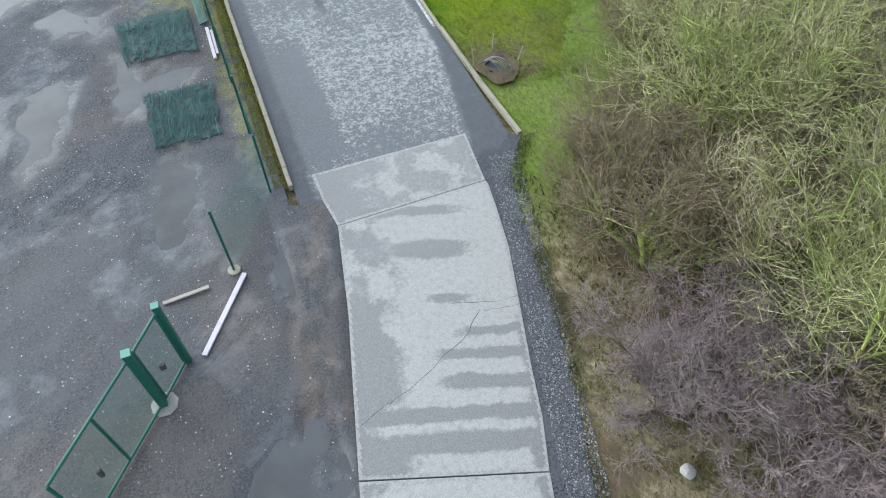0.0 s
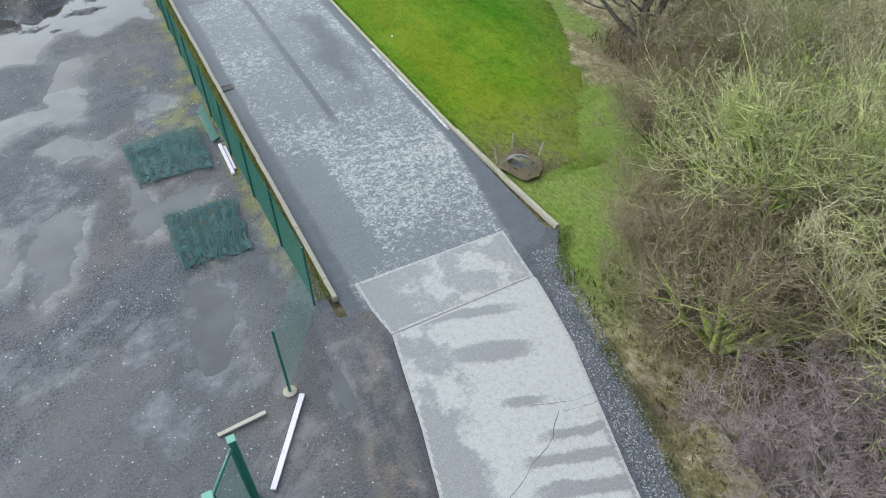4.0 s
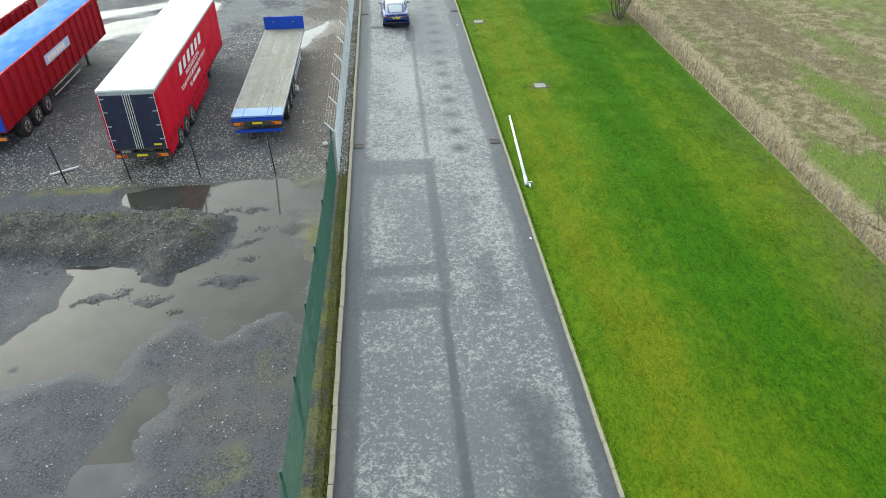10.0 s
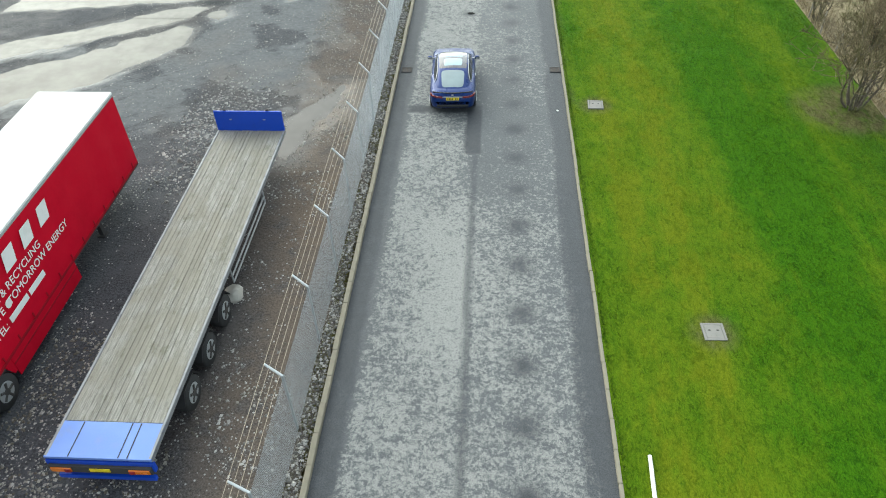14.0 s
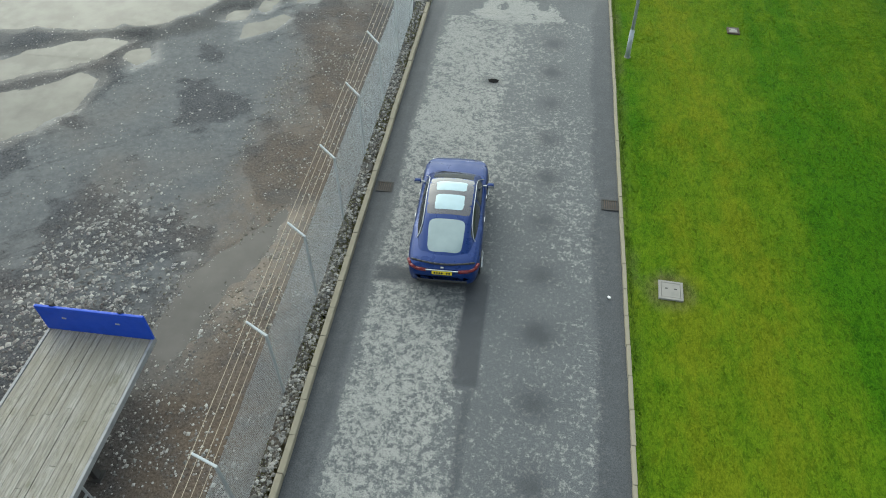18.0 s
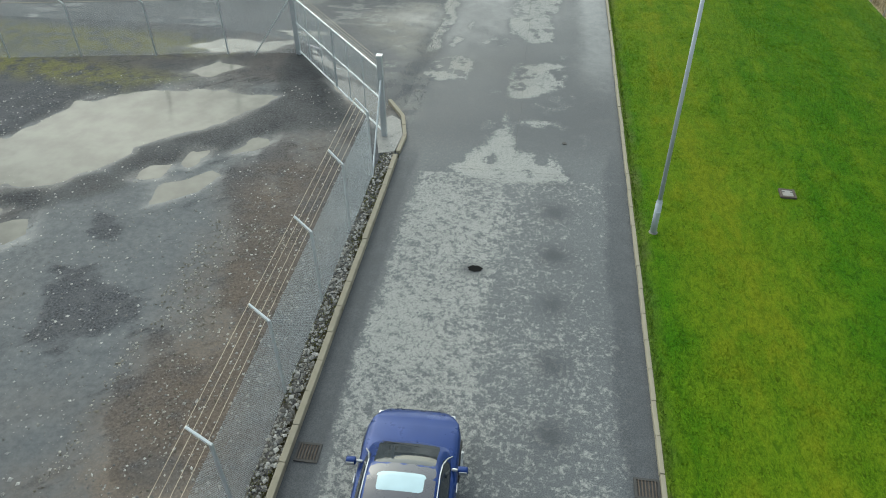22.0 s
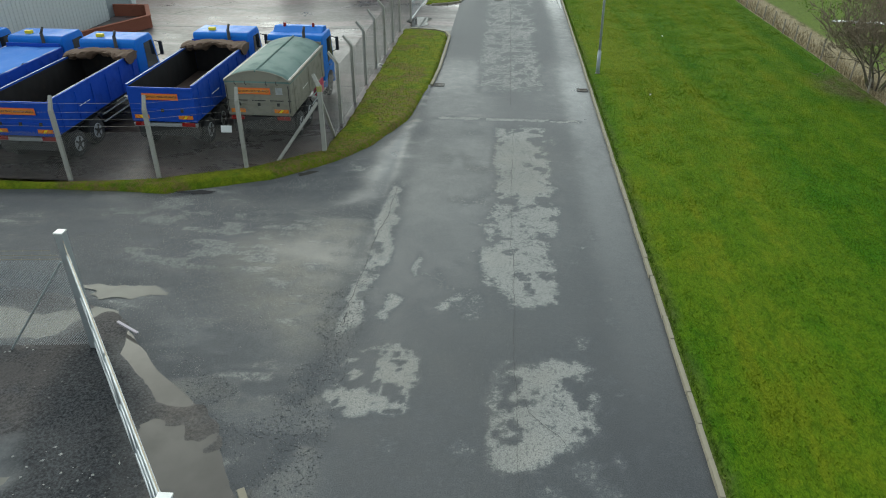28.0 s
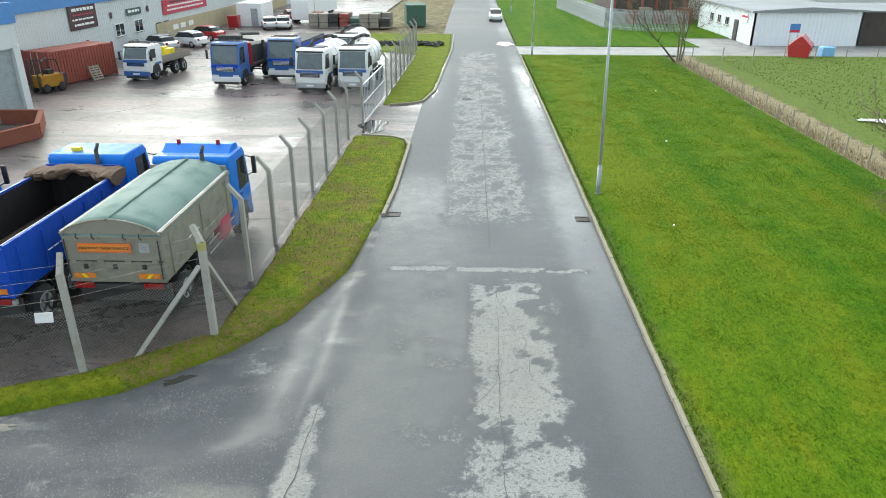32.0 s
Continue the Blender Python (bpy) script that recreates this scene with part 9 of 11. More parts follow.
        soup("end_hoop", *wood, BODY_GREY, sh)
        part("end_panel", prism(bmesh.new(), [(p.x, p.z) for p in pts], -0.05, -0.02, "y"), BODY_GREY, sh)
        part("data_plate", boxed(0.82, -0.06, top - 0.36, 0.26, 0.012, 0.26, 0.002), RAIL_GREY, tg, "small grey data plate")
        part("side_tank", boxed(w / 2 - 0.12, 4.45, 0.98, 0.3, 0.85, 0.66, 0.08), painted("faded_pink_red", (0.50, 0.045, 0.10), 0.5, dirt=0.3), t, "faded pink-red tank below the body")
        for x in (-0.85, -0.45, 0.35, 0.75):
            part("sheet_hook", tubes([((x, -0.06, top + 0.02), (x, -0.10, top - 0.08)), ((x, -0.10, top - 0.08), (x + 0.05, -0.07, top - 0.14))], 0.014), CHASSIS, tg)
        part("gate_seam", boxed(0, -0.038, floor + 0.56, w - 0.04, 0.012, 0.035, 0.0), CHASSIS, tg, "dark seam across the tailgate")
        for x in (-1.05, -0.35, 0.35, 1.05):
            part("hinge", boxed(x, -0.06, floor + 0.56, 0.16, 0.05, 0.09, 0.012), BODY_GREY, tg)
        for x in (-1.19, 1.19):
            part("chain", tubes([((x, -0.07, top - 0.15), (x, -0.09, floor + 0.1))], 0.018), CHASSIS, tg, "dark hanging chain")
    elif cover == "rolled":
        bm = bmesh.new()
        rings = []
        for i in range(61):
            u = i / 60
            bulk = 0.75 + 0.5 * noise.noise(Vector((u * 5, 2, 0))) + 0.35 * (abs(u - 0.5) * 2) ** 3
            c = Vector((-w / 2 - 0.10 + (w + 0.20) * u, length - 0.50 - 0.08 * math.sin(u * 9), top + 0.08 + 0.14 * math.sin(math.pi * u)))
            rings.append([bm.verts.new(c + Vector((0, math.cos(a) * 0.50, math.sin(a) * (0.09 if math.sin(a) > 0 else 0.30))) * bulk * (1 + 0.30 * noise.noise(Vector((u * 22, math.cos(a) * 1.4, math.sin(a) * 1.4))) + 0.25 * noise.noise(Vector((u * 7, math.cos(a) * 2.5, math.sin(a) * 2.5))))) for a in np.linspace(0, 2 * math.pi, 25)[:-1]])
        for a, b in zip(rings, rings[1:]):
            for k in range(24):
                bm.faces.new((a[k], a[(k + 1) % 24], b[(k + 1) % 24], b[k]))
        bm.faces.new(rings[0][::-1])
        bm.faces.new(rings[-1])
        bmesh.ops.recalc_face_normals(bm, faces=bm.faces)
        part("rolled_sheet", bm, TARP_BROWN, t, "bunched brown load sheet at the front")
    elif cover == "blue":
        bm = bmesh.new()
        rows = [[bm.verts.new((-(w / 2) + w * j / 10, -0.02 + (length + 0.02) * i / 16, top + 0.06 + 0.12 * noise.noise(Vector((j * 0.5, i * 0.6, 3)))) ) for j in range(11)] for i in range(17)]
        for a, b in zip(rows, rows[1:]):
            for j in range(10):
                bm.faces.new((a[j], a[j + 1], b[j + 1], b[j]))
        part("load_sheet", bm, TARP_BLUE, t, "wrinkled blue sheet over the load", True)
    return t


tipper("tipper_lorry", "grey tipper lorry with a green load sheet and blue cab", pose(-9.5, 108.75, 0), BODY_GREY, 5.25, cover="sheet", beacons=True, cab_h=2.9)
tipper("tipper_lorry", "blue tipper lorry with an empty open body and rolled sheet", pose(-12.85, 107.75, 0), BODY_BLUE, 6.2, cover="rolled")
tipper("tipper_lorry", "dark blue tipper lorry with a long open empty body", pose(-17.2, 105.9, 0), BODY_BLUE, 6.4, cover="rolled", top=2.45)
tipper("tipper_lorry", "blue tipper lorry with a wrinkled blue sheet over its load", pose(-20.6, 106.2, 0), BODY_BLUE, 6.4, cover="blue")
tipper("tipper_lorry", "blue tipper lorry parked at the end of the row", pose(-24.0, 106.4, 0), BODY_BLUE, 6.2, cover="rolled")
tipper("tipper_lorry", "blue tipper lorry parked by the brick bay", pose(-27.6, 116.0, 0, 0, 0, 4), BODY_BLUE, 6.2, cover="rolled")


# long trailers on the gravel
def trailer_base(t, length, w, deck, axles, r=0.5):
    for s in (-1, 1):
        part("chassis_rail", boxed(s * 0.5, length / 2, deck - 0.3, 0.12, length - 0.2, 0.4, 0.015), CHASSIS, t)
    for y in axles:
        part("axle", tube(bmesh.new(), (-w / 2 + 0.3, y, r), (w / 2 - 0.3, y, r), 0.07, sides=8), CHASSIS, t)
        for s in (-1, 1):
            wheel(t, s * (w / 2 - 0.2), y, r, 0.36, RAIL_GREY, True, 0.58)
            part("mudguard", prism(bmesh.new(), [(y - 0.6, r + 0.12), (y - 0.35, r + 0.5), (y + 0.35, r + 0.5), (y + 0.6, r + 0.12), (y + 0.56, r + 0.12), (y + 0.33, r + 0.46), (y - 0.33, r + 0.46), (y - 0.56, r + 0.12)], s * (w / 2 - 0.4), s * (w / 2 - 0.03), "x"), BLACK, t)
    for s in (-1, 1):
        leg = part("landing_leg", boxed(s * 0.8, length - 2.9, 0.55, 0.14, 0.14, 1.1, 0.01), CHASSIS, t)
        part("foot", boxed(s * 0.8, length - 2.9, 0.02, 0.3, 0.3, 0.04, 0.01), CHASSIS, leg)


def light_bar(t, w, y, z):
    bar = part("light_bar", boxed(0, y, z, w - 0.1, 0.1, 0.26, 0.02), CHASSIS, t, "rear light bar")
    for s in (-1, 1):
        part("tail_light", boxed(s * (w / 2 - 0.35), y - 0.06, z, 0.5, 0.04, 0.15, 0.015), AMBER, bar, "orange and red tail light")
        part("brake_light", boxed(s * (w / 2 - 0.52), y - 0.085, z, 0.14, 0.03, 0.12, 0.012), RED_LENS, bar)
    part("number_plate", boxed(0.0, y - 0.06, z + 0.02, 0.5, 0.02, 0.11, 0.003), YELLOW, bar, "yellow number plate")


def curtain_trailer(m, w=2.62, length=14.9, deck=1.05, top=4.0):
    t = thing("curtain_trailer", "red curtain-sided box trailer with a white roof and white lettering", "trailer", m)
    trailer_base(t, length, w, deck, (2.2, 3.57, 4.94), 0.52)
    part("floor", boxed(0, length / 2, deck, w - 0.06, length, 0.14, 0.01), CHASSIS, t)
    roof = part("roof", boxed(0, length / 2, top - 0.03, w, length, 0.08, 0.025), ROOF_WHITE, t, "white trailer roof")
    part("roof_edge", boxed(0, length / 2, top - 0.11, w + 0.02, length + 0.01, 0.07, 0.01), RAIL_GREY, roof)
    part("front_wall", boxed(0, length - 0.05, (deck + top) / 2, w - 0.05, 0.1, top - deck - 0.2, 0.01), CURTAIN_RED, t)
    for s in (-1, 1):
        cu = bmesh.new()
        n, rows = 60, []
        for i in range(n + 1):
            y = 0.08 + (length - 0.16) * i / n
            e = 0.012 * math.sin(i * 1.1) + 0.02 * noise.noise(Vector((i * 0.35, s, 0)))
            rows.append([cu.verts.new((s * (w / 2 + e * k), y, z)) for z, k in ((1.16, 0.4), (1.5, 1.0), (2.2, 1.3), (3.2, 1.0), (top - 0.14, 0.0))])
        for a, b in zip(rows, rows[1:]):
            for k in range(4):
                cu.faces.new((a[k], b[k], b[k + 1], a[k + 1]))
        curtain = part("curtain", cu, CURTAIN_RED, t, "taut red side curtain", True)
        for a, b, low in ((0.12, 1.52, 0.56), (5.62, 9.5, 0.40)):
            sk = part("side_skirt", boxed(s * (w / 2 - 0.02), (a + b) / 2, (low + 1.15) / 2, 0.04, b - a, 1.15 - low, 0.01), CURTAIN_RED, t, "red side skirt")
            part("skirt_rail", boxed(s * (w / 2 + 0.006), (a + b) / 2, 0.86, 0.02, b - a, 0.05, 0.006), TRAILER_RED, sk)
        part("edge_rail", boxed(s * (w / 2 - 0.01), length / 2, 1.14, 0.05, length - 0.1, 0.1, 0.012), TRAILER_RED, t, "red edge rail under the curtain")
        for y in (1.57, 2.885, 4.255, 5.57):
            part("wheel_fairing", prism(bmesh.new(), [(y - 0.07, 0.62), (y + 0.07, 0.62), (y + 0.28, 1.1), (y - 0.28, 1.1)], s * (w / 2 - 0.36), s * (w / 2 - 0.015), "x"), CURTAIN_RED, t, "red fairing between the wheels")
        for k in range(18):
            part("buckle", boxed(s * (w / 2 + 0.026), 0.5 + k * (length - 1) / 17, 1.27, 0.022, 0.05, 0.24, 0.006), TRAILER_RED, curtain)
    # the name along the curtain is shown as plain white blocks, the telephone number as bars
    for k in range(6):
        y = 4.15 + 0.95 * k
        part("letter_block", prism(bmesh.new(), [(y, 3.0), (y + 0.52, 3.0), (y + 0.68, 3.56), (y + 0.16, 3.56)], w / 2 + 0.035, w / 2 + 0.042, "x"), WHITE_PAINT, t, "white lettering block")
    face = w / 2 + 0.036
    lettering("WASTE & RECYCLING", 0.34, WHITE_PAINT, t, pose(face, 6.9, 2.72, 90, 0, 90))
    lettering("TODAY WASTE", 0.34, WHITE_PAINT, t, pose(face, 5.1, 2.34, 90, 0, 90))
    lettering("TOMORROW ENERGY", 0.34, WHITE_PAINT, t, pose(face, 8.25, 2.34, 90, 0, 90))
    part("emblem", disc(bmesh.new(), (face, 6.52, 2.34), 0.13, 0.13, 0.012, (1, 0, 0), 18), WHITE_PAINT, t, "small round white emblem")
    lettering("TEL:", 0.32, WHITE_PAINT, t, pose(face, 5.85, 1.92, 90, 0, 90))
    for y, wd in ((6.75, 0.95), (7.75, 0.85)):
        part("text_bar", boxed(face, y, 1.92, 0.008, wd, 0.2, 0.002), WHITE_PAINT, t)
    fr = part("rear_frame", boxed(0, 0.0, top - 0.16, w, 0.1, 0.18, 0.015), RAIL_GREY, t, "pale rear door frame")
    for s in (-1, 1):
        part("corner_post", boxed(s * (w / 2 - 0.05), 0.0, (deck + top) / 2 - 0.1, 0.1, 0.1, top - deck - 0.1, 0.012), CURTAIN_RED, fr, "red corner post")
        part("door_edge", boxed(s * (w / 2 - 0.085), -0.056, (deck + top) / 2 - 0.1, 0.022, 0.014, top - deck - 0.2, 0.003), WHITE_PAINT, fr)
        door = part("rear_door", boxed(s * (w / 4 - 0.03), -0.03, (deck + top) / 2 - 0.08, w / 2 - 0.13, 0.06, top - deck - 0.32, 0.012), NAVY, t, "navy rear door")
        for x in (0.05, 0.15):
            part("lock_rod", tube(bmesh.new(), (s * x, -0.085, deck + 0.05), (s * x, -0.085, top - 0.2), 0.015, sides=6), WHITE_PAINT, door, "white locking rod")
        for z in (deck + 0.5, deck + 1.2, deck + 1.9, deck + 2.55):
            part("hinge", boxed(s * (w / 2 - 0.18), -0.07, z, 0.24, 0.03, 0.05, 0.006), RAIL_GREY, door)
    part("notice", boxed(0.85, -0.07, deck + 0.22, 0.36, 0.012, 0.09, 0.002), YELLOW, t, "yellow notice on the door")
    light_bar(t, w, -0.02, 0.72)
    return t


curtain_trailer(pose(-13.62, 52.3, 0.0, 0, 0, 0.5))


def flat_trailer(m, w=2.62, length=14.2, deck=1.32):
    t = thing("flat_trailer", "empty flat trailer with a weathered timber deck and blue headboard", "trailer", m)
    trailer_base(t, length, w, deck, (2.5, 4.0, 5.5), 0.5)
    n = 17
    for k in range(n):
        y0, y1 = 0.98, length - 0.10
        while y0 < y1 - 0.05:
            end = min(y1, y0 + random.uniform(3.2, 7.5))
            end = y1 if y1 - end < 1.5 else end
            part("plank", boxed(-w / 2 + 0.08 + (k + 0.5) * (w - 0.16) / n, (y0 + end) / 2, deck - 0.02 + random.uniform(-0.006, 0.006), (w - 0.16) / n - random.uniform(0.002, 0.014), end - y0 - 0.008, 0.06, 0.006), DECK, t)
            y0 = end
    for s in (-1, 1):
        part("side_rail", boxed(s * (w / 2 - 0.035), length / 2, deck - 0.06, 0.07, length, 0.16, 0.012), painted("dull_grey_rail", (0.27, 0.275, 0.285), 0.5, 0.2, dirt=0.6, dirt_colour=(0.10, 0.11, 0.14)), t, "dull grey side rail")
        part("guard_rail", tubes([((s * (w / 2 - 0.05), 6.6, 0.85), (s * (w / 2 - 0.05), 10.6, 0.85)), ((s * (w / 2 - 0.05), 6.6, 0.6), (s * (w / 2 - 0.05), 10.6, 0.6)), ((s * (w / 2 - 0.05), 6.6, 0.6), (s * (w / 2 - 0.05), 6.6, 1.2)), ((s * (w / 2 - 0.05), 10.6, 0.6), (s * (w / 2 - 0.05), 10.6, 1.2))], 0.03), RAIL_GREY, t, "white side guard rail")
    part("tail_plate", boxed(0, 0.47, deck - 0.03, w, 1.0, 0.09, 0.012), painted("pale_blue_tail", (0.16, 0.27, 0.64), 0.45, 0.1, dirt=0.4, dirt_colour=(0.26, 0.30, 0.40)), t, "worn pale blue tail plate")
    for x in (-0.72, 0.5, 0.72):
        part("tail_rib", boxed(x, 0.47, deck + 0.02, 0.025, 0.96, 0.012, 0.003), CHASSIS, t)
    part("tail_beam", boxed(0, 0.0, deck - 0.30, w, 0.12, 0.36, 0.02), LORRY_BLUE, t, "blue rear beam")
    hb = part("headboard", boxed(0, length - 0.06, deck + 0.42, w, 0.07, 0.85, 0.02), LORRY_BLUE, t, "bright blue headboard")
    for x in (-0.9, 0.75):
        part("stake", boxed(x, length - 0.01, deck + 0.44, 0.1, 0.08, 0.92, 0.01), CHASSIS, hb)
    for x in (-0.7, 0.6):
        part("eye", boxed(x, length - 0.105, deck + 0.5, 0.1, 0.02, 0.04, 0.008), RAIL_GREY, hb)
    light_bar(t, w, -0.08, deck - 0.36)
    part("under_run", boxed(0, -0.02, 0.52, w - 0.2, 0.1, 0.14, 0.02), LORRY_BLUE, t, "blue underrun bar")
    return t


flat_trailer(pose(-8.52, 54.95, 0.0, 0, 0, 0.3))


def bulk_trailer(m, w=2.6, length=15.4, deck=1.15, top=3.55, sheet_mat=None, label="", sign=True):
    t = thing("bulk_trailer", label, "trailer", m)
    trailer_base(t, length, w, deck, (2.0, 3.4, 4.8), 0.52)
    part("floor", boxed(0, length / 2, deck, w - 0.08, length, 0.14, 0.01), TRAILER_RED, t)
    for s in (-1, 1):
        sd = part("side_wall", boxed(s * (w / 2 - 0.06), length / 2, (deck + top) / 2, 0.06, length - 0.04, top - deck, 0.01), TRAILER_RED, t, "ribbed red steel side")
        for k in range(17):
            part("rib", prism(bmesh.new(), [(s * (w / 2 - 0.06), 0.12 + k * (length - 0.5) / 16), (s * (w / 2 + 0.07), 0.19 + k * (length - 0.5) / 16), (s * (w / 2 + 0.07), 0.33 + k * (length - 0.5) / 16), (s * (w / 2 - 0.06), 0.40 + k * (length - 0.5) / 16)], deck, top, "z", 0.0), TRAILER_RED, sd)
        part("belt_rail", boxed(s * (w / 2 - 0.005), length / 2, deck + 0.85, 0.06, length - 0.1, 0.05, 0.008), TRAILER_RED, sd)
        part("top_rail", boxed(s * (w / 2 - 0.02), length / 2, top + 0.03, 0.14, length, 0.1, 0.02), TRAILER_RED, sd)
        part("guard_rail", tubes([((s * (w / 2 - 0.05), 6.0, 0.6), (s * (w / 2 - 0.05), 10.0, 0.6)), ((s * (w / 2 - 0.05), 6.0, 0.95), (s * (w / 2 - 0.05), 10.0, 0.95))], 0.035), RAIL_GREY, t)
    if sign:
        bd = part("banner", boxed(w / 2 + 0.085, 7.7, 2.62, 0.015, 3.6, 0.52, 0.003), painted("pale_blue_banner", (0.42, 0.55, 0.72), 0.5, dirt=0.3), t, "pale blue and white banner")
        y = 6.2
        for wd in (0.5, 0.35, 0.42, 0.5, 0.36, 0.44):
            part("letter_block", boxed(w / 2 + 0.097, y + wd / 2, 2.62, 0.008, wd * 0.8, 0.3, 0.002), WHITE_PAINT, bd)
            y += wd
    for y, name in ((0.0, "tailgate"), (length, "headboard")):
        part(name, boxed(0, y, (deck + top) / 2, w - 0.06, 0.1, top - deck, 0.015), TRAILER_RED if name == "headboard" else LORRY_BLUE, t)
    bm = bmesh.new()
    crease = lambda u, v: 0.10 * abs(noise.noise(Vector((u * 1.6 + v * 0.5, v * 0.9, 7)))) + 0.07 * abs(noise.noise(Vector((u * 3.5, v * 2.6 - u, 3))))
    rows = []
    for i in range(79):
        v = length * i / 78
        rows.append([bm.verts.new((-(w / 2 + 0.03) + (w + 0.06) * j / 24, v, top + 0.03 + 0.22 * math.cos((j / 24 - 0.5) * math.pi) - (0.07 + 0.08 * noise.noise(Vector((j, v * 1.3, 1))) if j in (0, 24) else 0.0) + crease(w * j / 24, v))) for j in range(25)])
    for a, b in zip(rows, rows[1:]):
        for j in range(24):
            bm.faces.new((a[j], a[j + 1], b[j + 1], b[j]))
    part("load_sheet", bm, sheet_mat or TARP_BLUE, t, "wrinkled sheet over the load", True)
    light_bar(t, w, -0.06, 0.8)
    return t


bulk_trailer(pose(-22.0, 54.6, 0.0, 0, 0, 0.0), label="ribbed red bulk trailer under a wrinkled blue tarpaulin")
bulk_trailer(pose(-25.9, 55.0, 0.0, 0, 0, 0.5), sheet_mat=ROOF_WHITE, label="red trailer with a white roof sheet in the row", sign=False)


# working lorries standing across the yard, facing the gate
RIGID_BLUE = painted("faded_lorry_blue", (0.035, 0.12, 0.36), 0.4, dirt=0.4, dirt_colour=(0.10, 0.15, 0.25), coat=0.3)
TANK_WHITE = painted("white_tank_paint", (0.76, 0.77, 0.76), 0.4, dirt=0.3, dirt_colour=(0.45, 0.44, 0.42))


def rigid(label, m, colour, trim, body, length=5.2, w=2.4, h=2.6):
    t = thing("lorry", label, "lorry", m, "lorries across the yard")
    running_gear(t, (1.1, 2.2, length + 1.0), 0.48, length + 1.9, w, 1.1)
    cab(t, length + 0.1, w, h, colour, deep=1.85, stack=False, trim=trim, roof_lamp=False)
    y1 = length + 1.95
    part("front_panel", boxed(0, y1 + 0.012, 1.42, w - 0.16, 0.05, 0.20, 0.015), RIGID_BLUE if colour is WHITE_PAINT else LORRY_BLUE, t, "blue band below the windscreen")
    part("valance", boxed(0, y1 - 0.06, 0.34, w - 0.3, 0.2, 0.3, 0.03), CHASSIS, t, "dark lower front")
    part("side_stripe", boxed(0, length + 0.7, 1.15, w + 0.03, 0.9, 0.16, 0.01), RIGID_BLUE, t)
    part("roof_rack", tubes([((-w / 2 + 0.15, length + 0.45, h + 0.1), (w / 2 - 0.15, length + 0.45, h + 0.1)), ((-w / 2 + 0.15, length + 1.1, h + 0.1), (w / 2 - 0.15, length + 1.1, h + 0.1)), ((-w / 2 + 0.2, length + 0.45, h - 0.05), (-w / 2 + 0.2, length + 0.45, h + 0.1)), ((w / 2 - 0.2, length + 0.45, h - 0.05), (w / 2 - 0.2, length + 0.45, h + 0.1))], 0.03), CHASSIS, t)
    if body == "tank":
        tk = part("tank", disc(bmesh.new(), (0, length / 2 - 0.1, 1.95), 0.78, 0.95, length - 0.3, (0, 1, 0), 22), TANK_WHITE, t, "white round tank", True)
        for y in (0.9, 2.2, 3.5):
            part("tank_band", disc(bmesh.new(), (0, y, 1.95), 0.965, 0.97, 0.08, (0, 1, 0), 22), RAIL_GREY, tk)
        boom = bmesh.new()
        for a, b in zip([(0.1, 0.4, 2.95), (0.2, 1.6, 3.15), (0.3, 3.0, 3.2), (0.5, 4.3, 3.1), (0.7, 5.1, 2.6)], [(0.2, 1.6, 3.15), (0.3, 3.0, 3.2), (0.5, 4.3, 3.1), (0.7, 5.1, 2.6), (1.0, 5.2, 1.6)]):
            tube(boom, a, b, 0.12, sides=8)
        part("hose_boom", boom, RUBBER, t, "black suction hose boom", True)
        part("valve_box", boxed(0, -0.02, 1.4, 1.2, 0.3, 0.6, 0.04), CHASSIS, t)
    elif body == "skip":
        part("bed", boxed(0, length / 2, 1.15, w - 0.1, length, 0.16, 0.015), CHASSIS, t)
        for s in (-1, 1):
            part("lift_arm", boxed(s * (w / 2 - 0.12), length * 0.45, 1.9, 0.16, 0.3, 1.5, 0.03, ), CHASSIS, t)
        part("container", prism(bmesh.new(), [(0.2, 2.3), (0.7, 1.25), (length - 1.0, 1.25), (length - 0.5, 2.5), (length - 0.6, 2.5)], -w / 2 + 0.3, w / 2 - 0.3, "x", 0.02), CHASSIS, t, "dark skip body")
        part("stow_box", boxed(-0.5, length - 0.35, 2.0, 1.0, 0.5, 1.5, 0.03), TRAILER_RED, t, "red cabinet behind the cab")
        part("crane", tubes([((0, length - 0.2, 2.6), (0.2, length - 1.8, 3.2)), ((0.2, length - 1.8, 3.2), (0.1, 0.6, 2.9))], 0.1, 8), CHASSIS, t)
        part("stowed_boom", boxed(0.15, length + 0.2, h + 0.22, 1.7, 0.5, 0.28, 0.05), CHASSIS, t, "dark boom stowed across the cab roof")
        part("stowed_arm", tubes([((-0.7, length + 0.3, h + 0.25), (0.9, length - 2.6, h + 0.5)), ((0.9, length + 0.1, h + 0.2), (-0.5, length - 2.2, 2.7))], 0.09, 8), CHASSIS, t)
    elif body == "flat":
        part("bed", boxed(0, length / 2, 1.1, w - 0.05, length, 0.12, 0.01), WOOD_GREY, t)
        for s in (-1, 1):
            part("drop_side", boxed(s * (w / 2 - 0.03), length / 2, 1.35, 0.05, length - 0.05, 0.42, 0.01), WOOD_GREY, t)
        part("headboard", boxed(0, length - 0.05, 1.75, w - 0.1, 0.08, 1.3, 0.02), colour, t, "blue headboard")
        for k in range(3):
            part("crate", boxed(-0.6 + 0.55 * k, length * 0.55, 1.55, 0.5, 0.7, 0.7 + 0.2 * (k % 2), 0.03), YELLOW, t, "yellow plant on the bed")
        part("tail_board", boxed(0, 0.02, 1.35, w - 0.1, 0.05, 0.42, 0.01), WOOD_GREY, t)
    else:
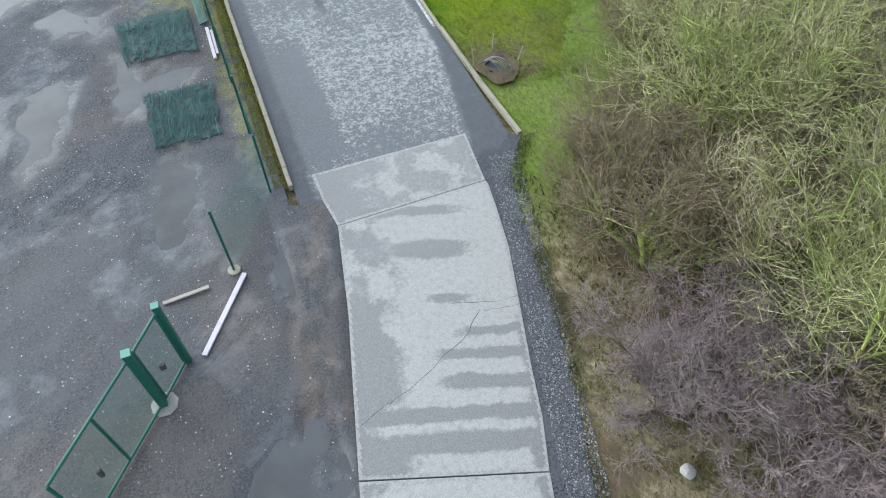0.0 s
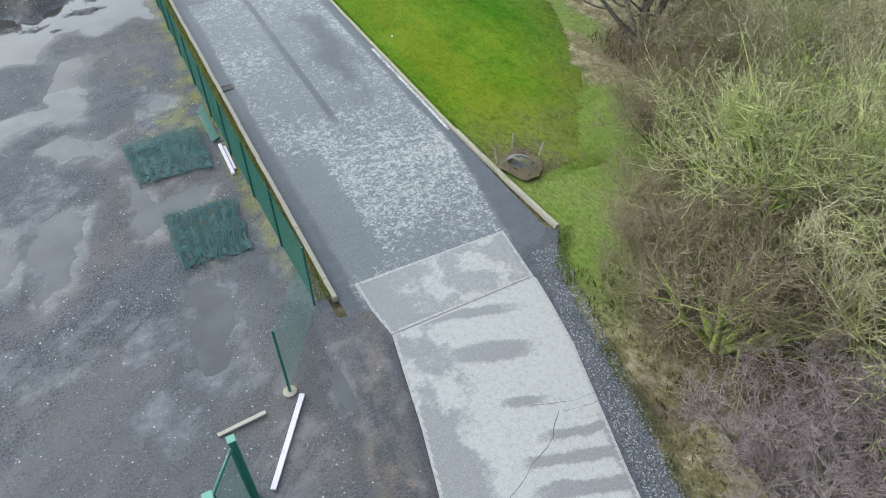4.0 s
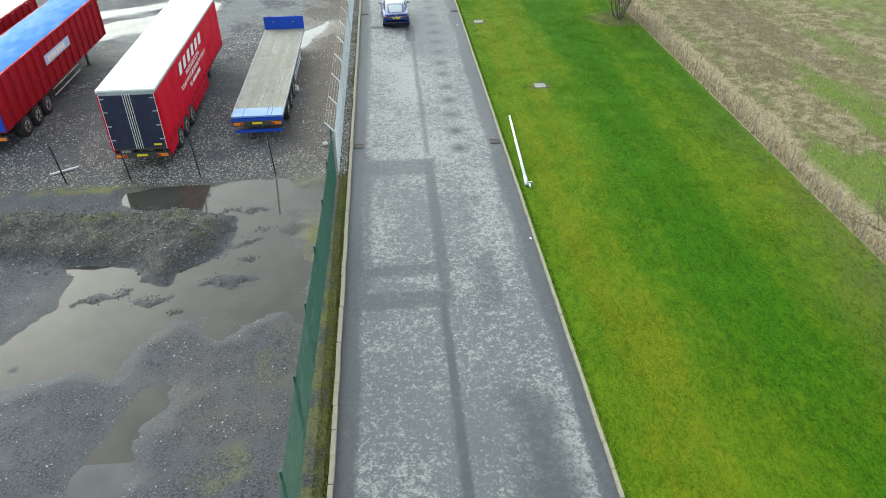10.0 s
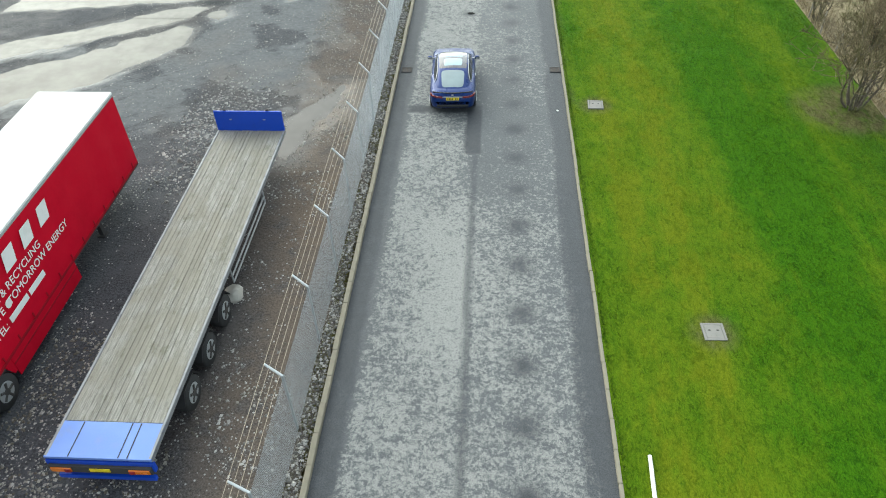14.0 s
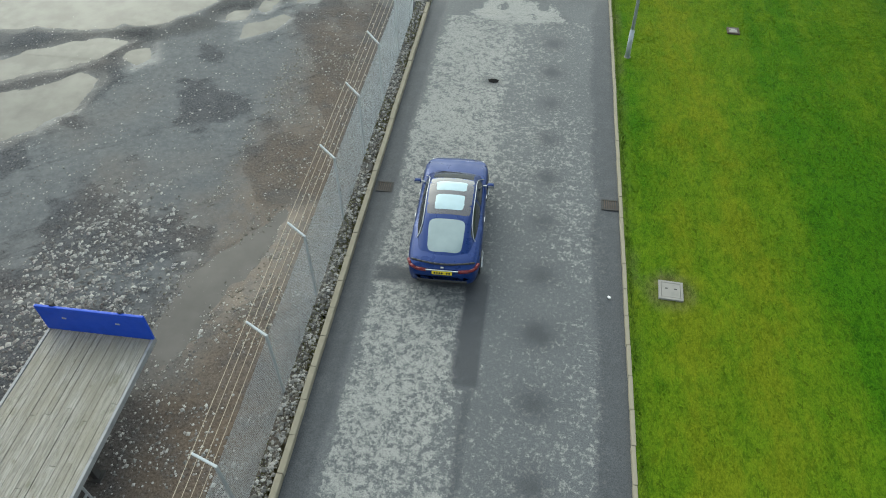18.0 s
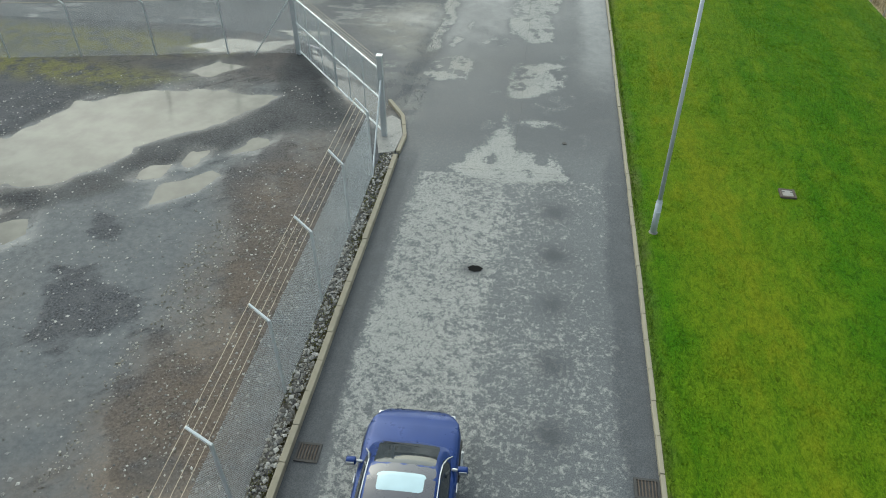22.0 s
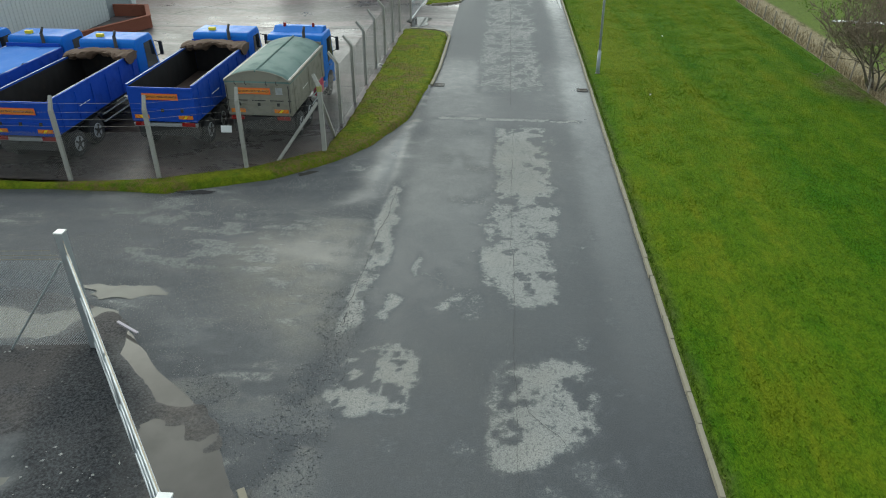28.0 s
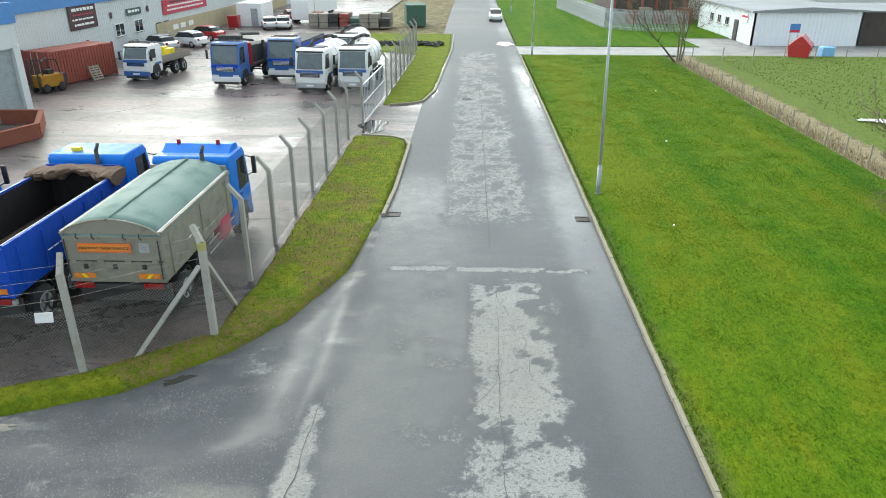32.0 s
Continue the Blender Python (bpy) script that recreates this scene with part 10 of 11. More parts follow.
        for s in (-1, 1):
            part("side_board", boxed(s * (w / 2 - 0.03), length / 2, 1.8, 0.06, length, 1.2, 0.012), LORRY_BLUE, t, "blue side board")
        part("bed", boxed(0, length / 2, 1.15, w - 0.1, length, 0.12, 0.01), TRUCK_INNER, t)
        part("load_sheet", boxed(0, length / 2, 2.45, w - 0.02, length, 0.14, 0.05), CHASSIS, t, "dark load sheet")
    return t


rigid("white and blue flatbed lorry with yellow plant on its bed", pose(-24.1, 149.6, 0, 0, 0, 172), WHITE_PAINT, RIGID_BLUE, "flat", 4.0, 2.05, 2.5)
rigid("blue skip lorry with a white bumper in the yard", pose(-16.9, 149.0, 0, 0, 0, 174), RIGID_BLUE, WHITE_PAINT, "skip", 5.4, 2.1, 2.95)
rigid("pale blue lorry with a dark sheeted body", pose(-13.8, 152.6, 0, 0, 0, 175), RIGID_BLUE, WHITE_PAINT, "box", 6.0, 2.1, 2.9)
rigid("white tanker lorry with a black hose boom", pose(-10.45, 146.6, 0, 0, 0, 173), WHITE_PAINT, RAIL_GREY, "tank", 5.0, 2.05, 2.8)
rigid("white tanker lorry behind another one", pose(-9.9, 154.6, 0, 0, 0, 176), WHITE_PAINT, RAIL_GREY, "tank", 5.0, 2.1, 2.8)
rigid("white tanker lorry with a hose over its cab", pose(-8.15, 147.2, 0, 0, 0, 177), WHITE_PAINT, RAIL_GREY, "tank", 5.0, 2.05, 2.85)


# ---- buildings and far yard ----
CLAD = painted("pale_grey_cladding", (0.56, 0.58, 0.58), 0.5, dirt=0.25, dirt_colour=(0.40, 0.41, 0.40), scale=0.4)
CLAD_WHITE = painted("white_cladding", (0.74, 0.76, 0.80), 0.5, dirt=0.25, dirt_colour=(0.52, 0.54, 0.58), scale=0.4)
SHUTTER = painted("grey_roller_shutter", (0.32, 0.36, 0.38), 0.5, 0.3, dirt=0.3)
FASCIA = painted("blue_fascia", (0.05, 0.20, 0.50), 0.45, dirt=0.25)
BEIGE = painted("beige_block_wall", (0.42, 0.35, 0.22), 0.8, dirt=0.4, dirt_colour=(0.28, 0.23, 0.16), scale=0.8)
BRICK = painted("red_brick", (0.26, 0.085, 0.05), 0.85, dirt=0.45, dirt_colour=(0.14, 0.06, 0.04), scale=3)
RUST_RED = painted("rust_red_container", (0.27, 0.065, 0.045), 0.6, dirt=0.4, dirt_colour=(0.14, 0.05, 0.04), scale=1.2)
ROOF_GREY = painted("grey_sheet_roof", (0.23, 0.245, 0.26), 0.6, dirt=0.3, scale=0.4)
BANNER = painted("dark_red_banner", (0.045, 0.012, 0.018), 0.5, dirt=0.1)
BANNER_RED = painted("crimson_banner", (0.42, 0.015, 0.05), 0.5, dirt=0.1)
DARK_TIMBER = painted("dark_timber_wall", (0.075, 0.062, 0.055), 0.85, dirt=0.4, dirt_colour=(0.04, 0.035, 0.03), scale=1.5)
PALISADE = painted("pale_grey_palisade", (0.40, 0.42, 0.44), 0.5, 0.3, dirt=0.25)


def ribbed(a, b, z0, z1, pitch=0.3, depth=0.035, thick=0.2):
    """A wall of profiled sheet from a to b; the ribs stand out on the right hand of the way from a to b."""
    ax, ay, bx, by = *a, *b
    length = math.hypot(bx - ax, by - ay)
    ux, uy = (bx - ax) / length, (by - ay) / length
    nx, ny = uy, -ux
    bm = bmesh.new()
    pts, t, k = [], 0.0, 0
    while t < length:
        for f, d in ((0.0, 0.0), (0.45, 0.0), (0.55, depth), (0.90, depth)):
            if t + f * pitch <= length:
                pts.append((t + f * pitch, d))
        t += pitch
    pts.append((length, 0.0))
    poly = [(ax + ux * s + nx * d, ay + uy * s + ny * d) for s, d in pts] + [(bx - nx * thick, by - ny * thick), (ax - nx * thick, ay - ny * thick)]
    lo = [bm.verts.new((x, y, z0)) for x, y in poly]
    hi = [bm.verts.new((x, y, z1)) for x, y in poly]
    for i in range(len(poly)):
        j = (i + 1) % len(poly)
        bm.faces.new((lo[i], lo[j], hi[j], hi[i]))
    bm.faces.new(hi)
    bmesh.ops.recalc_face_normals(bm, faces=bm.faces)
    return bm


def window(parent, c, along, w, h, name="window"):
    """A framed window on a wall; along is the wall's direction on plan, its outside to the right of it."""
    d = Vector((along[0], along[1], 0)).normalized()
    n = Vector((d.y, -d.x, 0))
    c = Vector(c)
    m = Matrix.Translation(c) @ Matrix((d, n, Vector((0, 0, 1)))).transposed().to_4x4()
    fr = part(name, boxed(0, 0.02, 0, w, 0.1, h, 0.01, m), WHITE_PAINT, parent, "white framed window")
    for s in (-1, 1):
        part("pane", boxed(s * w / 4, 0.06, 0, w / 2 - 0.09, 0.04, h - 0.14, 0.0, m), GLASS, fr)
    part("sill", boxed(0, 0.1, -h / 2 - 0.03, w + 0.12, 0.16, 0.05, 0.008, m), KERB, fr)
    return fr


def banner(parent, c, along, w, h, material, rows):
    d = Vector((along[0], along[1], 0)).normalized()
    n = Vector((d.y, -d.x, 0))
    m = Matrix.Translation(Vector(c)) @ Matrix((d, n, Vector((0, 0, 1)))).transposed().to_4x4()
    b = part("banner", boxed(0, 0.07, 0, w, 0.03, h, 0.004, m), material, parent, "printed wall banner with white and red writing")
    for z, ww, hh, mat in rows:
        x = -ww / 2
        while x < ww / 2 - 0.1:
            k = random.uniform(0.25, 0.7)
            part("text_bar", boxed(x + k / 2, 0.09, z, k, 0.01, hh, 0.0, m), mat, b)
            x += k + 0.12
    return b


# workshop at the near corner, with its shutter
ws = thing("workshop", "pale grey clad workshop with a roller shutter and blue fascia", "building")
part("wall", ribbed((-26.4, 110.0), (-26.4, 129.2), 0, 5.1, 0.35), CLAD, ws, "ribbed pale grey wall")
part("wall", boxed(-26.55, 132.75, 2.55, 0.35, 0.6, 5.1, 0.02), CLAD, ws, "plain wall end beside the shutter")
part("lintel", boxed(-26.55, 130.8, 4.45, 0.35, 3.3, 1.3, 0.02), CLAD, ws)
sh = part("roller_shutter", boxed(-26.66, 130.8, 1.9, 0.12, 3.25, 3.8, 0.0), SHUTTER, ws, "grey slatted roller shutter")
for k in range(24):
    part("slat", boxed(-26.585, 130.8, 0.1 + 0.157 * k, 0.05, 3.22, 0.135, 0.02), SHUTTER, sh)
part("wall", ribbed((-26.4, 133.05), (-46, 133.05), 0, 5.1, 0.35), CLAD, ws)
part("fascia", boxed(-26.42, 121.5, 5.65, 0.3, 23.2, 1.1, 0.02), FASCIA, ws, "blue fascia band")
part("roof", boxed(-36.3, 121.5, 6.1, 19.9, 23, 0.2, 0.02), ROOF_GREY, ws)
part("security_lamp", boxed(-26.3, 132.7, 3.9, 0.2, 0.14, 0.12, 0.02), WHITE_PAINT, ws)

# long warehouse behind
wh = thing("warehouse", "long pale grey clad warehouse with banners and windows", "building")
part("wall", ribbed((-32.0, 133.2), (-32.0, 230.0), 0.0, 4.75, 0.35), CLAD, wh, "ribbed pale grey wall")
part("base_wall", boxed(-31.9, 190, 1.0, 0.2, 52, 2.0, 0.02), BEIGE, wh, "beige block lower wall")
part("fascia", boxed(-31.95, 181.6, 5.35, 0.3, 96.8, 1.2, 0.02), FASCIA, wh, "blue ribbed roof edge")
part("roof", boxed(-48, 181.6, 6.1, 32, 97, 0.2, 0.02), ROOF_GREY, wh)
banner(wh, (-31.95, 150.6, 3.85), (0, 1), 4.3, 1.85, BANNER, [(0.6, 3.2, 0.22, WHITE_PAINT), (0.2, 3.0, 0.1, BANNER_RED), (-0.15, 3.4, 0.12, WHITE_PAINT), (-0.55, 3.0, 0.16, WHITE_PAINT)])
banner(wh, (-31.95, 172.3, 3.35), (0, 1), 12.5, 1.4, BANNER_RED, [(0.42, 9.0, 0.2, BANNER), (0.1, 10.0, 0.16, WHITE_PAINT), (-0.3, 10.5, 0.16, WHITE_PAINT)])
banner(wh, (-31.95, 159.6, 3.55), (0, 1), 3.0, 0.6, painted("dark_green_sign", (0.03, 0.07, 0.06), 0.5), [(0.05, 2.4, 0.2, WHITE_PAINT)])
for y in (156.4, 160.2):
    window(wh, (-31.93, y, 2.25), (0, 1), 1.6, 1.1)
for y, w, h in ((155.2, 0.35, 0.5), (162.6, 0.4, 0.55)):
    part("notice", boxed(-31.88, y, 3.55, 0.03, w, h, 0.004), BANNER, wh, "small dark wall sign")
for y in (164.6, 166.4, 190.5, 196.0):
    part("door", boxed(-31.86, y, 1.05, 0.08, 1.1, 2.1, 0.01), DARK_TIMBER if y < 180 else BRICK, wh, "dark side door")
for y in (168.5, 170.5, 172.8):
    part("graffiti_bars", boxed(-31.78, y, 1.3, 0.01, 1.4, 0.5, 0.0), WHITE_PAINT, wh, "white painted writing on the wall")
st = thing("entrance_steps", "small flight of steps with grey handrails by the warehouse", "steps")
for k in range(4):
    part("step", boxed(-30.6 + 0.3 * k - 0.6, 157.2, 0.09 + 0.18 * (3 - k), 0.3, 1.5, 0.18 + 0.36 * (3 - k), 0.01), KERB, st)
for y in (156.5, 157.9, 164.0):
    part("handrail", tubes([((-31.6, y, 1.7), (-29.9, y, 0.95)), ((-29.9, y, 0.0), (-29.9, y, 0.95)), ((-30.8, y, 0.0), (-30.8, y, 1.35))], 0.03), GALV, st)

# container, bricks, clutter
ct = thing("shipping_container", "rust-red corrugated shipping container beside the warehouse", "container", pose(-29.9, 144.2, 0, 0, 0, -17))
part("body", boxed(0, 0, 1.22, 2.3, 6.0, 2.3, 0.02), RUST_RED, ct)
for s in (-1, 1):
    for k in range(22):
        part("corrugation", boxed(s * 1.165, -2.8 + 0.265 * k, 1.25, 0.05, 0.13, 2.1, 0.015), RUST_RED, ct)
for x in (-1.13, 1.13):
    for y in (-2.98, 2.98):
        part("corner_post", boxed(x, y, 1.22, 0.14, 0.14, 2.44, 0.015), RUST_RED, ct)
for k in range(2):
    d = part("door", boxed(-0.56 + 1.12 * k, -3.02, 1.22, 1.06, 0.06, 2.2, 0.012), RUST_RED, ct)
    part("lock_rod", tube(bmesh.new(), (-0.3 + 0.6 * k, -3.08, 0.15), (-0.3 + 0.6 * k, -3.08, 2.3), 0.02), GALV, d)
pal = thing("pallet", "timber pallet leaning on the container", "pallet", pose(-28.0, 144.0, 0.0, 70, 0, 75))
for k in range(6):
    part("board", boxed(0, 0.1 + 0.18 * k, 0.06, 1.0, 0.11, 0.03, 0.004), WOOD_GREY, pal)
for x in (-0.45, 0, 0.45):
    part("bearer", boxed(x, 0.55, 0.0, 0.09, 1.1, 0.09, 0.006), WOOD_GREY, pal)
fk = thing("fork_lift", "small dirty amber fork-lift truck standing by the container", "fork-lift", pose(-29.2, 139.6, 0, 0, 0, 160))
part("body", boxed(0, 0, 0.75, 1.1, 1.7, 0.8, 0.08), painted("dirty_amber_paint", (0.36, 0.17, 0.012), 0.6, dirt=0.6, dirt_colour=(0.10, 0.06, 0.03)), fk, "dirty amber body")
part("counterweight", boxed(0, -0.9, 0.7, 1.05, 0.45, 0.9, 0.1), CHASSIS, fk)
part("roof_grid", tubes([((-0.45, -0.56, 2.1), (0.45, 0.56, 2.1)), ((0.45, -0.56, 2.1), (-0.45, 0.56, 2.1))], 0.04), BLACK, fk)
for x in (-0.5, 0.5):
    for y in (-0.7, 0.7):
        part("guard_post", tubes([((x, y, 1.1), (x * 0.9, y * 0.8, 2.1))], 0.04), BLACK, fk)
part("seat", boxed(0, -0.2, 1.25, 0.5, 0.5, 0.4, 0.06), BLACK, fk)
part("mast", tubes([((x, 0.95, 0.1), (x, 0.95, 2.2)) for x in (-0.35, 0.35)], 0.06), CHASSIS, fk)
for x in (-0.5, 0.5):
    for y in (-0.6, 0.6):
        wheel(fk, x, y, 0.3, 0.22, CHASSIS)
bay = thing("brick_bay", "low red brick storage bay wall in the lorry yard", "wall", kind="structure")
for (ax, ay), (bx, by) in (((-30.4, 130.1), (-24.3, 130.4)), ((-24.3, 130.4), (-22.7, 127.3)), ((-22.7, 127.3), (-25.2, 121.0))):
    length, turn = math.hypot(bx - ax, by - ay), math.degrees(math.atan2(by - ay, bx - ax))
    core = part("wall_core", boxed(0, 0, 0.36, length, 0.19, 0.72, 0.01), BRICK, bay)
    core.matrix_basis = pose((ax + bx) / 2, (ay + by) / 2, 0, 0, 0, turn)
    cap = part("coping", boxed(0, 0, 0.74, length + 0.05, 0.27, 0.06, 0.012), BRICK, bay, "brick coping")
    cap.matrix_basis = core.matrix_basis.copy()
proto = None
for (ax, ay), (bx, by) in (((-24.3, 130.4), (-22.7, 127.3)), ((-22.7, 127.3), (-25.2, 121.0))):
    length, turn = math.hypot(bx - ax, by - ay), math.degrees(math.atan2(by - ay, bx - ax))
    for row in range(8):
        for k in range(int(length / 0.235)):
            s = (k + 0.5 + 0.5 * (row % 2)) * 0.235 / length
            if s < 0.99:
                if proto is None:
                    proto = part("brick", boxed(0, 0, 0, 0.222, 0.02, 0.072, 0.004), BRICK, bay)
                    ob = proto
                else:
                    ob = new("brick", proto.data)
                    ob.parent = bay
                ob.matrix_basis = pose(ax + (bx - ax) * s, ay + (by - ay) * s, 0.06 + 0.084 * row, 0, 0, turn) @ pose(0, 0.103, 0)


def parked_car(label, m, paint):
    c = thing("parked_car", label, "car", m, "cars parked by the warehouse")
    part("body", prism(bmesh.new(), [(-2.0, 0.3), (2.0, 0.3), (2.1, 0.6), (1.9, 0.78), (1.1, 0.9), (-1.7, 0.95), (-2.1, 0.8), (-2.1, 0.4)], -0.85, 0.85, "x", 0.07), paint, c, "", True)
    part("cabin", prism(bmesh.new(), [(-1.6, 0.9), (1.1, 0.86), (0.4, 1.36), (-0.9, 1.42), (-1.4, 1.3)], -0.72, 0.72, "x", 0.06), GLASS, c, "dark windows", True)
    part("roof", boxed(0, -0.3, 1.42, 1.3, 1.3, 0.06, 0.03), paint, c, "", True)
    for x in (-0.76, 0.76):
        for y in (-1.3, 1.3):
            wheel(c, x, y, 0.31, 0.2, STEEL)
        part("headlight", boxed(x * 0.8, 2.06, 0.66, 0.3, 0.08, 0.14, 0.03), LAMP_CLEAR, c)
        part("tail_light", boxed(x * 0.85, -2.1, 0.78, 0.24, 0.06, 0.2, 0.03), RED_LENS, c)
    return c


SILVER = painted("silver_car_paint", (0.55, 0.56, 0.58), 0.3, 0.5, dirt=0.2, coat=0.8)
RED_PAINT = painted("red_car_paint", (0.42, 0.015, 0.02), 0.35, dirt=0.15, coat=0.4)
for x, y, turn, paint, label in ((-30.2, 160.0, 60, SILVER, "silver car parked by the steps"), (-28.6, 163.2, 65, WHITE_PAINT, "white car parked in the yard"), (-28.8, 168.4, 75, RED_PAINT, "red car parked by the warehouse door"), (-24.9, 179.6, 20, SILVER, "silver car among stacked goods"),
                                 (-23.3, 180.4, 10, WHITE_PAINT, "white car among stacked goods"), (-24.6, 189, 30, RED_PAINT, "red car far down the yard"), (2.7, 191.5, 180, WHITE_PAINT, "white van-like car coming along the road")):
    parked_car(label, pose(x, y, 0, 0, 0, turn), paint)

wc = thing("site_cabin", "white box cabin standing beside the warehouse", "cabin", pose(-27.9, 184.4, 0, 0, 0, 0))
part("body", boxed(0, 0, 1.3, 3.2, 5.0, 2.6, 0.03), WHITE_PAINT, wc)
part("roof", boxed(0, 0, 2.65, 3.3, 5.1, 0.12, 0.02), WHITE_PAINT, wc)
part("door", boxed(0.6, -2.51, 1.1, 0.85, 0.05, 2.0, 0.01), RAIL_GREY, wc)
bin_ = thing("wheeled_bin", "red wheeled waste bin", "bin", pose(-29.6, 181, 0))
part("body", prism(bmesh.new(), [(-0.5, 0.0), (0.5, 0.0), (0.65, 1.25), (-0.65, 1.25)], -0.6, 0.6, "x", 0.03), RED_PAINT, bin_)
part("lid", boxed(0, 0, 1.32, 1.25, 1.35, 0.12, 0.04), RED_PAINT, bin_)

ARMY = painted("dark_green_crates", (0.05, 0.11, 0.08), 0.7, dirt=0.4)
for k in range(16):
    x, y = -19.8 + 1.25 * (k % 8), 181.4 + 2.2 * (k // 8)
    mat_ = (WOOD_GREY, RUST_RED, WOOD_GREY, ARMY, CHASSIS)[(k * 7) % 5]
    h = random.choice((1.0, 1.5, 1.9))
    p = thing("goods_stack", "stack of crates and timber on pallets" if mat_ is WOOD_GREY else "stack of dark crates on pallets", "crates", pose(x, y, 0, 0, 0, random.uniform(-6, 6)), "stacked goods across the yard")
    n = int(h / 0.5)
    for j in range(n):
        part("crate", boxed(0, 0, 0.14 + 0.25 + 0.5 * j, 1.1, 1.6, 0.46, 0.02), mat_, p)
    part("pallet", boxed(0, 0, 0.07, 1.12, 1.6, 0.12, 0.01), WOOD_GREY, p)
gw = thing("container_stack", "dark green shipping containers behind the goods", "container", pose(-7.8, 186, 0, 0, 0, 8))
part("container", boxed(0, 0, 1.2, 2.4, 6.0, 2.4, 0.02), ARMY, gw)
part("roof_frame", boxed(0, 0, 2.44, 2.44, 6.05, 0.08, 0.01), ARMY, gw)
tr = thing("white_lorry", "white articulated lorry far down the yard", "lorry", pose(-21.4, 191.5, 0, 0, 0, 172))
part("box_body", boxed(0, 0, 2.4, 2.5, 9.0, 2.7, 0.04), WHITE_PAINT, tr)
part("cab", boxed(0, 5.6, 1.7, 2.4, 2.0, 2.4, 0.12), WHITE_PAINT, tr)
for y in (-3, -1.8, 5.4):
    for x in (-1.05, 1.05):
        wheel(tr, x, y, 0.5, 0.3, RAIL_GREY)
for k in range(3):
    f = thing("far_building", "long low industrial building closing the far yard", "building", pose(-40 + 26 * k, 250 + 6 * k, 0))
    part("wall", boxed(0, 0, 2.5, 24, 8, 5, 0.03), (CLAD, BRICK, BEIGE)[k], f)
    part("roof", prism(bmesh.new(), [(-4.3, 5.0), (4.3, 5.0), (0, 6.4)], -12.3, 12.3, "x"), ROOF_GREY, f)
    for j in range(5):
        part("window", boxed(-9 + 4.5 * j, -4.03, 2.6, 1.8, 0.08, 1.3, 0.01), GLASS, f)
rb = [( -12.2 + rng.random() * 8.8, 164.4 + rng.gauss(0, 0.5), 0.12 + 0.25 * rng.random(), rng.choice((0.12, 0.18, 0.25))) for _ in range(420)]
stones("rubble_bank", "bank of dark broken rubble across the verge", rb, make_stone("charred_rubble", (0.045, 0.042, 0.04), (0.02, 0.02, 0.02)), rng)

# ---- east side, past the lawn ----
PATHC = painted("pale_drive_concrete", (0.24, 0.235, 0.225), 0.5, dirt=0.6, dirt_colour=(0.12, 0.12, 0.118), scale=0.5)
bm = boxed(32, 161.7, -0.02, 56.2, 5.6, 0.08, 0.01)
tagged(link_mesh("drive", bm, PATHC), "pale wet concrete drive crossing behind the lawn", "drive", kind="structure")
bm = boxed(40, 168, -0.03, 36, 9, 0.08, 0.01)
tagged(link_mesh("forecourt", bm, PATHC), "pale concrete forecourt round the white unit", "pavement", kind="structure")
sheet("lawn", steps(4.0, 30, 0.5), steps(164.6, 240, 0.5), lambda x, y: 0.05 + 0.05 * value_noise(x, y, 8, 201), {"lush": lambda x, y: 0.3 + 0 * x, "bare": lambda x, y: 0 * x}, LAWN, keep=lambda x, y: (x < 22 + 0.0 * y) | (y > 172), label="green lawn on the far side of the drive", category="lawn")

un = thing("white_unit", "white ribbed industrial unit with a low grey roof and small windows", "building")
part("wall", ribbed((27.5, 184.0), (27.5, 166.3), 0, 3.15, 0.4), CLAD_WHITE, un, "white ribbed wall")
part("wall", ribbed((27.5, 166.3), (38.0, 166.3), 0, 3.3, 0.4), CLAD_WHITE, un, "white ribbed wall")
part("wall", ribbed((38.0, 166.3), (38.0, 184.0), 0, 3.3, 0.4), CLAD_WHITE, un)
part("roof", prism(bmesh.new(), [(27.1, 3.15), (38.4, 3.3), (38.4, 3.45), (32.8, 3.72), (27.1, 3.35)], 165.9, 184.2, "y"), ROOF_GREY, un, "low grey sheet roof")
for y in (173.6, 176.2, 178.8):
    window(un, (27.45, y, 1.75), (0, -1), 1.1, 0.9)
part("door", boxed(27.44, 170.9, 1.05, 0.08, 1.1, 2.1, 0.01), CHASSIS, un, "dark doorway")
part("sign", boxed(27.40, 168.6, 2.45, 0.04, 1.7, 0.8, 0.01), WHITE_PAINT, un, "white and red sign board")
part("sign_band", boxed(27.37, 168.6, 2.6, 0.02, 1.5, 0.2, 0.0), BANNER_RED, un)
part("gutter", tube(bmesh.new(), (27.0, 166.1, 3.2), (38.4, 166.1, 3.35), 0.07), WHITE_PAINT, un)
dk = thing("timber_shed", "dark timber clad shed beside the white unit", "shed")
part("wall", ribbed((38.3, 166.8), (56, 166.8), 0, 3.2, 0.25), DARK_TIMBER, dk, "dark boarded wall")
part("roof", boxed(47, 172, 3.3, 18, 11, 0.15, 0.02), ROOF_GREY, dk)

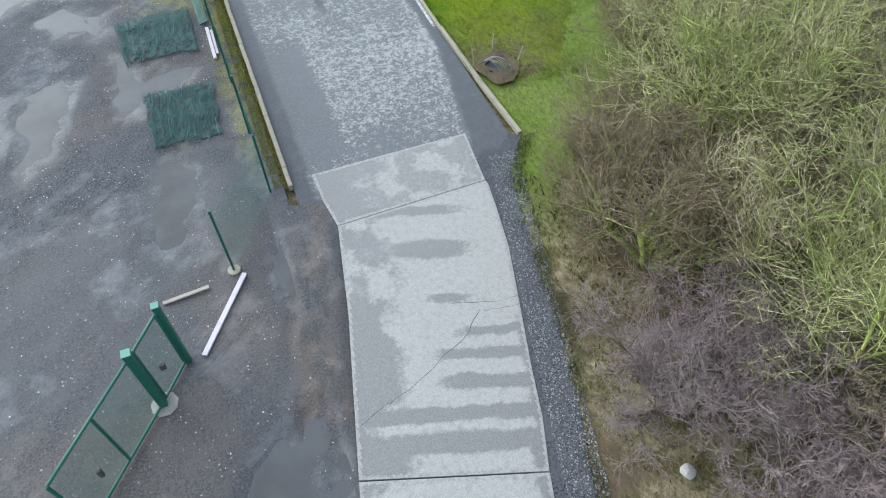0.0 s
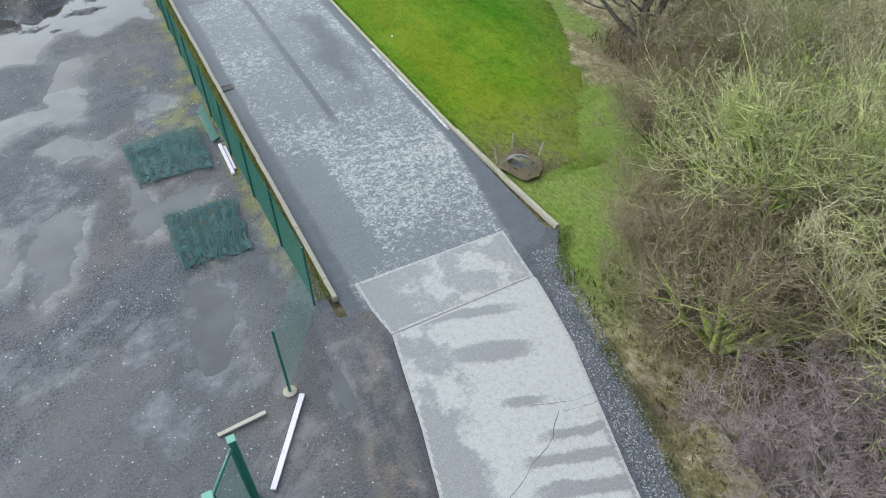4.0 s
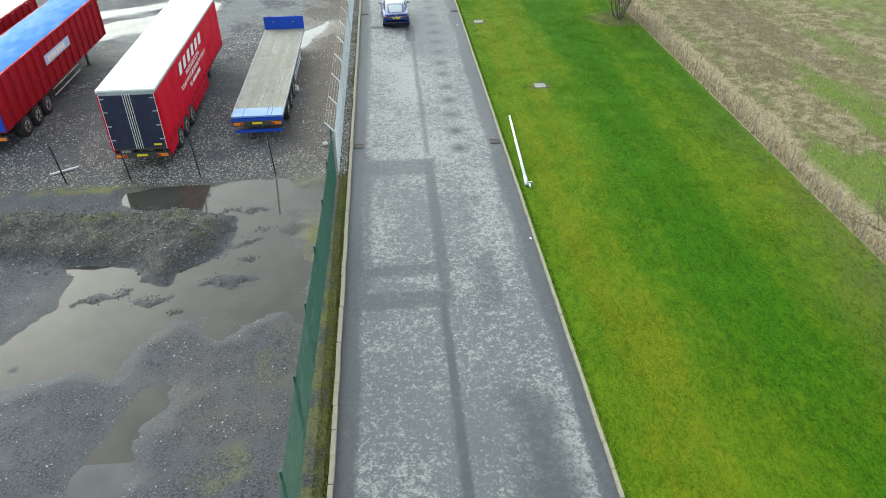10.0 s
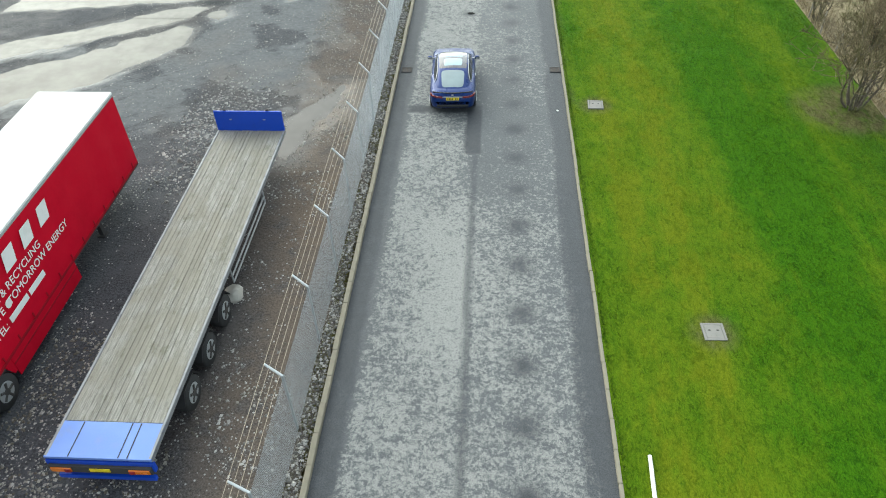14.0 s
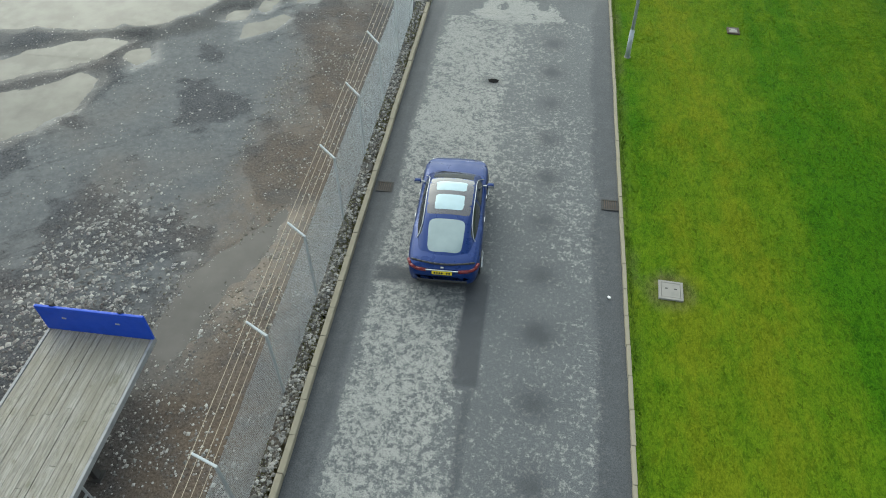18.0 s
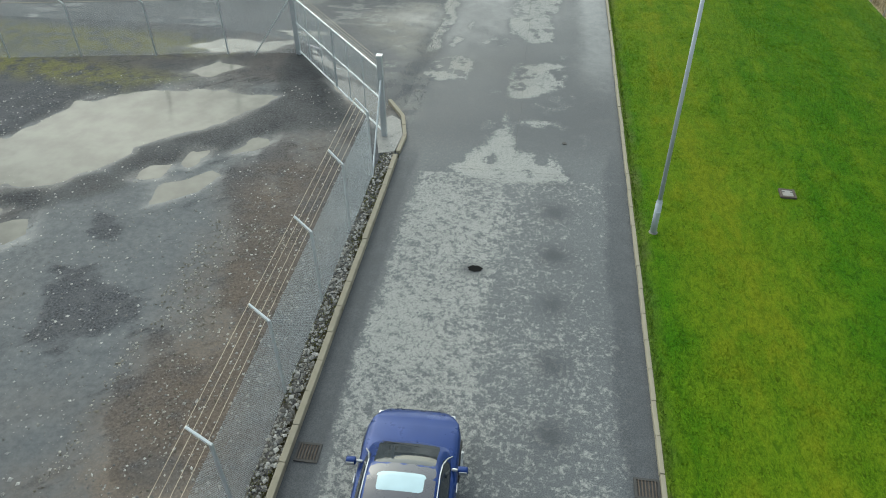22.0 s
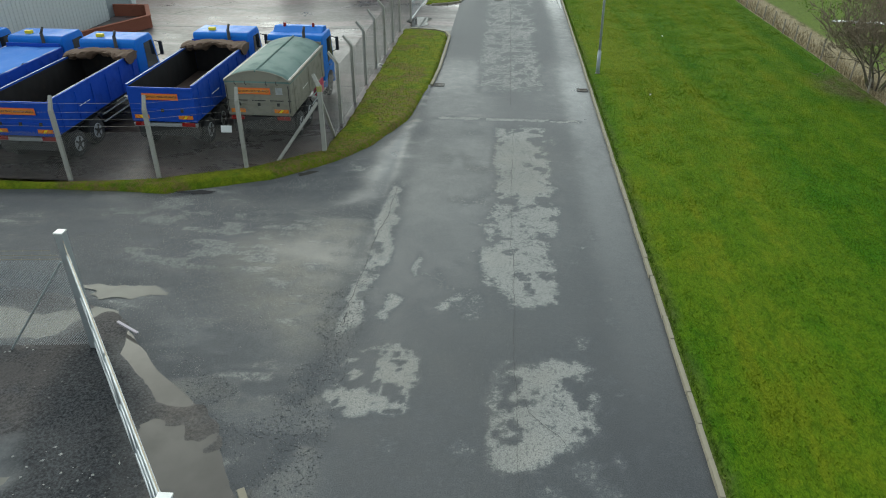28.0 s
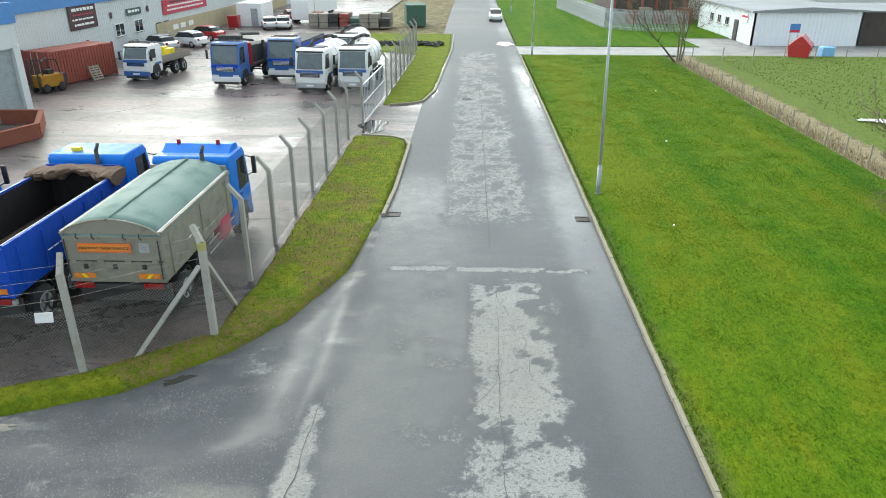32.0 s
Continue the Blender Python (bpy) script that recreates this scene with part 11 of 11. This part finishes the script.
sk = thing("red_skip", "bright red covered waste skip with a gabled lid", "skip", pose(28.75, 157.9, 0.03, 0, 0, 62))
part("body", prism(bmesh.new(), [(-0.75, 0.0), (0.75, 0.0), (0.95, 1.1), (-0.95, 1.1)], -1.35, 1.35, "x", 0.02), RED_PAINT, sk, "bright red steel body")
part("lid", prism(bmesh.new(), [(-0.95, 1.11), (0.95, 1.11), (0.08, 1.95), (-0.08, 1.95)], -1.35, 1.35, "x", 0.02), RED_PAINT, sk, "sloping red lid")
part("handle", tube(bmesh.new(), (-0.5, -0.62, 1.46), (0.5, -0.62, 1.46), 0.03), RAIL_GREY, sk)
for x in (-1.35, 1.35):
    part("lug", boxed(x * 0.9, -0.95, 0.9, 0.14, 0.1, 0.14, 0.02), CHASSIS, sk)
sg = thing("sign_board", "blue and red sign board on two posts behind the skip", "sign", pose(28.6, 159.4, 0.0))
part("board", boxed(0, 0, 2.4, 0.9, 0.05, 0.75, 0.01), FASCIA, sg, "blue sign face")
part("band", boxed(0, -0.03, 2.15, 0.86, 0.02, 0.2, 0.004), BANNER_RED, sg)
for x in (-0.35, 0.35):
    part("post", boxed(x, 0.04, 1.1, 0.07, 0.07, 2.2, 0.006), GALV, sg)
bl = thing("blue_tarpaulin_heap", "pale blue sheeted pallet beside the skip", "pallet", pose(31.4, 158.6, 0.02))
part("sheet", boxed(0, 0, 0.45, 1.1, 1.0, 0.9, 0.12), painted("pale_blue_sheet", (0.20, 0.45, 0.72), 0.5), bl)
litter = [(26.0 + rng.random() * 4, 155.9 + rng.random() * 0.6, 0.05, rng.choice((0.08, 0.12, 0.16))) for _ in range(40)]
stones("litter", "white litter blown against the field fence", litter, WHITE_PAINT, rng)

pf = thing("palisade_fence", "pale grey steel palisade fence round the far compound", "fence", kind="structure")
pale = boxed(0, 0, 1.2, 0.07, 0.03, 2.4, 0.004)
first = None
line = [(13.2, 212), (14.0, 204), (15.6, 181.5), (18.4, 178.5), (24.4, 177.5)]
for (ax, ay), (bx, by) in zip(line, line[1:]):
    length, turn = math.hypot(bx - ax, by - ay), math.degrees(math.atan2(by - ay, bx - ax))
    for k in range(int(length / 0.16)):
        if first is None:
            first = part("pale", pale, PALISADE, pf)
            ob = first
        else:
            ob = new("pale", first.data)
            ob.parent = pf
        s = (k + 0.5) * 0.16 / length
        ob.matrix_basis = pose(ax + (bx - ax) * s, ay + (by - ay) * s, 0, 0, 0, turn)
    for z in (0.4, 2.0):
        part("rail", tube(bmesh.new(), (ax, ay, z), (bx, by, z), 0.03), PALISADE, pf)
bb = thing("brick_building", "brown brick depot with stacked timber behind the palisade fence", "building", pose(22.5, 196, 0))
part("wall", boxed(0, 0, 2.3, 10, 14, 4.6, 0.03), DARK_TIMBER, bb)
part("roof", boxed(0, 0, 4.7, 10.5, 14.5, 0.2, 0.02), ROOF_GREY, bb)
for k in range(6):
    part("pillar", boxed(-4.5 + 1.8 * k, -7.05, 2.2, 0.3, 0.2, 4.4, 0.01), BRICK, bb)
    part("timber_stack", boxed(-4.2 + 1.7 * k, -8.6, 0.7 + 0.15 * (k % 3), 1.4, 1.6, 1.4 + 0.3 * (k % 3), 0.04), BRICK if k % 2 else WOOD_GREY, bb)
sheds = thing("long_shed", "long grey roofed shed far behind the white unit", "building", pose(50, 200, 0))
part("wall", boxed(0, 0, 2.2, 40, 20, 4.4, 0.03), CLAD, sheds)
part("roof", prism(bmesh.new(), [(-10.4, 4.4), (10.4, 4.4), (0, 6.2)], -20.3, 20.3, "x"), ROOF_GREY, sheds)
sheet_bm, grid = bmesh.new(), []
for i in range(31):
    half = 0.42 * math.sin(math.pi * min(1, 0.08 + i / 33)) * (1 + 0.5 * noise.noise(Vector((i * 0.35, 5, 0))))
    grid.append([sheet_bm.verts.new((-2.2 + 4.4 * i / 30, half * (j / 4 - 1) + 0.2 * noise.noise(Vector((i * 0.2, 1, 0))), 0.05 + 0.16 * abs(noise.noise(Vector((i * 0.5, j * 0.6, 2)))))) for j in range(9)])
for a, b in zip(grid, grid[1:]):
    for j in range(8):
        sheet_bm.faces.new((a[j], b[j], b[j + 1], a[j + 1]))
torn = link_mesh("plastic_sheet", sheet_bm, WHITE_PAINT, smooth=True)
torn.matrix_basis = pose(23.0, 131.7, 0.24, 0, 0, -6)
tagged(torn, "torn crumpled white plastic sheet lying in the field", "plastic sheet")
for x, y in ((6.6, 116.0), (9.3, 127.6), (12.0, 141.0), (5.05, 31.7), (3.5, 72.9), (3.75, 44.6)):
    t = link_mesh("litter", boxed(0, 0, 0.03, 0.09, 0.06, 0.05, 0.012), WHITE_PAINT)
    t.matrix_basis = pose(x, y, 0.1 if x > 4 else 0.0, 0, 0, 37 * x)
    tagged(t, "scrap of white litter lying on the ground", "litter")
